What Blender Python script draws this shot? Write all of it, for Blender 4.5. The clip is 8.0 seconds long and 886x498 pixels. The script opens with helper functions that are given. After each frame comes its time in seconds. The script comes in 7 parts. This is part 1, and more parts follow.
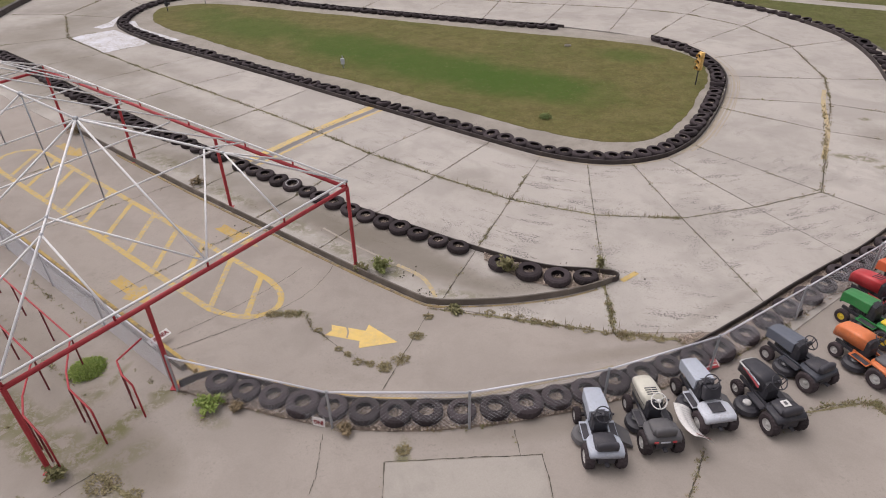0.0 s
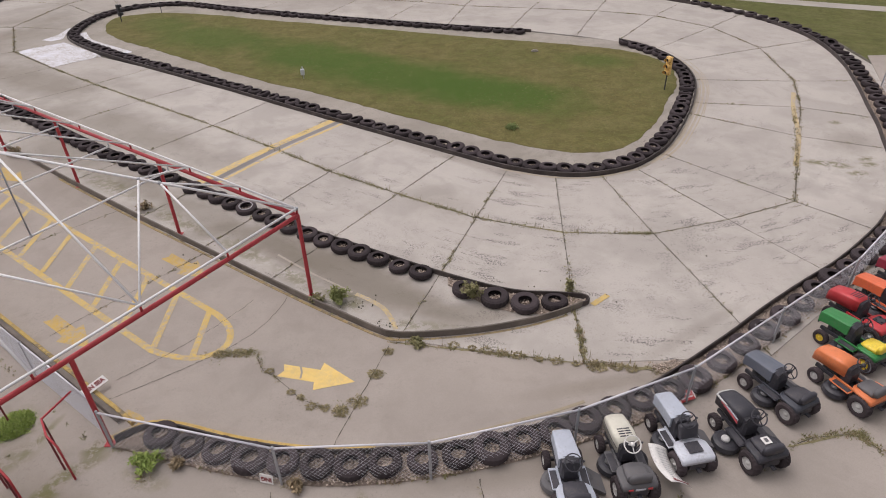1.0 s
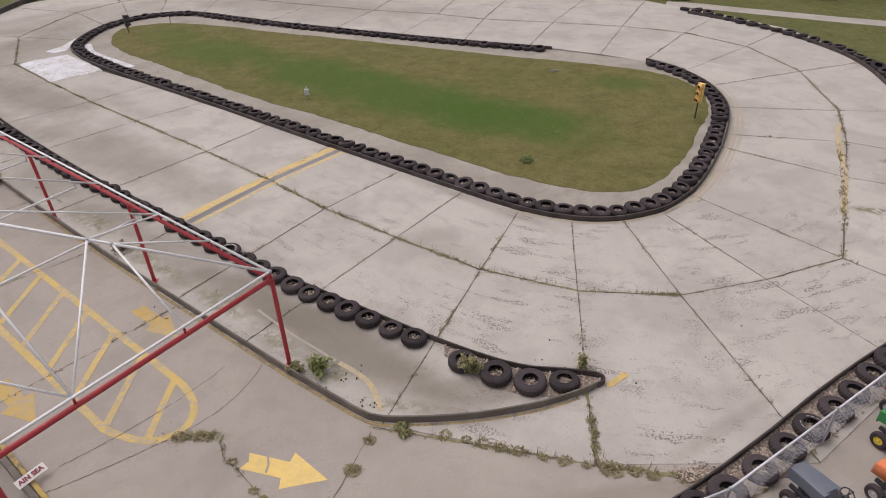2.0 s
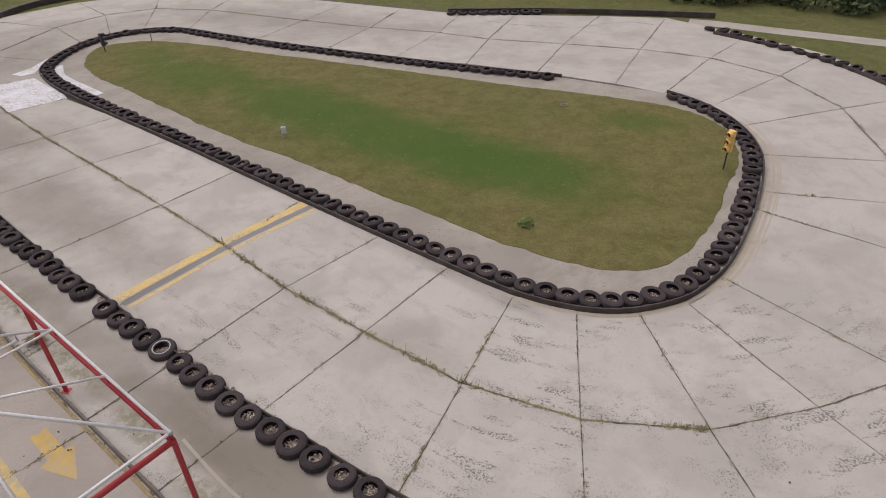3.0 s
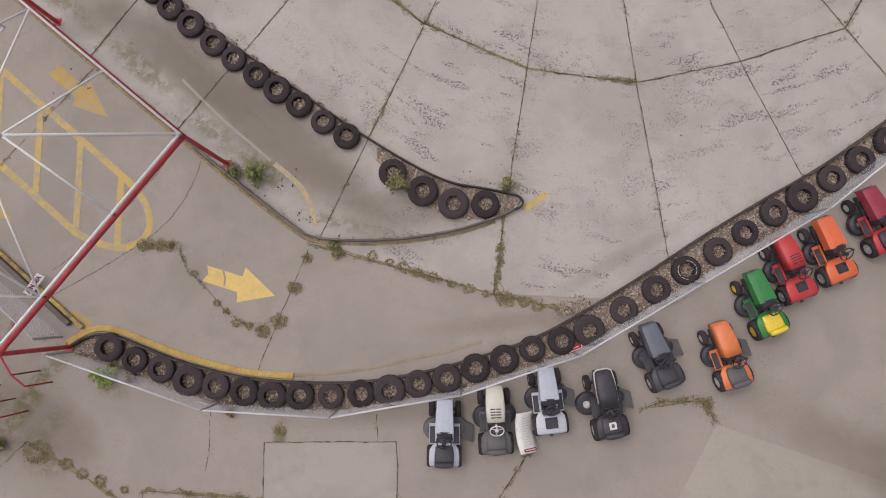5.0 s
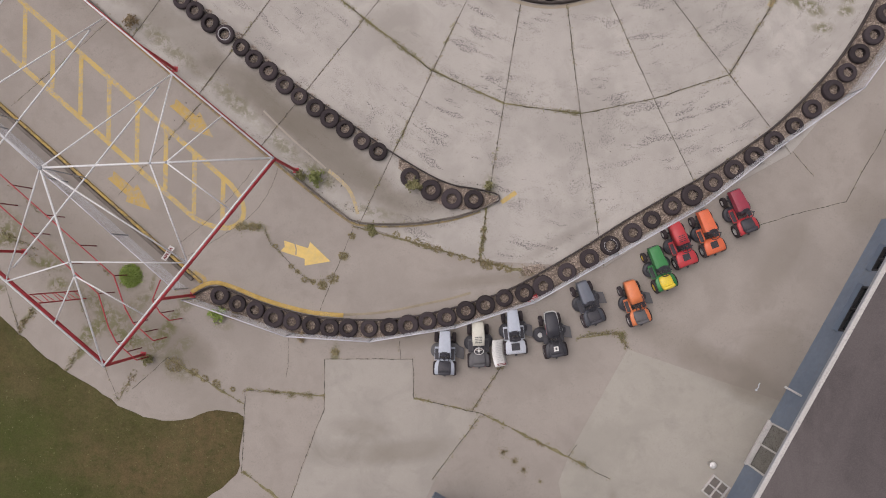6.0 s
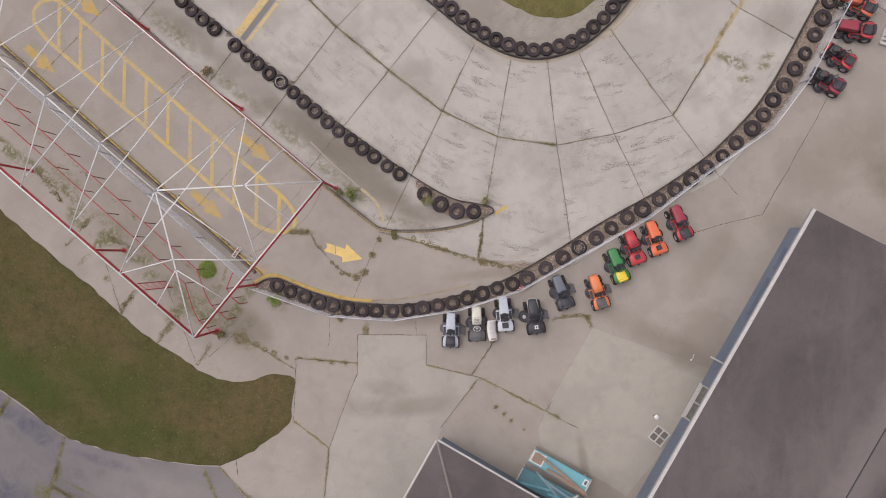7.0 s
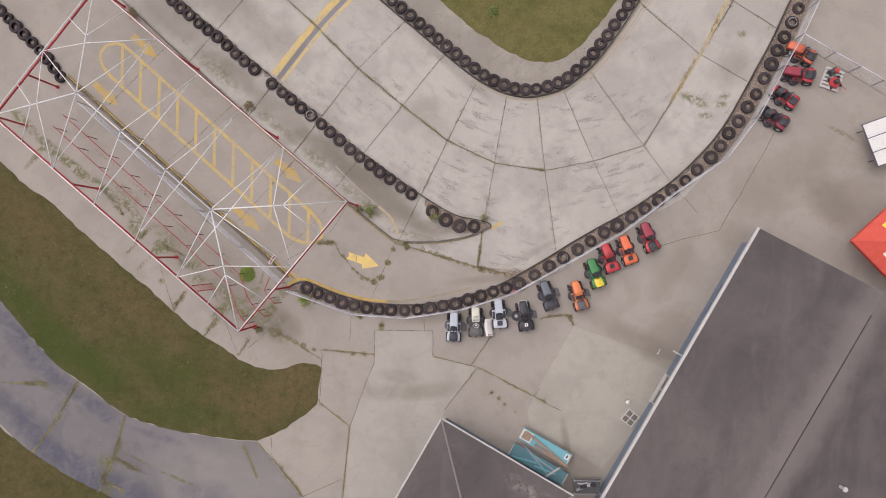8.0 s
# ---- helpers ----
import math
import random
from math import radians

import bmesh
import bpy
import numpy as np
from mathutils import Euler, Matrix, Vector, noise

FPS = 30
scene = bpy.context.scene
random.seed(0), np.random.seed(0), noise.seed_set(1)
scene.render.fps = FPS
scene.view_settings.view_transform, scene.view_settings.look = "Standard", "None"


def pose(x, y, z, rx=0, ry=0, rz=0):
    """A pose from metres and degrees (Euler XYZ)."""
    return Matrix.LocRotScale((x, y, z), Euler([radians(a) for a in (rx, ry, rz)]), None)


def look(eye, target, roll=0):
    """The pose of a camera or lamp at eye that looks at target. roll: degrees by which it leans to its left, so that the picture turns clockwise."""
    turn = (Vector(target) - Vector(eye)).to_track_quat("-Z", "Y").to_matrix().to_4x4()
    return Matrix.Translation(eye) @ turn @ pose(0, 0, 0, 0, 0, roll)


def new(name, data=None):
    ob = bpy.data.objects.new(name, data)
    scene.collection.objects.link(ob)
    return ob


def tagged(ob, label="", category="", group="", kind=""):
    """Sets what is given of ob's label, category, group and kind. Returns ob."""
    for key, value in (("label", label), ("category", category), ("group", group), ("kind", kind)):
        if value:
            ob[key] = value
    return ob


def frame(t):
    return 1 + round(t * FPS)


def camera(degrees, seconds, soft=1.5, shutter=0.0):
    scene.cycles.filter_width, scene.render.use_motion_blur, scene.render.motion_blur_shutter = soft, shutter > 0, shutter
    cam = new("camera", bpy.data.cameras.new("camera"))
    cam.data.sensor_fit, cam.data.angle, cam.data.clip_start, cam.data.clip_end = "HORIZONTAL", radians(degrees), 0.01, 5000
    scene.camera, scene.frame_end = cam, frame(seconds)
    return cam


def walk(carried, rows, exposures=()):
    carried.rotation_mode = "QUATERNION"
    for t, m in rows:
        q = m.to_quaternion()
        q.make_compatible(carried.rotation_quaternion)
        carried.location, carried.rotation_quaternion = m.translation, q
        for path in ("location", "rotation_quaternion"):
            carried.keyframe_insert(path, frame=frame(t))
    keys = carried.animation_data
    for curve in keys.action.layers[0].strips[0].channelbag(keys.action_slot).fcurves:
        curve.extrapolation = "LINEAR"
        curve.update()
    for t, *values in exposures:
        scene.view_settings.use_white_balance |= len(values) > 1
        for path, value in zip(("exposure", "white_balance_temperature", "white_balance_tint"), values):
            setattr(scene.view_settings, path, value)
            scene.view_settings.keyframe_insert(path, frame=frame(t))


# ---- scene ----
cam = camera(70.4, 8.0, soft=1.0)
PATH = [
    (0, 0.696, 0.265, 10.498, 56.126, 1.004, 2.056),
    (0.5, 0.915, 0.797, 10.493, 56.132, 1.163, 0.900),
    (1, 1.164, 1.488, 10.510, 56.126, 1.319, -0.460),
    (1.2, 1.245, 1.895, 10.489, 56.294, 1.238, 0.014),
    (2.3, 1.963, 5.168, 10.715, 56.344, 1.395, 2.264),
    (2.5, 2.090, 6.041, 10.772, 56.255, 1.384, 2.541),
    (3, 2.548, 8.345, 10.930, 56.145, 1.419, 3.257),
    (3.2, 2.708, 9.201, 10.856, 54.013, 1.519, 3.352),
    (3.3, 2.722, 9.665, 10.934, 51.366, 1.421, 3.317),
    (3.5, 2.825, 10.318, 10.936, 46.235, 1.278, 3.453),
    (4, 3.139, 10.927, 10.880, 32.557, 1.216, 3.913),
    (4.5, 3.404, 11.352, 12.163, 19.008, 1.697, 4.170),
    (5, 3.358, 11.837, 15.360, 5.205, 0.964, 4.104),
    (5.2, 3.655, 11.997, 16.720, 1.840, 1.620, 4.196),
    (6.3, 3.850, 12.198, 24.669, 0.995, 2.105, 4.419),
    (6.5, 3.901, 12.270, 26.035, 0.817, 2.274, 4.481),
    (7, 3.892, 12.347, 29.038, 0.585, 2.341, 4.606),
    (7.5, 3.839, 12.342, 31.781, 0.438, 2.321, 4.759),
    (8, 4.034, 12.792, 34.186, 0.605, 2.706, 4.984),

]
walk(cam, [(t, pose(x, y, z, rx, ry, rz)) for t, x, y, z, rx, ry, rz in PATH],
     [(0.0, 0.0, 6600, 16), (1.0, -0.02, 6600, 16), (2.5, -0.07, 6600, 16), (3.0, -0.12, 6600, 16), (3.5, -0.13, 6600, 16), (4.5, -0.25, 6600, 16), (5.2, -0.26, 6600, 16), (6.5, -0.17, 6600, 16), (8.0, -0.02, 6600, 16)])

# ---- light: a bright overcast sky with a weak, very soft sun ----
world = bpy.data.worlds.new("overcast_sky")
scene.world = world
world.use_nodes = True
wn = world.node_tree
wn.nodes.clear()
sky = wn.nodes.new("ShaderNodeTexSky")
sky.sky_type, sky.sun_disc = "NISHITA", False
sky.sun_elevation, sky.sun_rotation = radians(64), radians(-62)
sky.air_density, sky.dust_density, sky.ozone_density = 1.0, 4.0, 1.0
grey = wn.nodes.new("ShaderNodeHueSaturation")
grey.inputs["Saturation"].default_value = 0.12
wbg = wn.nodes.new("ShaderNodeBackground")
wbg.inputs["Strength"].default_value = 0.165
wout = wn.nodes.new("ShaderNodeOutputWorld")
wn.links.new(sky.outputs[0], grey.inputs["Color"])
wn.links.new(grey.outputs[0], wbg.inputs["Color"])
wn.links.new(wbg.outputs[0], wout.inputs["Surface"])

sun_data = bpy.data.lights.new("sun", "SUN")
sun_data.energy, sun_data.angle, sun_data.color = 0.8, radians(70), (1.0, 0.95, 0.9)
sun = new("sun", sun_data)
sun.matrix_world = look((-26, 14, 60), (0, 0, 0))


# ---- materials ----
class Mat:
    """A small wrapper that builds a node material step by step."""

    def __init__(self, name, rough=0.8, metal=0.0, coords="position"):
        self.mat = bpy.data.materials.new(name)
        self.mat.use_nodes = True
        self.t = self.mat.node_tree
        self.t.nodes.clear()
        self.bsdf = self.node("ShaderNodeBsdfPrincipled")
        self.out = self.node("ShaderNodeOutputMaterial")
        self.link(self.bsdf.outputs[0], self.out.inputs[0])
        self.bsdf.inputs["Roughness"].default_value = rough
        self.bsdf.inputs["Metallic"].default_value = metal
        if coords == "position":
            self.co = self.node("ShaderNodeNewGeometry").outputs["Position"]
        else:
            self.co = self.node("ShaderNodeTexCoord").outputs["Object"]

    def node(self, kind):
        return self.t.nodes.new(kind)

    def link(self, a, b):
        self.t.links.new(a, b)

    def noise(self, scale, detail=4.0, rough=0.55, stretch=None, turn=0.0, shift=(0, 0, 0), warp=0.0):
        co = self.co
        if stretch or turn or any(shift):
            m = self.node("ShaderNodeMapping")
            m.inputs["Scale"].default_value = stretch or (1, 1, 1)
            m.inputs["Rotation"].default_value = (0, 0, radians(turn))
            m.inputs["Location"].default_value = shift
            self.link(co, m.inputs[0])
            co = m.outputs[0]
        n = self.node("ShaderNodeTexNoise")
        n.inputs["Scale"].default_value, n.inputs["Detail"].default_value = scale, detail
        n.inputs["Roughness"].default_value = rough
        n.inputs["Distortion"].default_value = warp
        self.link(co, n.inputs["Vector"])
        return n.outputs[0]

    def blob(self, x, y, rx, ry, turn=0.0, ragged=0.5):
        """1 inside a ragged oval patch of ground, 0 outside."""
        m = self.node("ShaderNodeMapping")
        m.vector_type = "TEXTURE"
        m.inputs["Location"].default_value = (x, y, 0)
        m.inputs["Rotation"].default_value = (0, 0, radians(turn))
        m.inputs["Scale"].default_value = (rx, ry, 1000)
        self.link(self.co, m.inputs[0])
        v = self.node("ShaderNodeVectorMath")
        v.operation = "LENGTH"
        self.link(m.outputs[0], v.inputs[0])
        r = self.mul(v.outputs["Value"], self.mul(self.noise(0.35, 5, 0.65), ragged * 2), "ADD")
        return self.ramp(r, 1.25 + ragged, 0.5 + ragged)

    def ramp(self, fac, a, b, low=0.0, high=1.0):
        r = self.node("ShaderNodeMapRange")
        r.inputs["From Min"].default_value, r.inputs["From Max"].default_value = a, b
        r.inputs["To Min"].default_value, r.inputs["To Max"].default_value = low, high
        r.clamp = True
        self.link(fac, r.inputs[0])
        return r.outputs[0]

    def mul(self, a, b, op="MULTIPLY"):
        m = self.node("ShaderNodeMath")
        m.operation = op
        for n, v in enumerate((a, b)):
            if isinstance(v, (int, float)):
                m.inputs[n].default_value = v
            else:
                self.link(v, m.inputs[n])
        return m.outputs[0]

    def mix(self, fac, a, b, kind="MIX"):
        m = self.node("ShaderNodeMix")
        m.data_type, m.blend_type = "RGBA", kind
        for slot, v in ((0, fac), (6, a), (7, b)):
            if isinstance(v, (int, float)):
                m.inputs[slot].default_value = v
            elif isinstance(v, tuple):
                m.inputs[slot].default_value = (*v, 1)
            else:
                self.link(v, m.inputs[slot])
        return m.outputs[2]

    def random(self):
        return self.node("ShaderNodeObjectInfo").outputs["Random"]

    def island(self):
        return self.node("ShaderNodeNewGeometry").outputs["Random Per Island"]

    def bump(self, height, strength=0.3, distance=0.01):
        b = self.node("ShaderNodeBump")
        b.inputs["Strength"].default_value, b.inputs["Distance"].default_value = strength, distance
        self.link(height, b.inputs["Height"])
        self.link(b.outputs[0], self.bsdf.inputs["Normal"])
        return self

    def color(self, c):
        if isinstance(c, tuple):
            self.bsdf.inputs["Base Color"].default_value = (*c, 1)
        else:
            self.link(c, self.bsdf.inputs["Base Color"])
        return self

    def rough(self, r):
        self.link(r, self.bsdf.inputs["Roughness"])
        return self


def concrete(name, light, dark, speck=0.5, wear=0.0, stain=0.6, dirt=(), moss=(), scaled=(), pale=(), smears=()):
    """Weathered concrete: cloudy tone, smoother darker areas, pits that gather in bands along the driving line, dirt
    and darker patches.
    """
    m = Mat(name, 0.9)
    m.bsdf.inputs["Specular IOR Level"].default_value = 0.15
    big = m.noise(0.22, 5, 0.6, warp=0.6)
    mid = m.noise(1.3, 6, 0.65)
    fine = m.noise(38, 3, 0.6)
    c = m.mix(m.ramp(big, 0.32, 0.68), dark, light)
    c = m.mix(m.mul(m.ramp(mid, 0.3, 0.75), 0.35), c, tuple(v * 1.12 for v in light))
    c = m.mix(m.ramp(m.random(), 0, 1, 0.0, 0.22), c, tuple(v * 0.72 for v in dark))
    smooth = m.ramp(m.noise(0.42, 6, 0.52, shift=(41, 17, 0), warp=0.25), 0.50, 0.60)
    c = m.mix(m.mul(smooth, 0.6 if wear else 0.5), c, tuple(v * 0.86 for v in dark))
    trowel = m.ramp(m.noise(1.0, 7, 0.62, shift=(7, 29, 0), warp=0.3), 0.55, 0.62)
    c = m.mix(m.mul(trowel, 0.32), c, tuple(v * 0.84 for v in dark))
    blot = m.noise(0.55, 7, 0.7, shift=(13, 7, 0), warp=1.2)
    c = m.mix(m.mul(m.ramp(blot, 0.50, 0.80), stain), c, tuple(v * 0.68 for v in dark))
    pits = m.ramp(m.noise(15, 4, 0.7), 0.57, 0.61)
    spread = m.ramp(m.noise(0.7, 4, 0.6, shift=(3, 9, 1)), 0.34, 0.58)
    if wear:
        # bands that follow the bend round its centre
        sub = m.node("ShaderNodeVectorMath")
        sub.operation = "SUBTRACT"
        sub.inputs[1].default_value = (7.2, 28.5, 0)
        m.link(m.co, sub.inputs[0])
        # along the straights the bands run beside its axis
        along = m.node("ShaderNodeVectorMath")
        along.operation = "DOT_PRODUCT"
        along.inputs[1].default_value = (-0.804, 0.595, 0)
        m.link(sub.outputs[0], along.inputs[0])
        axis = m.node("ShaderNodeVectorMath")
        axis.operation = "SCALE"
        axis.inputs[0].default_value = (-0.804, 0.595, 0)
        m.link(m.mul(along.outputs["Value"], 0.0, "MAXIMUM"), axis.inputs["Scale"])
        off = m.node("ShaderNodeVectorMath")
        off.operation = "SUBTRACT"
        m.link(sub.outputs[0], off.inputs[0])
        m.link(axis.outputs[0], off.inputs[1])
        flat = m.node("ShaderNodeVectorMath")
        flat.operation = "LENGTH"
        m.link(off.outputs[0], flat.inputs[0])
        sep = m.node("ShaderNodeSeparateXYZ")
        m.link(m.co, sep.inputs[0])
        join = m.node("ShaderNodeCombineXYZ")
        m.link(m.mul(flat.outputs["Value"], 2.9), join.inputs[0])
        m.link(m.mul(sep.outputs[0], 0.75), join.inputs[1])
        m.link(m.mul(sep.outputs[1], 0.75), join.inputs[2])
        n = m.node("ShaderNodeTexNoise")
        n.inputs["Scale"].default_value, n.inputs["Detail"].default_value, n.inputs["Roughness"].default_value = 1.0, 5, 0.6
        m.link(join.outputs[0], n.inputs["Vector"])
        bands = m.ramp(n.outputs[0], 0.46, 0.58)
        strong = m.ramp(n.outputs[0], 0.56, 0.60)
        local = m.mul(m.ramp(m.noise(0.3, 3, 0.6, shift=(5, 31, 0)), 0.40, 0.56), m.ramp(m.blob(7.0, 17.0, 13.0, 9.0, -10, 0.5), 0.0, 1.0, 0.25, 1.0))
        grit = m.mul(m.mul(m.ramp(m.noise(19, 3, 0.7), 0.50, 0.545), strong), local)
        c = m.mix(m.mul(grit, min(1.0, wear * 1.5)), c, (0.125, 0.114, 0.111))
        spread = m.mul(m.mul(spread, 0.20), m.mul(m.mul(bands, m.ramp(local, 0, 1, 0.35, 1.0)), 0.8), "ADD")
    pits = m.mul(pits, m.ramp(m.noise(1.1, 5, 0.7, shift=(2, 8, 0), warp=0.6), 0.42, 0.60, 0.15, 1.0))
    pits = m.mul(pits, m.mul(spread, m.ramp(smooth, 0.0, 1.0, 1.0, 0.15)))
    c = m.mix(m.mul(pits, min(1.0, speck * 1.25)), c, (0.095, 0.086, 0.083))
    if scaled:
        crumbs = m.mul(m.ramp(m.noise(19, 5, 0.8, warp=0.5), 0.52, 0.60), m.ramp(m.noise(1.5, 5, 0.7, shift=(7, 3, 0), warp=0.8), 0.49, 0.60))
        for x, y, rx, ry, turn, strength in scaled:
            c = m.mix(m.mul(m.mul(m.blob(x, y, rx, ry, turn, 0.9), crumbs), min(1.0, strength * 1.5)), c, (0.10, 0.091, 0.088))
    for x, y, rx, ry, turn, strength in pale:
        c = m.mix(m.mul(m.blob(x, y, rx, ry, turn, 0.6), strength), c, (0.33, 0.30, 0.275))
    for x, y, rx, ry, turn, strength in smears:
        c = m.mix(m.mul(m.mul(m.blob(x, y, rx, ry, turn, 0.8), m.ramp(m.noise(0.9, 6, 0.7, shift=(1, 6, 0), warp=0.6), 0.38, 0.58, 0.25, 1.0)), strength), c, (0.088, 0.089, 0.122))
    for x, y, rx, ry, turn, strength in dirt:
        c = m.mix(m.mul(m.blob(x, y, rx, ry, turn, 0.7), strength), c, (0.17, 0.145, 0.115))
    for x, y, rx, ry, turn, strength in moss:
        patch = m.mul(m.blob(x, y, rx, ry, turn, 0.8), m.ramp(m.noise(3.2, 7, 0.78, warp=0.4), 0.44, 0.53))
        c = m.mix(m.mul(patch, strength), c, (0.140, 0.134, 0.058))
    c = m.mix(m.mul(m.ramp(fine, 0.35, 0.7), 0.22), c, tuple(v * 0.66 for v in dark))
    return m.color(c).bump(fine, 0.25, 0.004).mat


def plain(name, base, vary=0.12, scale=6.0, rough=0.6, metal=0.0, grime=(0.06, 0.055, 0.05), dirt=0.25, bump=0.1, coords="object"):
    m = Mat(name, rough, metal, coords)
    a, b = m.noise(scale, 5, 0.6), m.noise(scale * 7, 3, 0.6)
    c = m.mix(m.ramp(a, 0.3, 0.7), tuple(v * (1 - vary) for v in base), tuple(min(1, v * (1 + vary)) for v in base))
    c = m.mix(m.mul(m.ramp(m.mul(a, b, "ADD"), 1.02, 1.35), dirt), c, grime)
    m.color(c).rough(m.ramp(b, 0.3, 0.7, max(0.05, rough - 0.1), min(1, rough + 0.12)))
    if bump:
        m.bump(b, bump, 0.004)
    return m.mat


ISLAND_DIRT = ((-2.2, 16.4, 3.4, 0.7, -36, 0.4), (-4.4, 17.8, 2.5, 0.5, -36, 0.45), (-2.6, 16.6, 1.2, 0.5, -10, 0.4), (-6.3, 18.5, 1, 0.45, 20, 0.4), (-9.6, 21.4, 2.2, 0.5, -36, 0.4), (0.4, 14.6, 1.2, 0.4, -30, 0.35), (-1.6, 15.9, 4.2, 0.9, -36, 0.65), (1.9, 14.1, 1.3, 0.5, 5, 0.55), (-7, 19.6, 4, 0.9, -36, 0.5), (-13.5, 24.4, 4.5, 1, -36, 0.5), (-20.5, 30, 5, 1.5, -38, 0.45), (0.9, 20.2, 1, 1.6, 30, 0.25))
# dirt patches, plus large ovals that darken the far end and left straight
TRACK_DIRT_TONE = ((-24, 42, 9, 7, 40, 0.30), (-10, 52, 14, 5, -20, 0.22), (-22, 33, 8, 3.5, -38, 0.25), (2, 23, 3, 0.3, -36, 0.3), (-27.5, 40, 4, 3, 60, 0.45), (-26, 50, 7, 4, 40, 0.35), (-12, 53.5, 10, 2.5, -20, 0.3), (-16, 33.5, 3.5, 0.8, -36, 0.25), (-13, 27.2, 5, 1.5, -36, 0.5), (-20, 34, 5, 1.5, -36, 0.5), (-8, 24, 2.5, 0.9, -36, 0.25), (-25, 44, 3, 3, 0, 0.3), (17, 24, 1.2, 0.9, 60, 0.35), (7.2, 13.2, 2.2, 0.2, 33, 0.25))
LANE_DIRT = ((-9.6, 10.2, 6, 1.6, -36, 0.35), (14.7, 9.3, 1.6, 1.2, 60, 0.4), (10.6, 2.2, 1.6, 0.8, -25, 0.4), (0.5, 5, 1.8, 0.5, 5, 0.3), (-6.2, 8.3, 1.4, 0.7, -30, 0.45), (20.5, 18.5, 3, 1.4, 30, 0.35), (23.5, 17.5, 2, 1.2, 10, 0.35), (2.8, 9.4, 3, 0.4, 10, 0.35), (5, 11.6, 2.2, 0.25, 10, 0.35))
APRON_DIRT = LANE_DIRT + ((-12.5, 21.5, 4.5, 0.5, -36, 0.15), (13.9, 8.7, 2.3, 0.7, -22, 0.45), (22.61, 17.26, 1.6, 1, -45, 0.5), (17.74, 15.03, 1.2, 0.7, 0, 0.3), (11.3, 9.9, 1.9, 0.6, -20, 0.25), (2.4, 5.3, 1.5, 0.45, 15, 0.35), (0.6, 5.9, 1.2, 0.4, 0, 0.3), (9.9, 3.3, 0.25, 1.2, 15, 0.5), (15, 13.2, 2.2, 0.6, 60, 0.25))
TRACK_MOSS = ((-1.7, 14.9, 0.8, 0.35, -36, 0.7), (-3.2, 15.9, 1.0, 0.3, -36, 0.6), (-5.0, 17.3, 1.3, 0.3, -36, 0.55), (-7.6, 19.2, 1.6, 0.3, -36, 0.55), (-11.0, 21.8, 2.2, 0.35, -36, 0.5), (4.5, 14.9, 0.25, 0.5, 0, 0.6), (0.3, 13.7, 1.0, 0.2, -8, 0.5), (14.84, 22.26, 0.60, 0.25, -15, 0.8), (15.38, 22.04, 0.50, 0.25, -20, 0.8), (16.76, 22.48, 0.35, 0.20, 30, 0.8), (16.57, 22.01, 0.30, 0.20, 0, 0.8), (17.37, 25.87, 0.25, 0.20, 0, 0.8), (18.82, 26.20, 0.20, 0.30, 0, 0.8), (15.81, 21.35, 0.40, 0.20, 0, 0.8))
SCALED = ((6.6, 14.9, 2.2, 1.2, 0, 0.6), (4.6, 18.4, 3.0, 0.8, -12, 0.6), (2.4, 14.25, 1.5, 0.6, -15, 0.75), (0.6, 17.2, 2.2, 0.9, -36, 0.6), (8.4, 17.3, 2.4, 0.9, 22, 0.6), (1.6, 16.4, 1.6, 0.9, -36, 0.5), (12.5, 21.0, 2.4, 1.0, 45, 0.5), (-2.4, 20.3, 1.8, 0.7, -36, 0.4))
M_TRACK = concrete("track_concrete", (0.478, 0.440, 0.405), (0.398, 0.364, 0.334), 0.72, 0.6, 0.45, ISLAND_DIRT + TRACK_DIRT_TONE, TRACK_MOSS, SCALED)
QUEUE_MOSS = ((-13.2, 11.8, 0.55, 0.45, 20, 0.95), (-14.8, 12.8, 0.45, 0.6, 0, 0.95), (-11.6, 10.9, 0.7, 0.25, -10, 0.95), (-11.0, 10.15, 0.45, 0.3, 30, 0.9), (-9.6, 8.55, 0.6, 0.35, 40, 0.95), (-8.3, 8.4, 0.5, 0.3, -30, 0.95),
              (-10.0, 7.65, 0.55, 0.15, 45, 0.9), (-12.0, 8.9, 0.5, 0.13, 45, 0.9), (-13.1, 9.85, 0.2, 0.2, 0, 0.9), (-14.25, 10.7, 0.4, 0.13, 50, 0.6), (-13.65, 11.5, 0.45, 0.2, 60, 0.9), (-12.75, 11.55, 0.5, 0.15, -30, 0.9),
              (-16.7, 14.7, 1.1, 0.22, -36, 0.95), (-18.6, 15.75, 1.1, 0.28, -36, 0.95), (-20.2, 16.8, 1.0, 0.3, -36, 0.95), (-21.8, 18.1, 1.1, 0.3, -40, 0.9), (-20.9, 16.3, 0.8, 0.2, 52, 0.9), (-15.3, 13.8, 0.9, 0.2, -36, 0.9), (-14.3, 12.5, 0.6, 0.18, 40, 0.9))
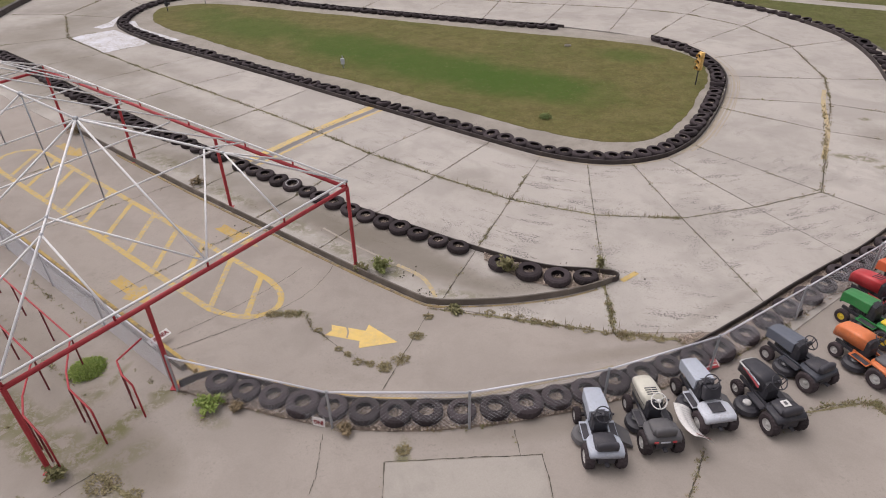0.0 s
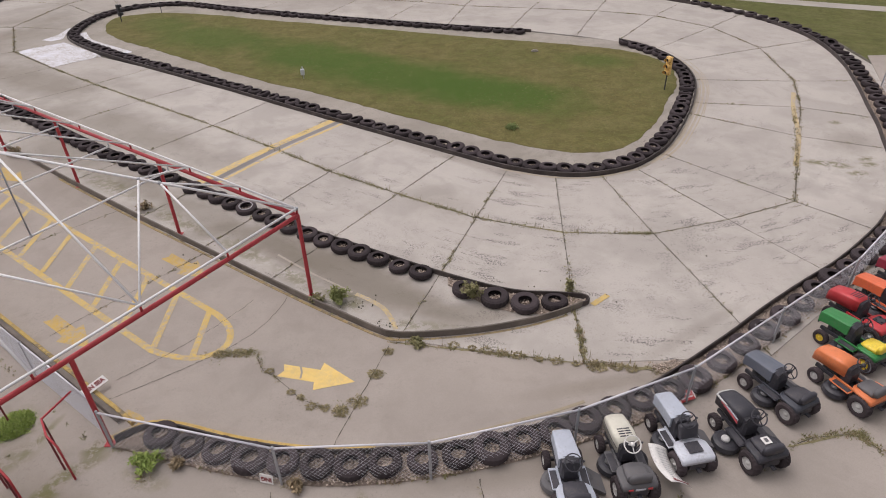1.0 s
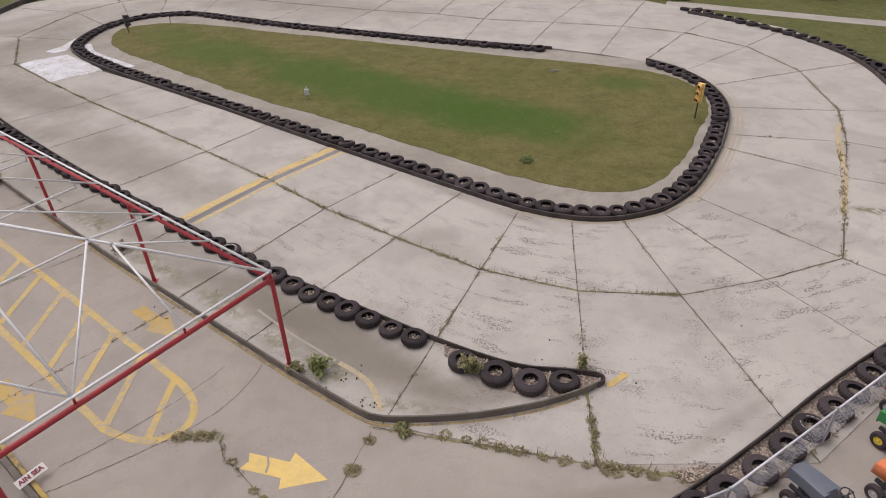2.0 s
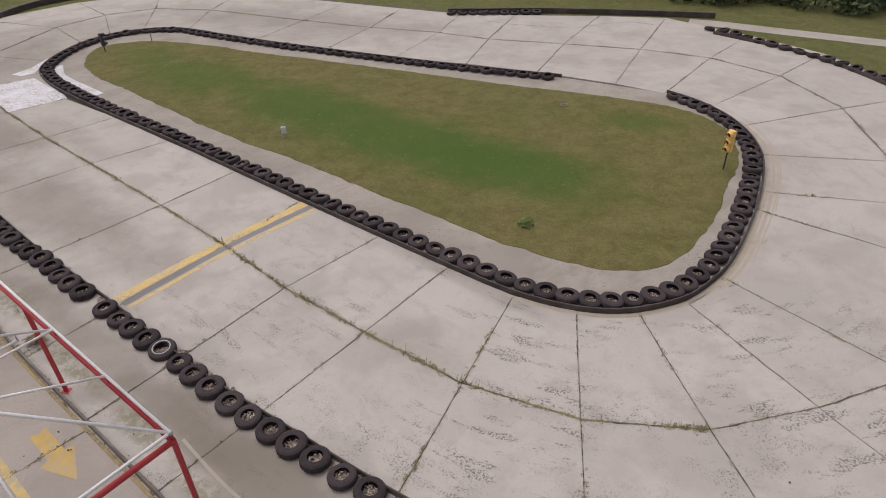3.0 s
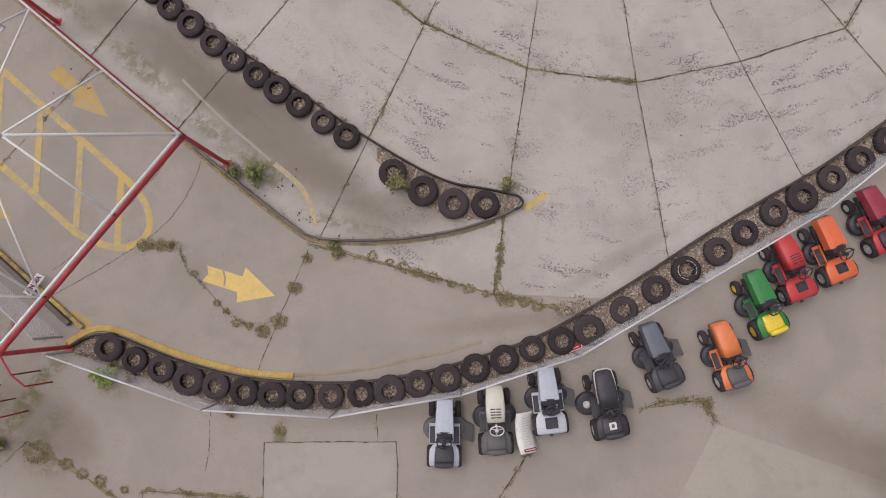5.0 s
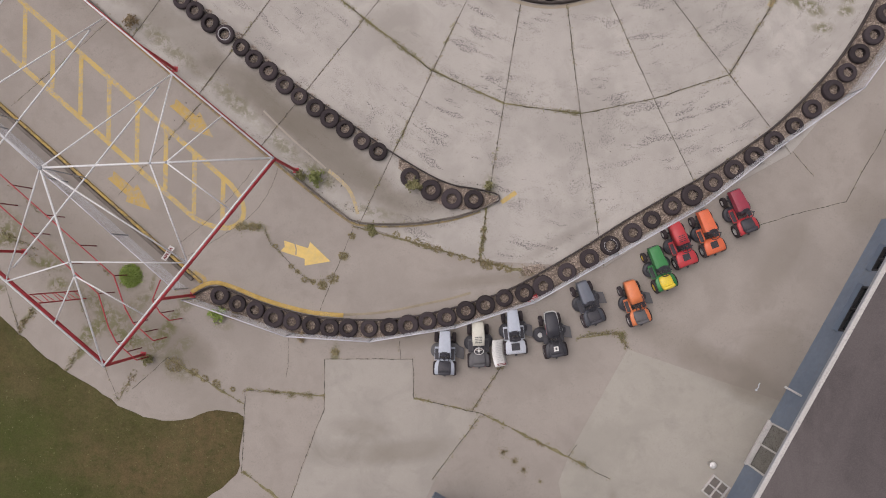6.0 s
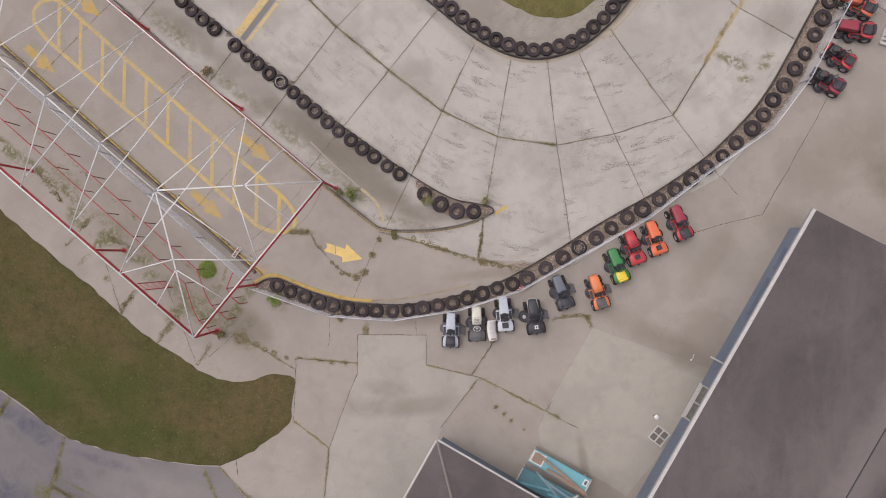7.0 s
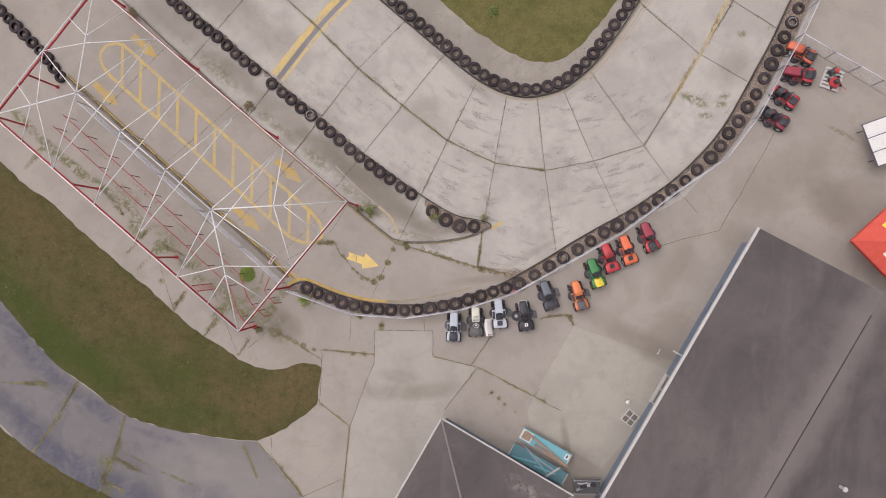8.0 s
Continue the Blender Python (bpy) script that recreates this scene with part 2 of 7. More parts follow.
FRONT_MOSS = ((-8.7, 8.95, 0.8, 0.45, -36, 0.75), (-7.95, 8.5, 0.6, 0.35, 40, 0.7), (-9.3, 9.5, 0.6, 0.3, -36, 0.7), (-6.3, 9.6, 0.6, 0.2, 40, 0.6), (-6.3, 7.5, 0.7, 0.4, -30, 0.45), (-6.2, 8.3, 0.6, 0.25, 40, 0.45), (-7.4, 8.3, 0.7, 0.4, -40, 0.45), (-4.9, 9.3, 0.6, 0.25, -25, 0.45), (-9.7, 9.7, 0.9, 0.4, -36, 0.45), (-13, 12.4, 1.2, 0.4, -36, 0.45), (-11.2, 11.2, 0.9, 0.3, -40, 0.45), (-8, 9.6, 0.9, 0.3, 50, 0.45), (-15.6, 14.6, 1.2, 0.35, -36, 0.45), (-8.3, 10.7, 0.6, 0.5, 0, 0.45))
MOSS = QUEUE_MOSS + FRONT_MOSS + ((-4, 12.85, 0.6, 0.15, -5, 0.7), (-6.82, 8.76, 0.5, 0.25, 50, 0.85), (-6.65, 9.2, 0.4, 0.2, 60, 0.7), (-6.2, 10.05, 0.3, 0.2, 40, 0.8), (-7.09, 8.28, 0.4, 0.2, 30, 0.7), (-7.94, 8.34, 0.35, 0.25, 0, 0.8), (-7.5, 10.4, 0.6, 0.1, 75, 0.6), (22.86, 21.02, 1, 0.12, -25, 0.6), (-0.6, 8.5, 0.15, 0.35, 0, 0.8))
M_LANE = concrete("lane_concrete", (0.391, 0.345, 0.309), (0.338, 0.297, 0.266), 0.2, 0.0, 0.4, APRON_DIRT, MOSS)
M_YARD = concrete("yard_concrete", (0.408, 0.376, 0.333), (0.358, 0.329, 0.289), 0.15, 0.0, 0.4, APRON_DIRT)
M_PATCH = concrete("new_concrete", (0.420, 0.384, 0.346), (0.365, 0.332, 0.298), 0.12, 0.0, 0.6, APRON_DIRT)
ROAD_MOSS = ((-17.30, 3.77, 0.70, 0.15, 60, 0.9), (-18.32, 1.61, 0.60, 0.15, 60, 0.9), (-14.42, 2.51, 0.60, 0.12, 75, 0.9), (-14.65, 0.35, 0.60, 0.15, 75, 0.9), (-15.26, -0.59, 0.50, 0.50, 0, 0.9), (-15.00, -1.88, 0.50, 0.30, 60, 0.9), (-19.41, 3.57, 0.70, 0.20, -30, 0.9), (-13.50, -0.12, 0.90, 0.10, -20, 0.9), (-11.19, -0.92, 1.20, 0.10, -15, 0.9))
ROAD_SMEARS = ((-20.3, 5.4, 3.0, 0.7, -42, 0.9), (-17.9, 3.6, 1.4, 0.45, -35, 0.8), (-15.9, 2.4, 1.6, 0.45, -30, 0.8), (-19.6, 0.7, 2.4, 0.8, -36, 0.8), (-17.0, -0.9, 2.2, 0.9, -28, 0.9), (-13.8, -2.0, 2.6, 0.8, -16, 0.8), (-9.5, -1.6, 1.4, 0.7, 0, 0.5), (-21.5, 2.4, 2.0, 0.5, -40, 0.6), (-25, 10.2, 4.0, 0.8, -42, 0.8), (-12.6, 1.3, 1.6, 0.25, -12, 0.5))
M_OLD = concrete("old_grey_concrete", (0.208, 0.190, 0.192), (0.162, 0.149, 0.157), 0.25, 0.0, 0.4, (), ROAD_MOSS, (), ((-8.0, -0.6, 4.5, 2.2, 0, 0.4),), ROAD_SMEARS)
M_BORDER = concrete("border_concrete", (0.385, 0.348, 0.308), (0.285, 0.255, 0.222), 0.7, 0.0, 0.8)
M_STRIP = concrete("grey_strip_concrete", (0.285, 0.268, 0.262), (0.225, 0.212, 0.210), 0.4, 0.0, 0.5)


def soil_material():
    m = Mat("joint_soil", 1.0)
    c = m.mix(m.ramp(m.noise(3, 5), 0.35, 0.65), (0.055, 0.05, 0.04), (0.12, 0.105, 0.08))
    return m.color(c).bump(m.noise(60, 3), 0.6, 0.01).mat


def grass_material(name, green, olive, straw, patches=(), bare=()):
    """Mown grass: olive ground, greener ragged patches, straw flecks."""
    m = Mat(name, 1.0)
    m.bsdf.inputs["Specular IOR Level"].default_value = 0.1
    mid = m.noise(0.7, 6, 0.7)
    fine = m.noise(16, 5, 0.8)
    c = m.mix(m.ramp(m.noise(0.16, 4, 0.6, warp=0.6), 0.42, 0.78), olive, tuple(0.5 * a + 0.5 * b for a, b in zip(green, olive)))
    c = m.mix(m.mul(m.ramp(m.noise(1.7, 7, 0.78, warp=0.5), 0.42, 0.62), 0.7), c, tuple(v * 0.55 for v in olive))
    c = m.mix(m.mul(m.ramp(m.noise(2.6, 6, 0.75, shift=(9, 2, 0)), 0.52, 0.70), 0.35), c, green)
    c = m.mix(m.mul(m.ramp(mid, 0.46, 0.70), 0.7), c, straw)
    for x, y, rx, ry, turn, strength in bare:
        c = m.mix(m.mul(m.mul(m.blob(x, y, rx, ry, turn, 0.8), m.ramp(m.noise(2.2, 5, 0.75), 0.38, 0.6)), strength), c, (0.165, 0.112, 0.062))
    for x, y, rx, ry, turn, strength in patches:
        c = m.mix(m.mul(m.blob(x, y, rx, ry, turn), strength * 0.85), c, green)
    c = m.mix(m.mul(m.ramp(m.noise(6.5, 6, 0.8), 0.46, 0.66), 0.45), c, tuple(v * 0.5 for v in olive))
    c = m.mix(m.mul(m.ramp(fine, 0.42, 0.72), 0.5), c, tuple(v * 0.4 for v in green))
    c = m.mix(m.mul(m.ramp(m.noise(5, 5, 0.7), 0.5, 0.75), 0.35), c, tuple(v * 0.55 for v in olive))
    return m.color(c).bump(fine, 0.9, 0.03).mat


def leaf_material(name, a, b):
    m = Mat(name, 0.7)
    m.color(m.mix(m.island(), a, b))
    m.bsdf.inputs["Subsurface Weight"].default_value = 0.0
    return m.mat


M_SOIL = soil_material()
M_LAWN = grass_material("lawn_grass", (0.062, 0.118, 0.022), (0.178, 0.152, 0.062), (0.215, 0.178, 0.085), (
    (3.5, 30.5, 4.6, 2.3, -25, 1.0), (-1.0, 33.2, 5.8, 2.7, -30, 0.95), (-6.0, 36.9, 5.0, 2.5, -32, 0.85), (9.2, 35.0, 1.9, 1.3, -20, 0.6), (-13.0, 41.3, 5.0, 2.4, -30, 0.7), (-17.5, 45.0, 2.5, 1.6, -30, 0.5),
    (-15.5, 5.6, 4.5, 2.0, -38, 0.7), (-19.5, 7.6, 4.0, 2.0, -38, 0.7), (-11.2, 4.9, 3.0, 1.4, -20, 0.5), (-24.0, 12.0, 4.0, 2.0, -38, 0.6)))
M_ROUGH_GRASS = grass_material("rough_grass", (0.085, 0.125, 0.034), (0.145, 0.142, 0.055), (0.18, 0.158, 0.08))
M_SIDE_LAWN = grass_material("side_lawn_grass", (0.048, 0.080, 0.016), (0.122, 0.099, 0.046), (0.150, 0.119, 0.062), (
    (-18.6, 5.9, 3.0, 1.3, -38, 0.8), (-15.8, 4.6, 1.8, 1.0, -38, 0.65), (-21.6, 8.6, 2.0, 0.9, -38, 0.6), (-12.6, 5.0, 3.2, 1.2, -20, 0.5), (-24.5, 12.0, 3.0, 1.2, -38, 0.5), (-11.5, 2.6, 3.0, 0.8, 0, 0.5)),
    ((-6.0, 4.2, 2.6, 1.4, 20, 0.75), (-9.5, 4.0, 2.0, 0.9, -10, 0.5), (-14.5, 8.6, 4.0, 0.8, -38, 0.55), (-21.0, 12.6, 4.0, 0.9, -38, 0.5), (-13.5, 6.0, 1.5, 0.7, -30, 0.4), (-5.0, 5.6, 1.2, 0.4, 10, 0.6)))
M_TUFT = leaf_material("lawn_blade", (0.10, 0.115, 0.036), (0.19, 0.17, 0.072))
M_WEED = leaf_material("weed_leaf", (0.135, 0.130, 0.054), (0.27, 0.245, 0.115))
M_ROSETTE = leaf_material("rosette_weed_leaf", (0.150, 0.122, 0.062), (0.285, 0.235, 0.125))
M_BRIGHT = leaf_material("bright_weed_leaf", (0.16, 0.24, 0.04), (0.33, 0.40, 0.11))
M_DRY = leaf_material("dry_weed", (0.17, 0.125, 0.07), (0.33, 0.25, 0.15))
M_WOODS = leaf_material("woodland_leaf", (0.03, 0.05, 0.018), (0.07, 0.10, 0.035))


def rubber_material(name, base, dust, amount):
    m = Mat(name, 0.95, coords="object")
    m.bsdf.inputs["Specular IOR Level"].default_value = 0.15
    c = m.mix(m.ramp(m.random(), 0, 1), tuple(v * 0.75 for v in base), tuple(v * 1.35 for v in base))
    c = m.mix(m.mul(m.ramp(m.noise(5, 5, 0.7), 0.42, 0.72), amount), c, dust)
    return m.color(c).bump(m.noise(40, 3), 0.3, 0.004).mat


M_TYRE = rubber_material("tyre_rubber", (0.045, 0.036, 0.0390), (0.085, 0.071, 0.069), 0.28)
M_RAIL = plain("barrier_rail_paint", (0.050, 0.039, 0.037), 0.3, 2.0, 0.75, dirt=0.6, grime=(0.12, 0.10, 0.085), coords="position")
M_KERB = plain("kerb_dark_concrete", (0.145, 0.122, 0.105), 0.3, 1.5, 0.9, dirt=0.5, grime=(0.24, 0.21, 0.18), coords="position")
M_YELLOW_KERB = plain("yellow_kerb_paint", (0.50, 0.335, 0.095), 0.25, 3.5, 0.8, dirt=1.0, grime=(0.27, 0.22, 0.155), coords="position")
M_OLD_KERB = plain("bare_brown_kerb", (0.30, 0.25, 0.18), 0.2, 2.0, 0.9, dirt=0.7, grime=(0.25, 0.215, 0.175), coords="position")
M_RED = plain("red_tube_paint", (0.40, 0.035, 0.045), 0.18, 2.0, 0.55, dirt=0.35, grime=(0.22, 0.06, 0.05))
M_MAROON = plain("dark_red_post_paint", (0.17, 0.028, 0.033), 0.25, 2.0, 0.6, dirt=0.4, grime=(0.08, 0.045, 0.04))
M_WHITE = plain("white_tube_paint", (0.72, 0.71, 0.72), 0.08, 2.0, 0.5, dirt=0.35, grime=(0.40, 0.36, 0.33))
M_GALV = plain("galvanised_steel", (0.42, 0.43, 0.46), 0.12, 3.0, 0.5, 0.6, dirt=0.3)
M_TOP_RAIL = plain("pale_galvanised_rail", (0.60, 0.59, 0.64), 0.08, 3.0, 0.5, 0.1, dirt=0.2)
M_WIRE = plain("fence_wire", (0.60, 0.60, 0.64), 0.1, 3.0, 0.55, 0.0, dirt=0.2, bump=0)


def worn_paint(name, base, wear=0.5, bare=(0.35, 0.31, 0.27)):
    m = Mat(name, 0.85)
    gone = m.mul(m.ramp(m.noise(7, 6, 0.75), 0.42, 0.56), m.ramp(m.noise(0.9, 4, 0.6), 0.32, 0.58))
    c = m.mix(m.mul(gone, wear), base, bare)
    c = m.mix(m.mul(m.ramp(m.noise(2.2, 5, 0.7), 0.45, 0.75), 0.45), c, tuple(v * 0.68 for v in base))
    return m.color(c).mat


M_YELLOW = worn_paint("worn_yellow_paint", (0.55, 0.385, 0.12), 0.9)
M_ISLAND_KERB = worn_paint("olive_kerb_paint", (0.36, 0.265, 0.125), 1.0, (0.17, 0.145, 0.115))
M_LOADING_KERB = worn_paint("loading_kerb_paint", (0.47, 0.325, 0.10), 1.0, (0.13, 0.11, 0.09))
M_STREAKED = worn_paint("streaked_yellow_paint", (0.62, 0.44, 0.15), 1.0)
M_DULL = worn_paint("dull_arrow_paint", (0.49, 0.325, 0.085), 0.8)
M_FRESH = worn_paint("bright_yellow_paint", (0.72, 0.51, 0.17), 0.3)
M_FAINT = worn_paint("faded_yellow_paint", (0.49, 0.375, 0.19), 1.0)
M_GHOST = worn_paint("vanished_line_paint", (0.335, 0.295, 0.245), 1.0)
M_TAN = worn_paint("tan_faded_paint", (0.37, 0.31, 0.235), 1.0)
M_WHITE_SPILL = worn_paint("white_spill", (0.62, 0.62, 0.67), 1.0)


def roof_material():
    """Old brown-grey roofing: cloudy soot, paler worn streaks down the slope, fine mineral grain."""
    m = Mat("shingle_roof", 0.95)
    m.bsdf.inputs["Specular IOR Level"].default_value = 0.2
    big = m.noise(0.22, 5, 0.62, warp=1.1)
    c = m.mix(m.ramp(big, 0.36, 0.66), (0.078, 0.066, 0.068), (0.118, 0.101, 0.101))
    streak = m.noise(0.55, 5, 0.65, stretch=(1.0, 0.22, 1.0), turn=-24.8, warp=0.5)
    c = m.mix(m.mul(m.ramp(streak, 0.50, 0.74), 0.55), c, (0.165, 0.142, 0.138))
    c = m.mix(m.mul(m.ramp(m.noise(0.9, 6, 0.7, shift=(3, 8, 0), warp=0.8), 0.50, 0.72), 0.5), c, (0.066, 0.056, 0.059))
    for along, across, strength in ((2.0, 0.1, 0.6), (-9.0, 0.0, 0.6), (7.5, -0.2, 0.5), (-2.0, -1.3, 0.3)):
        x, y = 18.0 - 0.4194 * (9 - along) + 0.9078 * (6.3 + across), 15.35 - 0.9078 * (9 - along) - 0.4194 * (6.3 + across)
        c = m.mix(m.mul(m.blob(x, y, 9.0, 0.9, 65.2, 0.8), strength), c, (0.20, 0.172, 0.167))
    # bleached patches on the small roof's eave by the tables
    bare = m.ramp(m.noise(1.6, 6, 0.75, shift=(5, 5, 0)), 0.46, 0.58)
    for x, y, rx, ry, strength in ((8.3, 1.0, 0.9, 0.5, 0.8), (7.2, 1.6, 0.7, 0.4, 0.5), (9.3, 0.4, 0.6, 0.5, 0.6)):
        c = m.mix(m.mul(m.mul(m.blob(x, y, rx, ry, -25, 0.8), bare), strength), c, (0.34, 0.30, 0.29))
    c = m.mix(m.mul(m.island(), 0.10), c, (0.075, 0.066, 0.068))
    c = m.mix(m.mul(m.ramp(m.noise(25, 4, 0.7), 0.4, 0.7), 0.3), c, (0.19, 0.165, 0.157))
    return m.color(c).bump(m.noise(50, 3), 0.5, 0.006).mat


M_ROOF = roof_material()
M_WALL = plain("blue_grey_wall_panel", (0.150, 0.185, 0.240), 0.12, 0.8, 0.6, dirt=0.35, grime=(0.2, 0.19, 0.18), coords="position")
M_TRIM = plain("pale_trim", (0.52, 0.50, 0.48), 0.1, 2.0, 0.6, dirt=0.4, coords="position")
M_GRAVEL = leaf_material("gravel_and_leaves", (0.11, 0.078, 0.062), (0.56, 0.46, 0.385))
M_BED = plain("gravel_bed", (0.24, 0.19, 0.155), 0.4, 8.0, 1.0, dirt=0.6, grime=(0.17, 0.125, 0.095), bump=0.6, coords="position")


# ---- mesh helpers ----
def mesh_of(bm, mat, smooth=False):
    me = bpy.data.meshes.new("mesh")
    bmesh.ops.recalc_face_normals(bm, faces=bm.faces)
    bm.to_mesh(me)
    bm.free()
    for one in mat if isinstance(mat, (list, tuple)) else (mat,):
        me.materials.append(one)
    if smooth:
        me.shade_smooth()
    return me


def part(name, bm, mat, parent=None, label="", smooth=False):
    ob = new(name, mesh_of(bm, mat, smooth) if isinstance(bm, bmesh.types.BMesh) else bm)
    ob.parent = parent
    return tagged(ob, label)


def thing(name, label, category, group="", kind="", at=None):
    ob = new(name)
    ob.empty_display_size = 0.2
    if at is not None:
        ob.matrix_world = at
    return tagged(ob, label, category, group, kind)


def box(bm, size, m=None, bevel=0.0, taper=None):
    """A box of that size centred at the pose m; taper: scale of its top in x and y."""
    m = m or Matrix()
    made = bmesh.ops.create_cube(bm, size=1.0)["verts"]
    for v in made:
        v.co = Vector((v.co.x * size[0], v.co.y * size[1], v.co.z * size[2]))
        if taper and v.co.z > 0:
            v.co.x, v.co.y = v.co.x * taper[0], v.co.y * taper[1]
    if bevel:
        edges = {e for v in made for e in v.link_edges}
        out = bmesh.ops.bevel(bm, geom=list(edges), offset=bevel, segments=2, affect="EDGES", profile=0.6)
        made = list({v for f in out["faces"] for v in f.verts} | {v for v in made if v.is_valid})
    bmesh.ops.transform(bm, matrix=m, verts=made)
    return made


def tube(bm, p, q, r, n=8, r2=None):
    p, q = Vector(p), Vector(q)
    m = Matrix.Translation((p + q) / 2) @ (q - p).to_track_quat("Z", "Y").to_matrix().to_4x4()
    bmesh.ops.create_cone(bm, cap_ends=True, segments=n, radius1=r, radius2=r if r2 is None else r2, depth=(q - p).length, matrix=m)


def bent_tube(bm, points, r, n=8):
    """A tube swept along points, mitred at its bends."""
    pts = [Vector(p) for p in points]
    rings = []
    for i, p in enumerate(pts):
        a = (p - pts[i - 1]).normalized() if i else (pts[1] - p).normalized()
        b = (pts[i + 1] - p).normalized() if i < len(pts) - 1 else a
        d = (a + b).normalized()
        side = d.cross((0, 0, 1)) if abs(d.z) < 0.95 else d.cross((1, 0, 0))
        side.normalize()
        up = side.cross(d)
        rings.append([bm.verts.new(p + r * (math.cos(k * math.tau / n) * side + math.sin(k * math.tau / n) * up)) for k in range(n)])
    for one, two in zip(rings, rings[1:]):
        for k in range(n):
            bm.faces.new((one[k], one[(k + 1) % n], two[(k + 1) % n], two[k]))
    bm.faces.new(rings[0][::-1]), bm.faces.new(rings[-1])


def lathe(bm, profile, n=20, m=None, closed=True):
    """Turns a profile of (radius, height) round z."""
    m = m or Matrix()
    rings = [[bm.verts.new(m @ Vector((r * math.cos(k * math.tau / n), r * math.sin(k * math.tau / n), h))) for k in range(n)] for r, h in profile]
    pairs = list(zip(rings, rings[1:])) + ([(rings[-1], rings[0])] if closed else [])
    for one, two in pairs:
        for k in range(n):
            bm.faces.new((one[k], one[(k + 1) % n], two[(k + 1) % n], two[k]))
    return rings


def prism(bm, poly, z0, z1, bevel=0.0):
    """An upright prism over a flat outline."""
    low = [bm.verts.new((x, y, z0)) for x, y in poly]
    if bevel:
        cx, cy = sum(p[0] for p in poly) / len(poly), sum(p[1] for p in poly) / len(poly)
        k = [1 - bevel / max(0.2, math.hypot(x - cx, y - cy)) for x, y in poly]
        mid = [bm.verts.new((x, y, z1 - bevel)) for x, y in poly]
        top = [bm.verts.new((cx + (x - cx) * s, cy + (y - cy) * s, z1)) for (x, y), s in zip(poly, k)]
        rings = [low, mid, top]
    else:
        top = [bm.verts.new((x, y, z1)) for x, y in poly]
        rings = [low, top]
    for one, two in zip(rings, rings[1:]):
        for i in range(len(poly)):
            j = (i + 1) % len(poly)
            bm.faces.new((one[i], one[j], two[j], two[i]))
    bm.faces.new(low[::-1])
    bm.faces.new(rings[-1])


def glide(points, step=0.3, closed=False):
    """Even steps along a smooth curve through the points."""
    pts = [Vector((*p, 0)) for p in points]
    n, fine = len(pts), []
    for i in range(n if closed else n - 1):
        if closed:
            a, b, c, d = (pts[(i + k) % n] for k in (-1, 0, 1, 2))
        else:
            a, b, c, d = pts[max(i - 1, 0)], pts[i], pts[i + 1], pts[min(i + 2, n - 1)]
        for k in range(24):
            u = k / 24
            fine.append(0.5 * ((2 * b) + (c - a) * u + (2 * a - 5 * b + 4 * c - d) * u * u + (3 * b - a - 3 * c + d) * u**3))
    fine.append(pts[0] if closed else pts[-1])
    run = [0.0]
    for a, b in zip(fine, fine[1:]):
        run.append(run[-1] + (b - a).length)
    count = max(2, round(run[-1] / step))
    out, j = [], 0
    for k in range(count + (0 if closed else 1)):
        s = run[-1] * k / count
        while j < len(run) - 2 and run[j + 1] < s:
            j += 1
        u = (s - run[j]) / max(1e-9, run[j + 1] - run[j])
        out.append(fine[j].lerp(fine[j + 1], u))
    return out


def beside(path, off, closed=False):
    """The path moved sideways, to its left by off."""
    out, n = [], len(path)
    for i, p in enumerate(path):
        a = path[(i - 1) % n] if closed or i else p
        b = path[(i + 1) % n] if closed or i < n - 1 else p
        d = (b - a).normalized()
        out.append(p + off * Vector((-d.y, d.x, 0)))
    return out


def band(bm, path, width, z0, z1, closed=False, round_top=0.012):
    """A low wall of that width that follows a path."""
    h = width / 2
    sides = [(-h, z0), (-h, z1 - round_top), (-h + round_top, z1), (h - round_top, z1), (h, z1 - round_top), (h, z0)]
    lines = [beside(path, off, closed) for off, _ in sides]
    rows = [[bm.verts.new((q.x, q.y, z)) for q in line] for line, (_, z) in zip(lines, sides)]
    n = len(path)
    for a in range(len(rows)):
        b = (a + 1) % len(rows)
        for i in range(n if closed else n - 1):
            j = (i + 1) % n
            bm.faces.new((rows[a][i], rows[a][j], rows[b][j], rows[b][i]))
    if not closed:
        bm.faces.new([r[0] for r in rows])
        bm.faces.new([r[-1] for r in rows][::-1])


def stripe(bm, path, width, z, closed=False):
    """A flat painted line along a path."""
    left, right = beside(path, width / 2, closed), beside(path, -width / 2, closed)
    a = [bm.verts.new((p.x, p.y, z)) for p in left]
    b = [bm.verts.new((p.x, p.y, z)) for p in right]
    n = len(path)
    for i in range(n if closed else n - 1):
        j = (i + 1) % n
        bm.faces.new((a[i], b[i], b[j], a[j]))


def inside(x, y, poly):
    hit = False
    for (ax, ay), (bx, by) in zip(poly, poly[1:] + poly[:1]):
        if (ay > y) != (by > y) and x < (bx - ax) * (y - ay) / (by - ay) + ax:
            hit = not hit
    return hit


def blades(bm, x, y, z, size, count, rng, spread=1.0, lean=0.9):
    """A tuft of thin pointed leaves."""
    for _ in range(count):
        a, l = rng.uniform(0, math.tau), size * rng.uniform(0.5, 1.2)
        px, py = x + rng.gauss(0, 0.35) * size * spread, y + rng.gauss(0, 0.35) * size * spread
        w = l * rng.uniform(0.10, 0.2)
        dx, dy = math.cos(a), math.sin(a)
        k = rng.uniform(0.3, lean)
        v = [bm.verts.new(c) for c in ((px - dy * w, py + dx * w, z), (px + dy * w, py - dx * w, z), (px + dx * l * k, py + dy * l * k, z + l * (1.15 - k)))]
        bm.faces.new(v)


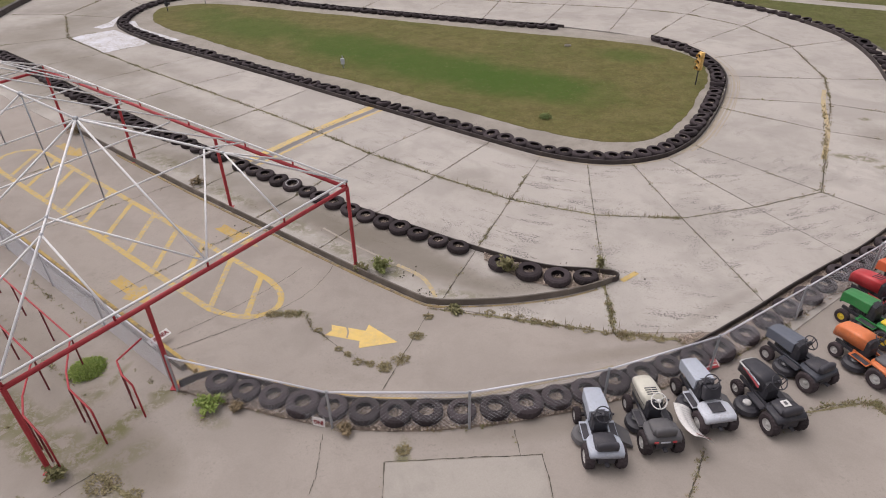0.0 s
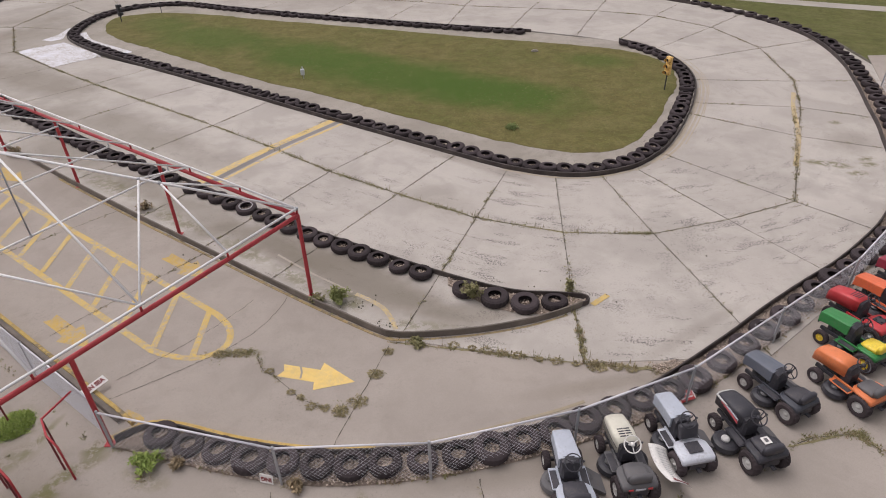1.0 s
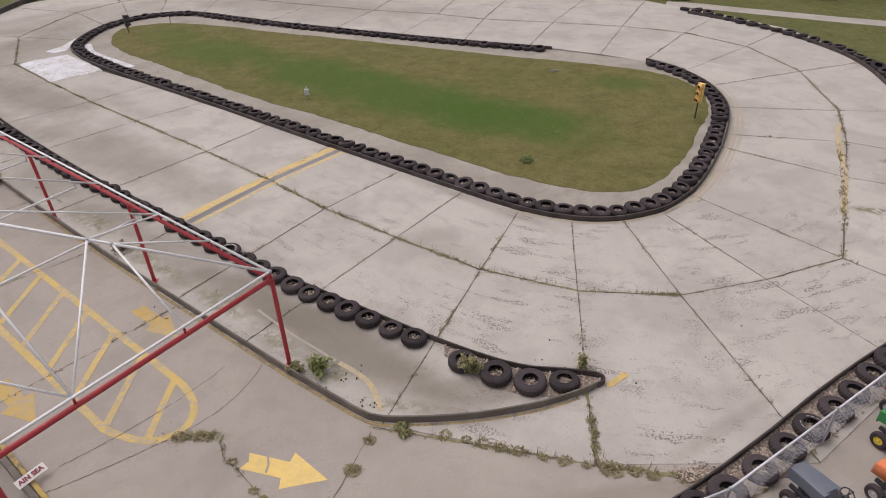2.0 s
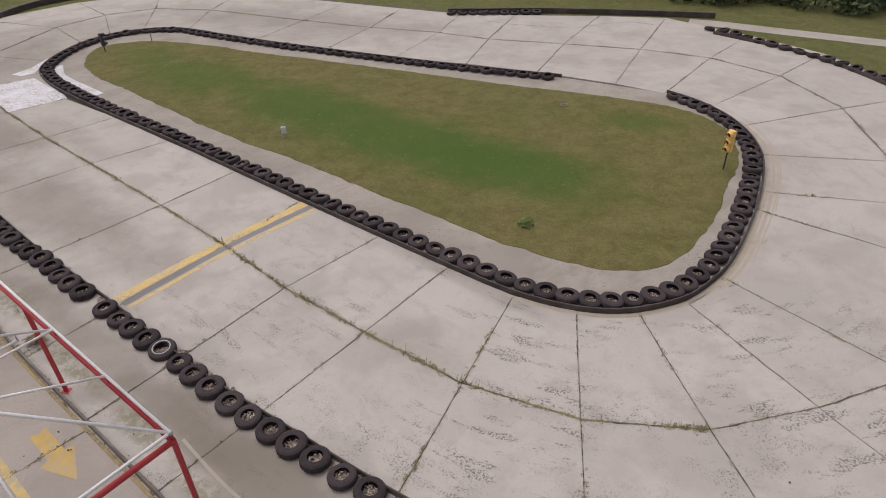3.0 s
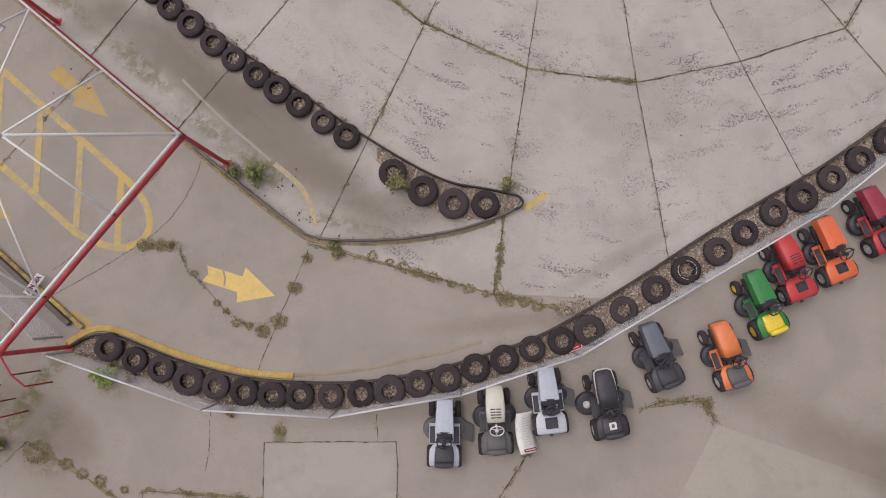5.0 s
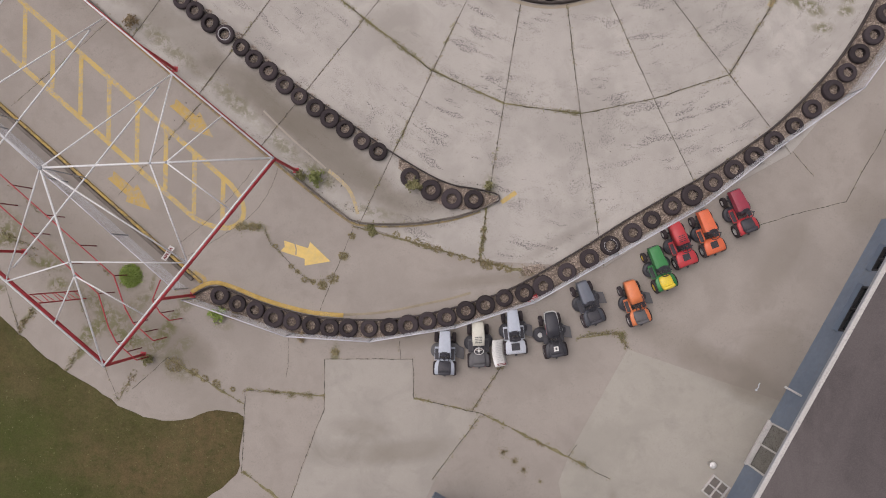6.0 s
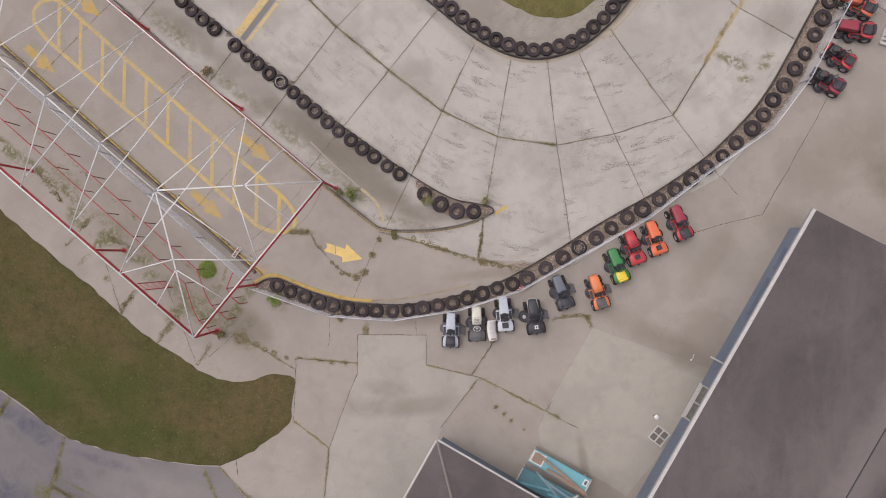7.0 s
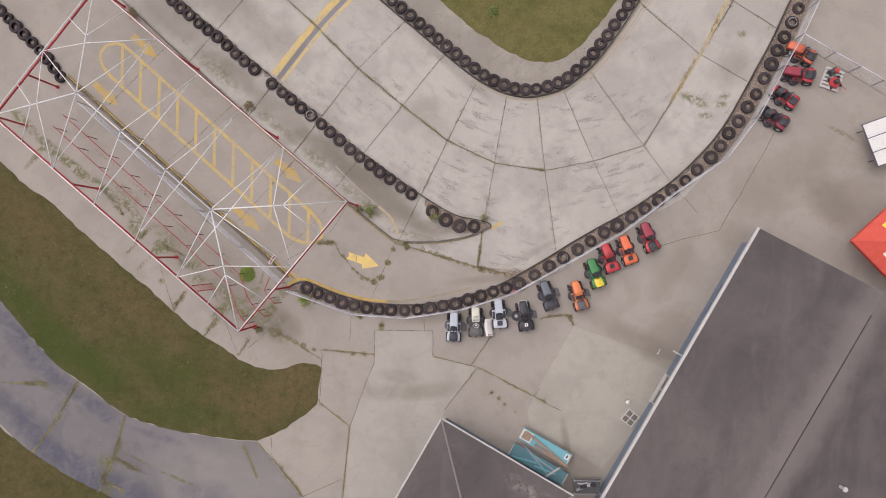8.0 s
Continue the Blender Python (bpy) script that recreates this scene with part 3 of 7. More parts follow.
# ---- the ground: one sheet to the horizon ----
def ground():
    bm = bmesh.new()
    bmesh.ops.create_grid(bm, x_segments=40, y_segments=40, size=900)
    for v in bm.verts:
        v.co.z = -0.07
    ob = part("ground", bm, M_ROUGH_GRASS)
    tagged(ob, "flat rough grass and soil round the kart track", "ground", kind="structure")


ground()

# rows of inner end, middle crossing and outer end of the joints across the track
NEAR_JOINTS = [
    (-18.6, 37.9, -20.4, 36.0, -25.0, 31.5), (-14.7, 35.4, -16.7, 33.05, -21.2, 28.4), (-11.0, 32.7, -13.28, 30.5, -17.4, 25.6),
    (-7.02, 29.96, -8.88, 27.2, -12.6, 22.2), (-3.95, 27.55, -5.65, 24.65, -9.0, 19.4), (-0.74, 25.33, -3.1, 22.5, -6.42, 17.35),
    (1.56, 23.62, -0.49, 20.66, -3.95, 15.65), (3.47, 22.31, 2.13, 18.92, -0.1, 13.15), (5.15, 21.74, 4.78, 17.91, 4.3, 12.2),
    (6.79, 21.6, 7.52, 17.72, 8.75, 12.3), (8.14, 22.16, 10.09, 18.44, 12.1, 14.9), (9.48, 23.29, 12.67, 19.48, 15.0, 16.8),
]
BEND_JOINTS = [
    (11.75, 27.2, 15.27, 24.59, 19.3, 22.6), (12.4, 28.45, 16.75, 27.6, 20.9, 25.3), (13.3, 31.5, 18.05, 30.9, 22.9, 30.6),
    (13.6, 34.3, 18.7, 36.3, 23.2, 37.9), (12.7, 36.3, 17.63, 40.75, 21.4, 44.5), (11.3, 38.3, 15.06, 43.82, 18.6, 48.2),
]
FAR_JOINTS = [
    (9.2, 39.7, 11.6, 45.53, 14.7, 52.6), (5.4, 41.6, 7.36, 46.76, 10.4, 53.3), (1.6, 43.1, 2.83, 47.93, 4.7, 53.8),
    (-2.6, 44.2, -0.35, 49.55, 0.9, 54.4), (-7.0, 46.0, -5.0, 51.0, -3.5, 56.2), (-12.0, 48.3, -10.0, 53.0, -8.0, 58.2),
    (-17.5, 51.0, -17.9, 56.4, -17.5, 62.0), (-20.6, 50.9, -22.5, 57.1, -24.5, 62.6), (-22.6, 50.2, -25.5, 55.2, -30.0, 59.5), (-23.4, 48.0, -27.3, 51.8, -34.0, 54.0),
    (-23.4, 44.2, -27.7, 45.2, -33.5, 45.5), (-21.9, 41.4, -24.3, 39.3, -30.2, 36.6),
]
JOINTS = NEAR_JOINTS + BEND_JOINTS + FAR_JOINTS
INNER = [j[0:2] for j in JOINTS]
MIDDLE = [j[2:4] for j in JOINTS]
OUTER = [j[4:6] for j in JOINTS]


def shrink(poly, gap):
    """An outline drawn in by gap on all its sides."""
    out, n = [], len(poly)
    area = sum(poly[i][0] * poly[(i + 1) % n][1] - poly[(i + 1) % n][0] * poly[i][1] for i in range(n))
    s = 1 if area > 0 else -1
    for i in range(n):
        a, b, c = Vector(poly[i - 1]), Vector(poly[i]), Vector(poly[(i + 1) % n])
        d, e = (b - a).normalized(), (c - b).normalized()
        nd, ne = s * Vector((-d.y, d.x)), s * Vector((-e.y, e.x))
        k = (nd + ne).normalized()
        out.append(tuple(b + k * gap / max(0.5, k.dot(nd))))
    return out


def slab(name, poly, mat, parent, top=0.0, gap=0.009):
    bm = bmesh.new()
    prism(bm, shrink(poly, gap), top - 0.06, top, 0.010)
    return part(name, bm, mat, parent)


def track():
    bm = bmesh.new()
    outer = [(-34, -14), (34, -14), (34, 29.6), (23.2, 30.8), (23.6, 37.7), (22.0, 43.8), (18.8, 48.2), (14.8, 53.0), (1, 55.0), (-8, 58.8), (-15, 62), (-27.3, 63), (-34.5, 54.2), (-34, 45), (-30.8, 37.6), (-26.9, 32.2), (-34, 27)]
    prism(bm, outer, -0.068, -0.062)
    base = tagged(part("track_pavement", bm, M_SOIL), "oval kart track of pale worn concrete slabs with weedy joints", "race track", kind="structure")
    n = len(JOINTS)
    for i in range(n):
        j = (i + 1) % n
        inner = [INNER[i], MIDDLE[i], MIDDLE[j], INNER[j]]
        for poly in (inner, [MIDDLE[i], OUTER[i], OUTER[j], MIDDLE[j]]):
            slab("slab", poly, M_TRACK, base, rng.uniform(-0.004, 0.004))
    return base


rng = random.Random(5)
track_base = track()


def apron():
    bm = bmesh.new()
    prism(bm, [(-33.5, -13.5), (33.5, -13.5), (33.5, 29.5), (-33.5, 29.5)], -0.06, -0.016)
    tagged(part("apron_pavement", bm, M_LANE), "brown-grey concrete apron and pit lane with cracked joints", "pavement", kind="structure")


apron()


# ---- lawns and the old road ----
def lawn(name, outline, label, mat, z, step=0.35):
    path = glide(outline, step, True)
    bm = bmesh.new()
    edge = [bm.verts.new((p.x + rng.uniform(-0.05, 0.05), p.y + rng.uniform(-0.05, 0.05), z - 0.03)) for p in path]
    low = [bm.verts.new((v.co.x, v.co.y, -0.06)) for v in edge]
    n = len(path)
    for i in range(n):
        bm.faces.new((edge[i], edge[(i + 1) % n], low[(i + 1) % n], low[i]))
    bmesh.ops.triangle_fill(bm, use_beauty=True, edges=[bm.edges.get((edge[i], edge[(i + 1) % n])) for i in range(n)])
    ob = tagged(part(name, bm, mat), label, "lawn", kind="structure")
    return ob, [(p.x, p.y) for p in path]


INFIELD = [
    (-20.9, 43.9), (-18.8, 41.3), (-16.4, 39.5), (-13.9, 37.45), (-11.7, 35.75), (-10.3, 34.55), (-8.7, 33.42), (-7.21, 32.3), (-5.72, 31.4), (-3.12, 29.57), (-0.9, 27.95), (1.53, 26.23), (2.71, 25.28), (3.78, 24.66), (5.12, 23.98),
    (6.3, 23.6), (7.35, 23.64), (8.18, 24.02), (9.14, 24.95), (10.51, 27.13), (11.3, 28.8), (12.3, 30.6), (12.9, 33.2), (12.5, 35.0), (11.4, 36.4), (9.5, 37.5), (6.7, 38.6), (3.9, 39.6), (0.5, 41.0),
    (-5.66, 43.5), (-11.9, 45.9), (-14.1, 47.0), (-18.4, 48.2), (-20.5, 47.8), (-21.6, 46.8),
]
SIDE_LAWN = [
    (-34.0, 25.2), (-23.0, 15.8), (-20.0, 13.8), (-15.9, 10.8), (-14.2, 9.7), (-12.5, 8.45), (-10.8, 7.25), (-9.1, 6.45), (-8.1, 5.87), (-6.8, 5.53), (-5.86, 5.65), (-5.0, 6.07), (-4.4, 6.07), (-3.82, 6.03), (-3.76, 5.97),
    (-3.73, 5.2), (-3.73, 4.4), (-3.75, 3.96), (-4.38, 3.27), (-5.41, 2.46), (-6.0, 2.08), (-6.9, 1.63), (-8.0, 1.55), (-10.3, 1.62), (-12.6, 1.86), (-14.5, 2.32), (-15.9, 3.1), (-17.3, 3.92), (-18.7, 4.76), (-20.5, 6.3), (-22.3, 8.0), (-34.0, 18.5),
]
infield, infield_edge = lawn("infield_lawn", INFIELD, "mown olive infield grass with greener patches", M_LAWN, 0.03)
side_lawn, side_edge = lawn("side_lawn", SIDE_LAWN, "patchy dark green and brown grass beside the pavilion", M_SIDE_LAWN, 0.03)
corner_lawn, corner_edge = lawn("corner_lawn", [(-34, 10), (-26, 4.2), (-21.6, 0.9), (-18.1, -1.1), (-14.7, -2.4), (-11, -3.6), (-9, -12.5), (-33.5, -12.5)], "rough brown-green grass beyond the old road", M_SIDE_LAWN, 0.03)


ROAD_UPPER = [(-34, 18.7), (-28, 13.1), (-22.28, 8.03), (-20.46, 6.28), (-18.67, 4.7), (-17.3, 3.88), (-15.9, 3.07), (-14.46, 2.27), (-12.55, 1.83), (-10.27, 1.59), (-8.03, 1.5), (-6.92, 1.55)]
ROAD_LOWER = [(-34, 10.5), (-27, 4.8), (-21.62, 1.08), (-20.55, 0.2), (-19.57, -0.4), (-18.1, -1.15), (-16.4, -2.0), (-15.4, -2.5), (-12.0, -3.9), (-7.0, -4.6), (-1.6, -3.9)]


def old_road():
    upper, lower = glide(ROAD_UPPER, 0.5), glide(ROAD_LOWER, 0.5)
    n = 70
    a = [upper[round(k * (len(upper) - 1) / n)] for k in range(n + 1)]
    b = [lower[round(k * (len(lower) - 1) / n)] for k in range(n + 1)]
    bm = bmesh.new()
    rows = [[bm.verts.new((p.x, p.y, -0.009)) for p in (p, q)] for p, q in zip(a, b)]
    for one, two in zip(rows, rows[1:]):
        bm.faces.new((one[0], one[1], two[1], two[0]))
    tagged(part("old_road", bm, M_OLD), "worn bluish grey concrete road curving past the grass", "road", kind="structure")


old_road()


def lawn_blades(name, edge, seed, count, size):
    bm, r = bmesh.new(), random.Random(seed)
    xs, ys = [p[0] for p in edge], [p[1] for p in edge]
    made = 0
    while made < count:
        x, y = r.uniform(min(xs), max(xs)), r.uniform(min(ys), max(ys))
        if inside(x, y, edge) and noise.noise((x * 0.35, y * 0.35, seed)) + r.uniform(-0.5, 0.5) > 0:
            blades(bm, x, y, 0.0, size * r.uniform(0.6, 1.5), 5, r, 1.2)
            made += 1
    tagged(part(name, bm, M_TUFT), "short tufts of grass in the lawn", "grass", kind="stuff")


lawn_blades("infield_grass_tufts", infield_edge, 3, 2600, 0.04)
lawn_blades("side_grass_tufts", side_edge, 4, 1500, 0.045)

# ---- painted markings ----
AX = Vector((-2.45, 15.0, 0))
AU = Vector((-0.804, 0.595, 0)).normalized()
AV = Vector((-AU.y, AU.x, 0))


def pav(u, v, z=0.0):
    """A place in the pavilion: metres along it from its front, across it from its track side."""
    p = AX + float(u) * AU + float(v) * AV
    return Vector((p.x, p.y, z))


def marking(name, label, build, mat=None):
    bm = bmesh.new()
    build(bm)
    return tagged(part(name, bm, mat or M_YELLOW), label, "road marking", kind="structure")


def hatch(bm):
    z, w = -0.010, 0.175
    top = [pav(u, 2.02) for u in np.linspace(15.9, 1.7, 30)]
    nose = glide([tuple(pav(u, v).to_2d()) for u, v in ((1.5, 2.03), (0.85, 2.2), (0.42, 2.6), (0.45, 3.1), (0.85, 3.5), (1.5, 3.76))], 0.12)
    low = [pav(u, 3.82) for u in np.linspace(1.8, 15.2, 30)]
    tail = glide([tuple(pav(u, v).to_2d()) for u, v in ((15.4, 3.8), (16.1, 3.65), (16.6, 3.25), (16.65, 2.7), (16.3, 2.2))], 0.15)
    stripe(bm, top + nose + low + tail, w, z, True)
    for k in range(11):
        u = 1.85 + 1.41 * k
        stripe(bm, [pav(u + 0.02, 2.05), pav(u - 1.42, 3.74) if k else pav(0.78, 3.36)], w * 0.95, z + 0.0015)


def arrow(bm, tip, way, length=1.8, z=-0.010, half=0.44, shaft=0.20):
    d = Vector((way[0], way[1], 0)).normalized()
    s = Vector((-d.y, d.x, 0))
    shape = [(-length, shaft), (-length * 0.5, shaft), (-length * 0.5, half), (0, 0), (-length * 0.46, -half), (-length * 0.5, -shaft), (-length, -shaft), (-length * 0.95, 0)]
    bm.faces.new([bm.verts.new((*(Vector((*tip, 0)) + a * d + b * s).to_2d(), z)) for a, b in shape])


marking("hatched_island_marking", "long worn yellow hatched marking on the pit lane floor", hatch)
for u, v in ((3.16, 1.15), (3.16, 4.65), (13.96, 1.3), (13.86, 4.75)):
    p = pav(u, v)
    marking("lane_arrow", "worn yellow arrow painted under the pavilion frame", lambda bm: arrow(bm, (p.x, p.y), -AU, 2.0, half=0.38, shaft=0.18), M_DULL)
marking("exit_arrow", "yellow arrow painted on the lane outside the pavilion", lambda bm: arrow(bm, (-1.02, 11.78), (1.76, -0.42), 1.85), M_FRESH)
marking("arrow_scratch", "dark scratch across the yellow arrow", lambda bm: stripe(bm, [Vector((-2.36, 12.31, 0)), Vector((-2.30, 12.12, 0)), Vector((-2.30, 11.92, 0))], 0.045, -0.007), M_BORDER)


def start_line(bm):
    a, b = Vector((-7.81, 21.8, 0)), Vector((-3.69, 27.4, 0))
    stripe(bm, glide([a.to_2d(), (-5.8, 24.75), b.to_2d()], 0.5), 0.35, 0.007)
    off = Vector((0.54, -0.30, 0))
    stripe(bm, glide([(a + off).to_2d(), (-5.32, 24.42), (b + off).to_2d()], 0.5), 0.15, 0.007)


marking("start_line", "worn double yellow start line across the track", start_line, M_STREAKED)
marking("start_line_centre", "grey strip between the yellow start lines", lambda bm: stripe(bm, glide([(-7.52, 21.62), (-5.55, 24.56), (-3.4, 27.22)], 0.5), 0.26, 0.006), M_STRIP)
marking("bend_line", "worn yellow line along a joint in the bend", lambda bm: stripe(bm, glide([(13.9, 22.0), (15.27, 24.65), (16.4, 27.5), (17.3, 29.4)], 0.4), 0.18, 0.007), M_FAINT)
marking("island_line", "faded yellow line on the island", lambda bm: stripe(bm, glide([(-0.17, 13.55), (-0.30, 13.95), (-0.56, 14.42), (-0.95, 14.77), (-1.35, 15.05)], 0.2), 0.13, 0.007), M_FAINT)
marking("island_line_trace", "almost vanished yellow line on the island", lambda bm: stripe(bm, glide([(-1.45, 15.12), (-2.0, 15.53), (-2.8, 16.12), (-3.9, 17.05)], 0.3), 0.07, 0.007), M_GHOST)
marking("tip_dash", "yellow dash painted beyond the tip of the island", lambda bm: stripe(bm, [Vector((4.95, 14.35, 0)), Vector((5.45, 14.75, 0))], 0.16, 0.007), M_YELLOW)
marking("white_paint_spill", "patch of white paint spilled on the track", lambda bm: bm.faces.new([bm.verts.new((x, y, 0.008)) for x, y in ((-24.1, 39.2), (-23.6, 40.0), (-23.1, 40.45), (-22.2, 41.05), (-21.0, 40.05), (-19.0, 38.45), (-18.5, 37.9), (-20.4, 36.05), (-21.8, 37.3))]), M_WHITE_SPILL)
marking("white_paint_smear", "smear of white paint beside the spill", lambda bm: bm.faces.new([bm.verts.new((x, y, 0.008)) for x, y in ((-23.9, 41.7), (-23.5, 42.9), (-23.6, 44.6), (-23.3, 44.4), (-23.05, 43.0), (-22.7, 41.9), (-23.2, 41.4))]), M_WHITE_SPILL)
marking("white_paint_drip", "white paint spilled inside the infield barrier", lambda bm: stripe(bm, glide([(-22.1, 43.3), (-21.0, 41.6), (-19.8, 40.55), (-18.4, 39.5), (-17.1, 38.5)], 0.4), 0.42, 0.0), M_WHITE_SPILL)


# ---- barrier rails, kerbs and tyre beds ----
OUTER_RAIL = [
    (-5.85, 10.2), (-5.33, 10.52), (-4.7, 10.5), (-3.28, 10.07), (-1.72, 9.78), (-0.35, 9.75), (1.16, 9.86), (2.65, 10.19), (4.26, 10.75), (5.71, 11.42),
    (7.85, 12.88), (9.2, 13.9), (10.7, 14.95), (12.1, 15.88), (13.5, 17.0), (14.7, 18.1), (16.1, 19.8), (16.9, 21.1), (17.6, 22.6), (18.2, 24.0),
    (18.85, 25.5), (19.5, 27.3), (20.6, 30.2), (21.6, 33.3), (22.15, 36.3), (22.15, 38.6), (21.65, 40.8), (20.95, 42.8), (20.1, 44.6), (19.1, 45.9), (17.9, 47.2), (16.6, 48.6),
]
ISLAND_TRACK_SIDE = [(4.70, 14.66), (3.9, 14.78), (3.2, 14.84), (2.28, 15.16), (0.69, 15.98), (-1.5, 17.3), (-4.2, 18.98), (-8.0, 21.75), (-12.0, 24.55), (-15.8, 27.5), (-19.0, 30.1), (-22.5, 33.2), (-26.5, 36.3)]
ISLAND_PIT_SIDE = [(-17.0, 25.55), (-13.1, 22.5), (-9.0, 19.4), (-5.9, 17.15), (-3.05, 15.1), (-1.3, 13.9), (-0.45, 13.36), (-0.1, 13.26), (0.9, 13.27), (2.1, 13.41), (3.3, 13.7), (4.2, 14.05), (4.66, 14.3)]
INNER_RAIL = [
    (11.42, 38.35), (12.6, 36.84), (13.4, 34.8), (13.55, 32.5), (13.1, 30.3), (11.8, 27.3), (10.15, 24.35), (9.0, 22.95), (7.95, 22.12), (6.33, 21.62), (4.84, 21.78),
    (3.33, 22.44), (1.6, 23.6), (-2.3, 26.4), (-7.5, 30.2), (-10.9, 32.7), (-14.75, 35.4), (-18.4, 38.1), (-20.9, 40.2), (-22.6, 42.3), (-23.2, 45.1), (-22.9, 48.0),
    (-21.3, 50.2), (-18.2, 50.9), (-14.0, 49.0), (-9.9, 47.05), (-2.5, 44.0), (2.5, 42.1), (6.62, 40.74),
]


def rail(name, points, label, width, z0, z1, mat, category="barrier", step=0.35):
    path = glide(points, step)
    bm = bmesh.new()
    band(bm, path, width, z0, z1)
    tagged(part(name, bm, mat), label, category, kind="structure")
    return path


outer_path = rail("outer_barrier_rail", OUTER_RAIL, "low black barrier rail round the outside of the track", 0.045, -0.05, 0.19, M_RAIL)
island_path = rail("island_barrier_rail", ISLAND_TRACK_SIDE, "low black barrier rail along the island", 0.04, -0.05, 0.16, M_RAIL)
pit_path = rail("island_kerb", ISLAND_PIT_SIDE, "dark kerb along the pit lane side of the island", 0.05, -0.05, 0.19, M_KERB, "kerb")
inner_path = rail("inner_barrier_rail", INNER_RAIL, "low black barrier rail round the infield", 0.055, -0.05, 0.17, M_RAIL)
rail("island_tip_rail", [(4.70, 14.66), (4.84, 14.58), (4.88, 14.46), (4.80, 14.36), (4.66, 14.3)], "rounded tip of the island barrier", 0.04, -0.05, 0.16, M_RAIL, step=0.06)
rail("island_yellow_kerb", [(-13.15, 22.42), (-9.05, 19.32), (-5.95, 17.07), (-3.1, 15.02), (-1.35, 13.82), (-0.48, 13.27), (-0.1, 13.17), (0.9, 13.18), (2.12, 13.32), (3.33, 13.61), (4.24, 13.97)], "worn olive-yellow painted kerb foot along the island", 0.085, -0.05, 0.004, M_ISLAND_KERB, "kerb", 0.3)
rail("yellow_kerb", [(-6.0, 10.28), (-5.36, 10.66), (-4.68, 10.63), (-3.25, 10.2), (-1.7, 9.91), (-0.4, 9.88)], "yellow painted kerb at the head of the tyre bed", 0.15, -0.05, 0.025, M_YELLOW_KERB, "kerb", 0.2)
rail("faded_kerb", [(-0.4, 9.90), (0.7, 10.04), (1.51, 10.23), (2.19, 10.42), (2.72, 10.58), (3.4, 10.78), (4.1, 11.04)], "worn brown kerb foot with traces of yellow paint", 0.09, -0.05, -0.006, M_OLD_KERB, "kerb", 0.3)
rail("far_barrier_rail", [(0.0, 54.7), (3.0, 54.6), (6.1, 54.6), (8.6, 54.3), (12.5, 53.7), (17.9, 52.6)], "low black barrier along the far side of the track", 0.12, -0.05, 0.30, M_RAIL)
rail("left_barrier_rail", [(-30.5, 39.0), (-32.2, 44.5), (-33.2, 51.0), (-33.0, 58.3), (-29, 63)], "low black barrier at the far bend", 0.3, -0.05, 0.35, M_RAIL)

# ---- tyres ----
def tyre_mesh(r, rim, w, mat, lugs=28, seed=0, extra=None, gaps=False):
    """A used tyre lying flat on the ground, hollow, with tread blocks."""
    bm = bmesh.new()
    side = r - 0.055
    profile = [(rim, 0.03 * w), (rim + 0.015, 0.0), (rim + 0.03, 0.0), (side, -0.01 + 0.02 * w), (r - 0.012, 0.14 * w), (r, 0.32 * w), (r, 0.68 * w), (r - 0.012, 0.86 * w),
               (side, 1.01 * w - 0.004), (rim + 0.03, w), (rim + 0.008, w - 0.004), (rim, 0.97 * w), (rim + 0.02, 0.88 * w), (r - 0.04, 0.8 * w), (r - 0.03, 0.5 * w), (r - 0.04, 0.2 * w), (rim + 0.02, 0.12 * w)]
    rings = lathe(bm, profile, lugs * 2)
    # tread grooves: every other pair of rows stands proud round the shoulder, staggered between its halves
    for n, ring in enumerate(rings):
        if 4 <= n <= 7:
            for k, v in enumerate(ring):
                if (k + (n > 5)) % 2:
                    v.co *= Vector((1 + 0.012 / r, 1 + 0.012 / r, 1))
    mats = [mat]
    if extra:
        mats.append(extra)
        rings = [rim + 0.042, rim + 0.058] if gaps else [rim + 0.035, rim + 0.06]
        a = [bm.verts.new((rings[0] * math.cos(k * math.tau / 64), rings[0] * math.sin(k * math.tau / 64), w + 0.003)) for k in range(64)]
        b = [bm.verts.new((rings[1] * math.cos(k * math.tau / 64), rings[1] * math.sin(k * math.tau / 64), w + 0.003)) for k in range(64)]
        for k in range(64):
            if gaps and (k % 32 > 21 or k % 32 in (4, 9, 13, 18)):
                continue
            bm.faces.new((a[k], b[k], b[(k + 1) % 64], a[(k + 1) % 64])).material_index = 1
    return mesh_of(bm, mats)


TYRES = [tyre_mesh(r, rim, w, M_TYRE, n) for r, rim, w, n in ((0.340, 0.172, 0.21, 26), (0.325, 0.166, 0.20, 30), (0.305, 0.158, 0.18, 28), (0.370, 0.178, 0.23, 24))]
M_CHALK = plain("grey_white_sidewall", (0.40, 0.39, 0.40), 0.2, 9.0, 0.8, dirt=0.6)
WHITEWALL = tyre_mesh(0.335, 0.170, 0.21, M_TYRE, 30, extra=M_CHALK)
LETTERED = tyre_mesh(0.345, 0.172, 0.21, M_TYRE, 26, extra=M_CHALK, gaps=True)


def tyre(x, y, kind, z, group, label, tilt=2.5):
    ob = new("tyre", LETTERED if kind == -2 else WHITEWALL if kind < 0 else TYRES[kind % len(TYRES)])
    ob.matrix_world = pose(x, y, z, rng.gauss(0, tilt), rng.gauss(0, tilt), rng.uniform(0, 360))
    tagged(ob, label, "tyre", group)


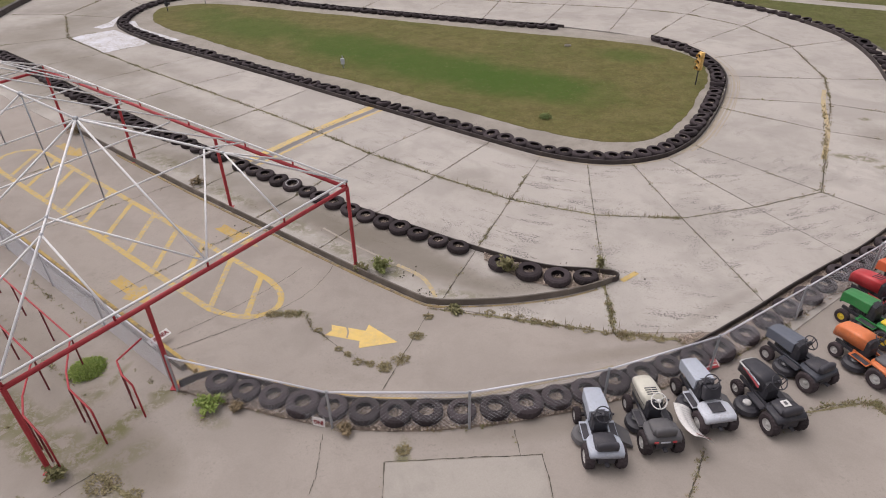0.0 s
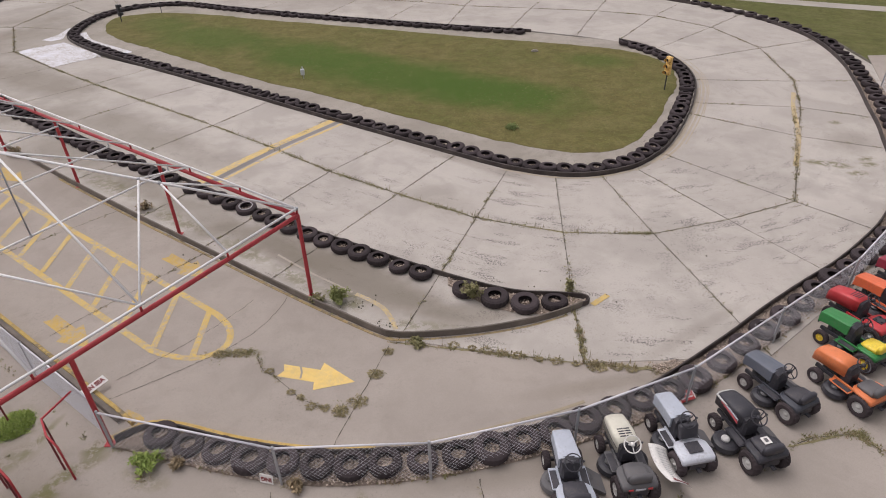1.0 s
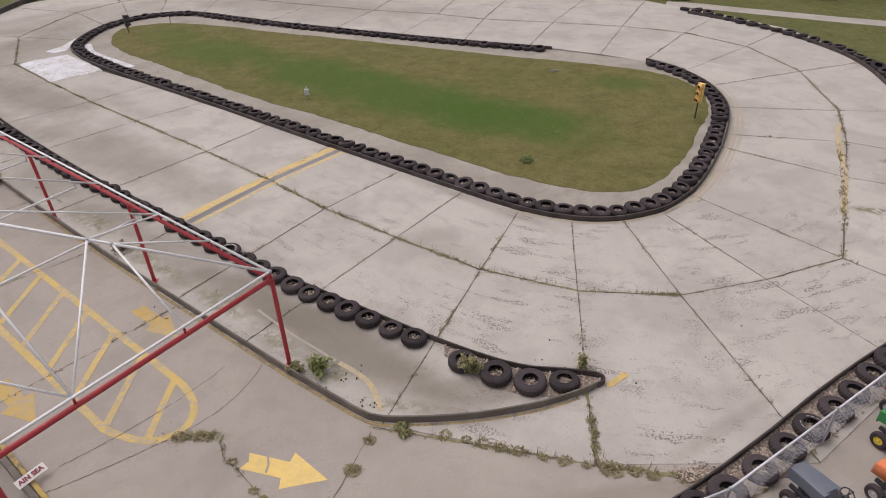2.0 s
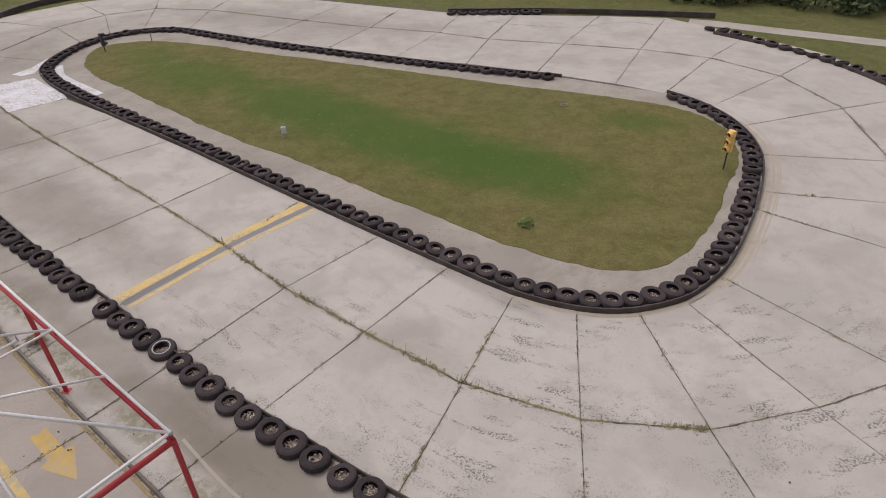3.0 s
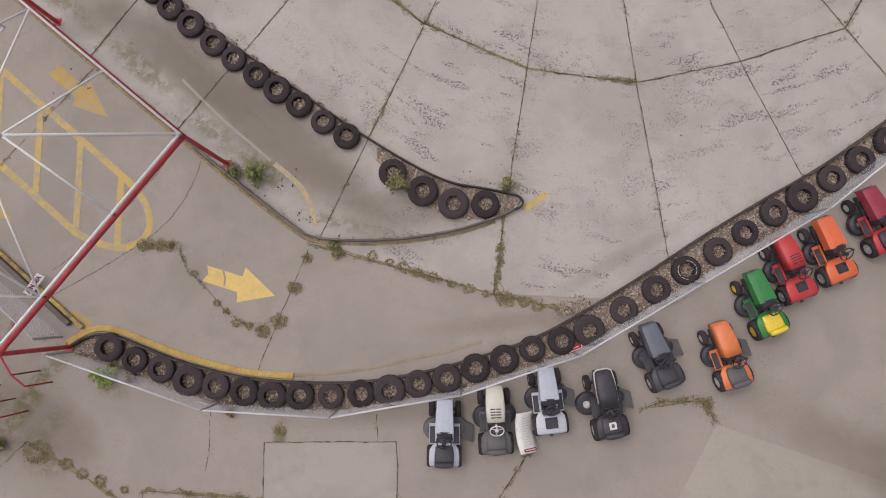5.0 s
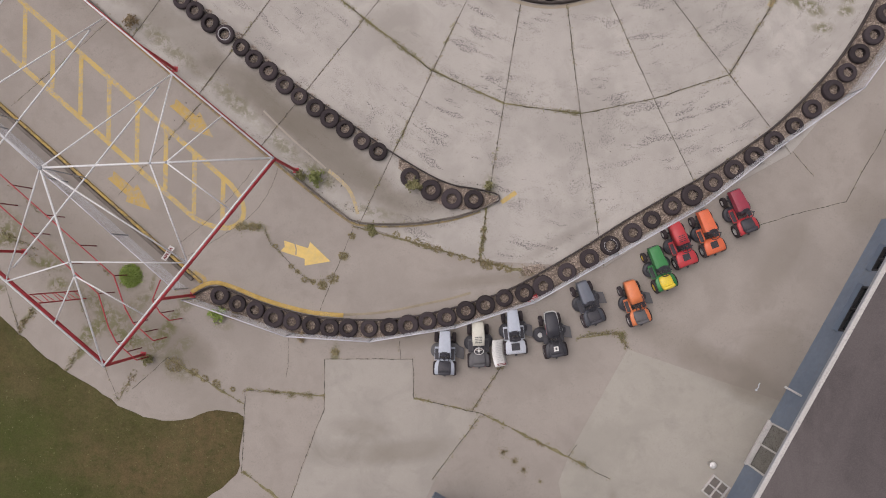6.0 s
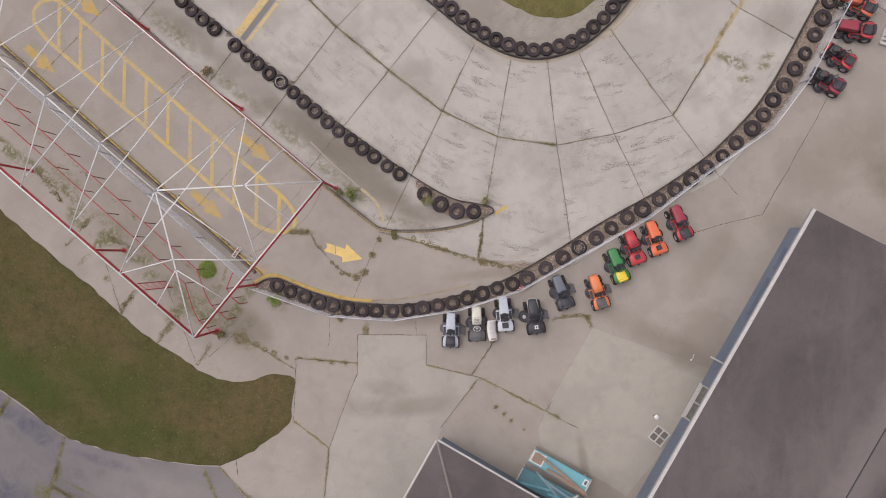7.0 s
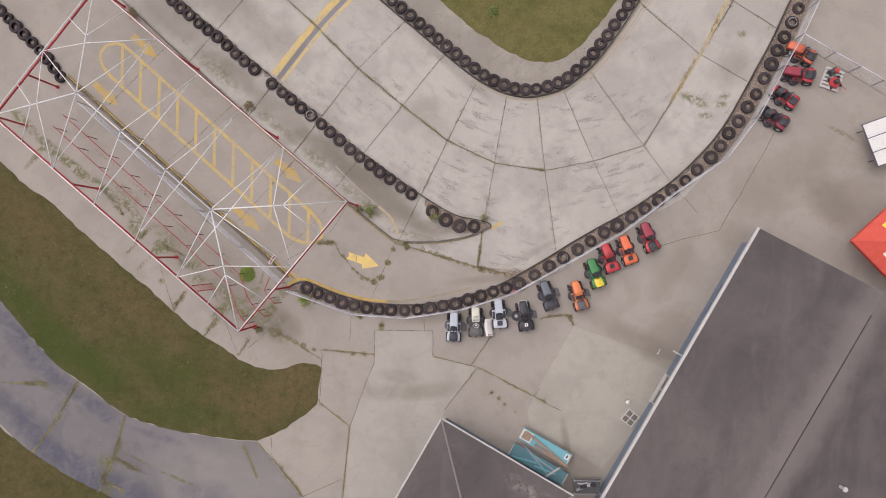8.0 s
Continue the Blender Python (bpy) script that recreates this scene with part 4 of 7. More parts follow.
OUTER_TYRES = [
    (-4.89, 10.25), (-4.24, 10.0), (-3.56, 9.84), (-2.87, 9.61), (-2.2, 9.54), (-1.5, 9.45), (-0.83, 9.4), (-0.16, 9.45), (0.58, 9.5), (1.3, 9.6),
    (1.97, 9.73), (2.65, 9.93), (3.32, 10.11), (3.99, 10.4), (4.66, 10.66), (5.31, 10.96), (5.99, 11.2), (6.64, 11.5), (7.45, 12.04), (8.19, 12.58),
    (8.89, 13.09), (9.63, 13.6), (10.28, 14.12), (10.94, 14.65), (11.6, 15.08), (12.32, 15.58), (13.0, 16.08), (13.66, 16.6), (14.33, 17.19), (15.0, 17.76),
    (15.56, 18.41), (16.22, 19.1), (16.67, 19.77), (17.05, 20.46), (17.5, 21.16), (17.9, 21.94), (18.29, 22.67), (18.66, 23.54), (18.94, 24.31), (19.2, 25.08),
]
for n, (x, y) in enumerate(OUTER_TYRES):
    tyre(x, y, -2 if n == 20 else (0, 3, 0, 1, 0, 2, 1)[n * 5 % 7], 0.02, "tyres of the outer barrier", "black used tyre lying flat on gravel by the fence", 2)
outer_rest = glide([(19.5, 25.8), (19.82, 26.57), (20.1, 27.35), (21.1, 30.2), (22.05, 33.3), (22.6, 36.3), (22.55, 38.6), (22.2, 40.2), (21.4, 42.2), (20.5, 43.9), (19.4, 45.5), (18.3, 47.3), (17.6, 48.5), (16.6, 49.4)], 0.86)
for n, p in enumerate(outer_rest):
    tyre(p.x, p.y, -1 if n == 1 else n * 3, 0.02, "tyres of the outer barrier", "black used tyre lying flat along the outer bend", 6)
ISLAND_TYRES = [
    (3.96, 14.36), (3.18, 14.34), (2.41, 14.6), (1.62, 15.0), (0.40, 15.84), (-0.2, 16.17), (-0.85, 16.56), (-1.43, 16.92), (-2.0, 17.27), (-2.61, 17.65), (-3.17, 18.02),
    (-3.79, 18.48), (-4.36, 18.88), (-4.87, 19.28), (-5.5, 19.73), (-6.07, 20.09), (-6.68, 20.51), (-7.21, 20.85), (-7.82, 21.3), (-8.87, 22.01), (-9.48, 22.44),
    (-10.02, 22.8), (-10.54, 23.24), (-11.12, 23.67), (-11.7, 24.01), (-12.24, 24.35), (-12.83, 24.78), (-13.34, 25.12), (-13.86, 25.5),
]
for n, (x, y) in enumerate(ISLAND_TYRES):
    tyre(x, y, -1 if n == 14 else (3 if n in (1, 2) else 0 if n < 4 else (1, 2, 1, 0)[n % 4]), 0.005, "tyres of the island", "black used tyre lying flat in the row along the island", 3)
for n, p in enumerate(glide([(-14.4, 25.95), (-19.2, 29.7), (-22.8, 32.8), (-26.3, 35.6)], 0.66)):
    tyre(p.x, p.y, n, 0.005, "tyres of the island", "black used tyre lying flat in the row along the island", 5)
inner_tyre_line = beside(glide(INNER_RAIL, 0.66), -0.40)
for n, p in enumerate(inner_tyre_line[1:-1]):
    tyre(p.x, p.y, (1, 0, 2, 1, 0)[n * 3 % 5], 0.01, "tyres round the infield", "black used tyre lying against the infield barrier", 5)
for n, p in enumerate(glide([(-24.2, 24.7), (-22.55, 23.31), (-21.48, 22.43), (-20.58, 21.6), (-19.85, 20.79)], 0.68)):
    tyre(p.x, p.y, n, -0.01, "tyres at the pavilion's far end", "black used tyre lying by the far end of the pavilion", 4)
for n, p in enumerate(glide([(0.3, 54.2), (3.0, 54.1), (6.2, 54.2)], 0.78)):
    tyre(p.x, p.y, n, 0.01, "tyres of the far barrier", "black used tyre lying along the far barrier", 6)


# ---- the pavilion: red tube frame under a white roof frame ----
PL, PW, EAVE, RIDGE = 17.3, 8.70, 2.57, 4.97
TRUSS = (4.26, 7.16, 10.05, 12.94)
# the frame stands a degree askew of the lane markings under it
FO = pav(0.05, 0.04) + Vector((-0.02, -0.03, 0))
FU = (AU + 0.018 * AV).normalized()
FV = Vector((-FU.y, FU.x, 0))


def truss(u, v, z=0.0):
    """A place in the pavilion's frame, along and across it from its front corner on the track side."""
    p = FO + float(u) * FU + float(v) * FV
    return Vector((p.x, p.y, z))


def high(u, v, up=0.0):
    """A place on the eave plane, which drops a little away from the track."""
    return truss(u, v, EAVE - 0.028 * v + up)


def pavilion():
    frame_top = thing("pavilion_frame", "bare red steel pavilion frame with white roof tubes, no covering", "pavilion", at=pose(*truss(0, 0)))
    inv = frame_top.matrix_world.inverted()

    def member(name, p, q, r, mat, n=10, label=""):
        bm = bmesh.new()
        tube(bm, inv @ p, inv @ q, r, n)
        part(name, bm, mat, frame_top, label, True)

    def knot(p, r):
        bm = bmesh.new()
        bmesh.ops.create_icosphere(bm, subdivisions=2, radius=r, matrix=Matrix.Translation(inv @ p))
        part("node", bm, M_GALV, frame_top)

    corners = [(0, 0), (PL, 0), (PL, PW), (0, PW)]
    for (u1, v1), (u2, v2) in zip(corners, corners[1:] + corners[:1]):
        member("beam", high(u1, v1), high(u2, v2), 0.055, M_RED, label="round red steel beam")
        member("eave_tube", high(u1, v1, 0.2), high(u2, v2, 0.2), 0.03, M_WHITE, label="white roof tube")
        knot(high(u1, v1, 0.2), 0.05)
    posts = [(u, v) for u in (0, 5.84, 11.75, PL) for v in (0, PW)] + [(0, 5.88), (PL, 5.88)]
    for u, v in posts:
        bm = bmesh.new()
        tube(bm, inv @ truss(u, v, -0.02), inv @ high(u, v), 0.052, 10)
        box(bm, (0.2, 0.2, 0.02), Matrix.Translation(inv @ truss(u, v, 0.0)), 0.004)
        part("post", bm, M_RED, frame_top, "red steel post")
    for u, v in [(a, b) for a in (0, 2.13, *TRUSS, PL - 2.13, PL) for b in (0, PW)] + [(a, b) for a in (0, PL) for b in (2.15, PW / 2, 6.55)]:
        member("bracket", high(u, v, 0.04), high(u, v, 0.21), 0.025, M_RED, 6)
    mid = PW / 2
    member("ridge_tube", truss(TRUSS[0], mid, RIDGE), truss(TRUSS[-1], mid, RIDGE), 0.03, M_WHITE)
    for u in TRUSS:
        # the tie hangs a little under the feet of its two rafters
        ends = []
        for v, k in ((0, 0.62 / mid), (PW, 0.62 / mid)):
            foot, crown = high(u, v, 0.2), truss(u, mid, RIDGE)
            member("rafter", foot, crown, 0.024, M_WHITE)
            on = foot.lerp(crown, k)
            ends.append(on - Vector((0, 0, 0.16)))
            member("hanger", on, ends[-1] - Vector((0, 0, 0.03)), 0.015, M_GALV, 6)
        member("tie_tube", ends[0], ends[1], 0.028, M_WHITE)
        foot = ends[0].lerp(ends[1], 0.5)
        member("king_post", foot, truss(u, mid, RIDGE), 0.020, M_GALV)
        knot(foot, 0.04)
        knot(truss(u, mid, RIDGE), 0.07)
    for u, apex, near in ((0, TRUSS[0], 2.13), (PL, TRUSS[-1], PL - 2.13)):
        member("end_rafter", high(u, mid, 0.2), truss(apex, mid, RIDGE), 0.026, M_WHITE)
        for v, jack in ((0, 2.15), (PW, PW - 2.15)):
            foot, crown = high(u, v, 0.2), truss(apex, mid, RIDGE)
            member("hip_tube", foot, crown, 0.03, M_WHITE)
            low, up = foot.lerp(crown, 0.485), foot.lerp(crown, 0.555)
            member("jack_tube", high(u, jack, 0.2), low, 0.024, M_WHITE)
            member("jack_tube", high(near, v, 0.2), low, 0.024, M_WHITE)
            member("jack_tube", high(u, mid, 0.2), up, 0.024, M_WHITE)
            member("jack_tube", high(apex, v, 0.2), up, 0.024, M_WHITE)
            knot(low, 0.045)
            knot(up, 0.045)


pavilion()


def lattice_ladder():
    top = thing("lattice_ladder", "red welded lattice ladder standing under the pavilion beam", "ladder", at=pose(*pav(3.05, PW - 0.05)))
    inv = top.matrix_world.inverted()
    a, b = (lambda z: inv @ pav(2.85, PW - 0.05, z)), (lambda z: inv @ pav(3.27, PW - 0.05, z))
    for side in (a, b):
        bm = bmesh.new()
        tube(bm, side(-0.015), side(2.55), 0.022, 8)
        part("stile", bm, M_RED, top)
    for k in range(8):
        bm = bmesh.new()
        tube(bm, a(0.2 + 0.3 * k), b(0.35 + 0.3 * k if k % 2 else 0.2 + 0.3 * k), 0.014, 6)
        part("rung", bm, M_RED, top)


lattice_ladder()


def queue_rail(points, posts, label):
    rail_thing = thing("queue_rail", label, "handrail", "queue rails", at=pose(*pav(points[0][0], points[0][1])))
    inv = rail_thing.matrix_world.inverted()
    bm = bmesh.new()
    bent_tube(bm, [inv @ pav(u, v, z) for u, v, z in points], 0.022)
    part("top_rail", bm, M_RED, rail_thing, "red pipe top rail", True)
    for u, v in posts:
        bm = bmesh.new()
        tube(bm, inv @ pav(u, v, -0.02), inv @ pav(u, v, 0.98), 0.02, 8)
        part("post", bm, M_MAROON, rail_thing)


for v, flare in ((6.95, 0.78), (7.78, 0.85)):
    posts = [(2.2 + 1.62 * k, v) for k in range(9)]
    queue_rail([(-0.35, v + flare, 0.0), (-0.35, v + flare, 0.95), (-0.3, v + flare, 1.0), (0.6, v + flare, 1.0), (1.15, v + flare * 0.75, 1.0), (2.2, v, 1.0), (15.3, v, 1.0)],
               posts + [(0.6, v + flare), (0.1, v + flare)], "long red pipe queue rail on dark red posts under the pavilion")
queue_rail([(0.85, 5.98, 1.0), (0.6, 6.7, 1.0), (0.1, 6.85, 1.0), (-0.3, 6.85, 0.95), (-0.32, 6.85, 0.0)], [(0.6, 6.7), (0.1, 6.85)], "short bent red pipe rail at the pavilion corner")

# ---- chain-link fences ----
def chain_fence(points, label, height=1.05, pitch=0.105, wire=0.0020, solid_rail=0.021):
    fence = thing("chain_link_fence", label, "fence", "chain-link fences", at=pose(*points[0], 0))
    ox, oy = points[0]
    for n, (x, y) in enumerate(points):
        bm = bmesh.new()
        tube(bm, (x - ox, y - oy, -0.03), (x - ox, y - oy, height + 0.02), 0.028, 8)
        bmesh.ops.create_icosphere(bm, subdivisions=1, radius=0.034, matrix=Matrix.Translation((x - ox, y - oy, height + 0.03)))
        part("fence_post", bm, M_GALV, fence, "galvanised post")
    for (x1, y1), (x2, y2) in zip(points, points[1:]):
        bm = bmesh.new()
        tube(bm, (x1 - ox, y1 - oy, height), (x2 - ox, y2 - oy, height), solid_rail, 8)
        part("top_rail", bm, M_TOP_RAIL, fence, "pale galvanised top rail", True)
        run = math.hypot(x2 - x1, y2 - y1)
        dx, dy = (x2 - x1) / run, (y2 - y1) / run
        bm = bmesh.new()
        tall = height - 0.04
        for way in (1, -1):
            s = -tall
            while s < run + tall:
                a, b = (s, s + tall) if way > 0 else (s + tall, s)
                za, zb = 0.03, 0.03 + tall
                p, q = [a, za], [b, zb]
                for one, two in ((p, q), (q, p)):
                    for lim in (0.0, run):
                        if (one[0] < 0 and lim == 0) or (one[0] > run and lim == run):
                            k = (lim - one[0]) / (two[0] - one[0]) if abs(two[0] - one[0]) > 1e-6 else 2
                            if 0 <= k <= 1:
                                one[0], one[1] = lim, one[1] + (two[1] - one[1]) * k
                if -1e-3 <= min(p[0], q[0]) and max(p[0], q[0]) <= run + 1e-3 and abs(p[0] - q[0]) > 0.02:
                    off = 0.012 * way
                    P = Vector((x1 - ox + dx * p[0] - dy * off, y1 - oy + dy * p[0] + dx * off, p[1]))
                    Q = Vector((x1 - ox + dx * q[0] - dy * off, y1 - oy + dy * q[0] + dx * off, q[1]))
                    d = (Q - P).normalized()
                    n1 = Vector((-dy, dx, 0)) * wire
                    n2 = d.cross(Vector((-dy, dx, 0))) * wire
                    ring = [[bm.verts.new(c + k) for k in (n1, n2, -n1, -n2)] for c in (P, Q)]
                    for k in range(4):
                        bm.faces.new((ring[0][k], ring[0][(k + 1) % 4], ring[1][(k + 1) % 4], ring[1][k]))
                s += pitch
        part("wire_mesh", bm, M_WIRE, fence, "diamond wire mesh")
    return fence


FENCE = [(-5.85, 10.06), (-2.15, 9.1), (0.75, 9.15), (3.66, 9.86), (6.28, 10.93), (8.97, 12.76), (11.76, 14.66), (14.35, 17.0), (16.75, 18.98), (18.2, 21.3), (19.3, 24.0), (20.09, 25.69), (20.73, 27.49), (21.57, 29.85)]
chain_fence(FENCE, "grey chain-link fence along the tyre bed")
chain_fence([(20.09, 25.69), (21.73, 24.85), (23.05, 24.22), (24.3, 23.61), (27.30, 22.15)], "grey chain-link fence crossing the yard behind the mowers", wire=0.0012, pitch=0.09, solid_rail=0.03)
inner_fence = [pav(u, 5.9) for u in (0.25, 3.2, 6.2, 9.2, 12.2, 15.2)]
chain_fence([(p.x, p.y) for p in inner_fence], "grey chain-link fence down the middle of the pavilion", pitch=0.065, wire=0.0030)
rail("pavilion_kerb", [tuple(pav(u, 5.52).to_2d()) for u in (0.3, 4, 8, 12, 17.3)], "dark kerb along the loading lane", 0.12, -0.05, 0.15, M_KERB, "kerb")
rail("pavilion_yellow_kerb", [tuple(pav(u, 5.39).to_2d()) for u in (0.0, 2, 4, 8, 12, 17.3)], "worn yellow painted kerb along the loading lane", 0.10, -0.05, 0.09, M_LOADING_KERB, "kerb")
marking("kerb_end_paint", "yellow paint at the end of the loading kerb", lambda bm: stripe(bm, glide([tuple(pav(0.5, 5.3).to_2d()), tuple(pav(0.05, 5.22).to_2d()), tuple(pav(-0.12, 5.35).to_2d()), tuple(pav(-0.1, 5.55).to_2d())], 0.1), 0.13, -0.008), M_DULL)


def tyre_bed(name, left, right, label):
    """Gravel with fallen leaves between two lines."""
    n = 90
    a, b = glide(left, 0.4), glide(right, 0.4)
    a = [a[round(k * (len(a) - 1) / n)] for k in range(n + 1)]
    b = [b[round(k * (len(b) - 1) / n)] for k in range(n + 1)]
    bm = bmesh.new()
    rows = []
    for p, q in zip(a, b):
        rows.append([bm.verts.new((*p.lerp(q, k / 4).to_2d(), (0.012, 0.03, 0.035, 0.03, -0.012 if len(left) > 10 else 0.012)[k] + rng.uniform(-0.004, 0.004))) for k in range(5)])
    for one, two in zip(rows, rows[1:]):
        for k in range(4):
            bm.faces.new((one[k], one[k + 1], two[k + 1], two[k]))
    tagged(part(name, bm, M_BED), label, "gravel bed", kind="structure")
    bm = bmesh.new()
    r = random.Random(8)
    for _ in range(int(26000 if len(left) > 10 else 6500)):
        k = r.uniform(0, n - 1e-3)
        i = int(k)
        p = a[i].lerp(a[i + 1], k - i).lerp(b[i].lerp(b[i + 1], k - i), r.random())
        s = r.uniform(0.012, 0.032)
        t = pose(p.x, p.y, 0.030 + r.uniform(0, 0.012), r.uniform(-25, 25), r.uniform(-25, 25), r.uniform(0, 360))
        v = [bm.verts.new(t @ Vector(c)) for c in ((-s, -s * 0.6, 0), (s * 0.8, -s * 0.7, 0), (s, s * 0.5, 0), (-s * 0.4, s * 0.8, 0), (0, 0, s * 0.7))]
        for k2 in range(4):
            bm.faces.new((v[k2], v[(k2 + 1) % 4], v[4]))
    tagged(part(name + "_stones", bm, M_GRAVEL), "brown pebbles and fallen leaves in the tyre bed", "gravel", kind="stuff")


tyre_bed("outer_tyre_bed", OUTER_RAIL[1:24], FENCE + [(21.4, 29.5), (22.6, 33.3)], "bed of brown gravel and leaves under the outer tyres")
tyre_bed("island_tyre_bed", [(4.8, 14.55), (3.9, 14.74), (3.2, 14.8), (2.28, 15.12), (1.2, 15.66)], [(4.7, 14.36), (3.9, 14.02), (3.1, 14.05), (2.2, 14.4), (1.2, 15.3)], "small bed of gravel at the tip of the island")

# ---- buildings ----
D1, D2 = Vector((0.4194, 0.9078, 0)), Vector((0.9078, -0.4194, 0))


def shingles(bm, p, along, up, length, slope_len, row=0.28, tab=0.9):
    """Courses of overlapping shingles on a slope."""
    nrm = along.cross(up).normalized()
    if nrm.z < 0:
        nrm = -nrm
    rows = int(slope_len / row)
    for k in range(rows):
        s = -(k % 2) * tab / 2
        while s < length:
            a, b = max(0, s), min(length, s + tab - 0.012)
            if b > a + 0.02:
                base = p + up * (k * row)
                lift = nrm * (0.005 + rng.uniform(0, 0.002))
                quad = [base + along * a + lift, base + along * b + lift, base + along * b + up * (row + 0.02), base + along * a + up * (row + 0.02)]
                bm.faces.new([bm.verts.new(q) for q in quad])
            s += tab


def gable_building():
    corner = Vector((18.0, 15.35, 0))
    L, half, eave, rise, over = 34.0, 6.3, 2.58, 0.68, 0.5
    house = thing("gable_building", "low building with blue-grey walls and dark brown shingle roof", "building", at=Matrix.Translation(corner))

    def at(s, t, z):
        return -D1 * s + D2 * t + Vector((0, 0, z))

    def solid(name, s0, s1, t0, t1, z0, z1, mat, label="", parent=None):
        bm = bmesh.new()
        lo = [bm.verts.new(at(s, t, z0)) for s, t in ((s0, t0), (s1, t0), (s1, t1), (s0, t1))]
        hi = [bm.verts.new(at(s, t, z1)) for s, t in ((s0, t0), (s1, t0), (s1, t1), (s0, t1))]
        for k in range(4):
            bm.faces.new((lo[k], lo[(k + 1) % 4], hi[(k + 1) % 4], hi[k]))
        bm.faces.new(lo[::-1]), bm.faces.new(hi)
        return part(name, bm, mat, parent or house, label)

    # long wall with three openings; the bays are filled below
    t0, t1 = over, over + 0.16
    openings = [(1.6, 2.5, 1.0, 2.05), (3.1, 4.8, 1.0, 2.05), (8.55, 10.25, 0.10, 2.22)]
    s = 0.45
    for a, b, lo, hi in openings:
        solid("wall", s, a, t0, t1, -0.05, 2.5, M_WALL, "blue-grey panelled wall")
        solid("wall", a, b, t0, t1, -0.05, lo, M_WALL), solid("wall", a, b, t0, t1, hi, 2.5, M_WALL)
        s = b
    solid("wall", s, L, t0, t1, -0.05, 2.5, M_WALL)
    solid("end_wall", 0.45, 0.61, t1, 2 * half - over, -0.05, 2.5, M_WALL, "blue-grey end wall")
    solid("back_wall", 0.45, L, 2 * half - over - 0.16, 2 * half - over, -0.05, 2.5, M_WALL)
    solid("far_wall", L - 0.16, L, t1, 2 * half - over, -0.05, 2.5, M_WALL)
    for n, (a, b, lo, hi) in enumerate(openings):
        window = solid("window", a, b, t0 + 0.09, t0 + 0.11, lo, hi, M_BEIGE_PANE if n == 2 else M_GLASS, "grey-beige double window" if n == 2 else "dark service window")
        for x0, x1, z0, z1 in ((a, b, hi - 0.06, hi), (a, b, lo, lo + 0.06), (a, a + 0.06, lo, hi), (b - 0.06, b, lo, hi), ((a + b) / 2 - 0.03, (a + b) / 2 + 0.03, lo, hi)):
            solid("frame", x0, x1, t0 - 0.025, t0 + 0.07, z0, z1, M_TRIM if n == 2 else M_DARK, "", window)
        if n == 2:
            solid("sill", a - 0.03, b + 0.03, t0 - 0.10, t0 - 0.027, lo - 0.04, lo + 0.05, M_TRIM, "pale metal sill", window)
        else:
            solid("sill", a - 0.04, b + 0.04, t0 - 0.2, t0, lo - 0.05, lo, M_WALL, "", window)
    solid("wall_bracket", 7.27, 7.34, -0.12, 0.5, 0.95, 1.01, M_TRIM, "pale bracket arm")
    # roof: two slopes of shingles over boards, with gutter, fascia and ridge cap
    for side in (0, 1):
        up = (D2 if side == 0 else -D2) * half + Vector((0, 0, rise))
        start = at(0, 0 if side == 0 else 2 * half, eave)
        bm = bmesh.new()
        quad = [start, start - D1 * L, start - D1 * L + up, start + up]
        lo = [bm.verts.new(q - Vector((0, 0, 0.1))) for q in quad]
        hi = [bm.verts.new(q) for q in quad]
        for k in range(4):
            bm.faces.new((lo[k], lo[(k + 1) % 4], hi[(k + 1) % 4], hi[k]))
        bm.faces.new(lo[::-1]), bm.faces.new(hi)
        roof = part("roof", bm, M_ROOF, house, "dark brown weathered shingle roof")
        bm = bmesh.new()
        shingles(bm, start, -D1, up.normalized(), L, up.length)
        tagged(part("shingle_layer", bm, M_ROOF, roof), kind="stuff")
    solid("fascia", -0.02, L, -0.03, 0.0, eave - 0.14, eave + 0.01, M_TRIM, "pale fascia board")
    gutter = solid("gutter", -0.02, L, -0.15, -0.03, eave - 0.10, eave - 0.02, M_TRIM, "pale metal gutter")
    solid("gutter_lip", -0.02, L, -0.165, -0.15, eave - 0.10, eave + 0.01, M_GALV, "", gutter)
    bm = bmesh.new()
    ridge = at(1.2, half, eave + rise)
    prof = [D2 * -0.03 + Vector((0, 0, 0.0)), Vector((0, 0, 0.03)), D2 * 0.03 + Vector((0, 0, 0.0))]
    a = [bm.verts.new(ridge + q) for q in prof]
    b = [bm.verts.new(ridge - D1 * (L - 1.3) + q) for q in prof]
    for k in range(2):
        bm.faces.new((a[k], a[k + 1], b[k + 1], b[k]))
    part("ridge_cap", bm, M_DARK, house, "dark ridge cap")
    bm = bmesh.new()
    base = at(9.05, 9.27, eave + 0.36)
    tube(bm, base, base + Vector((0, 0, 0.40)), 0.08, 12)
    tube(bm, base + Vector((0, 0, 0.36)), base + Vector((0, 0, 0.44)), 0.12, 12)
    part("roof_vent", bm, M_TRIM, house, "pale round roof vent")


def glass_material():
    m = Mat("window_glass", 0.08, coords="object")
    m.color((0.03, 0.035, 0.04))
    m.bsdf.inputs["Specular IOR Level"].default_value = 0.6
    return m.mat


M_GLASS = glass_material()
# grey-beige pane colour stands in for pavement reflected in the glass
M_BEIGE_PANE = plain("beige_pane", (0.15, 0.142, 0.125), 0.2, 3, 0.3, dirt=0.5, grime=(0.14, 0.125, 0.11))
M_DARK = plain("dark_steel", (0.035, 0.034, 0.036), 0.2, 4, 0.55, 0.3)
gable_building()


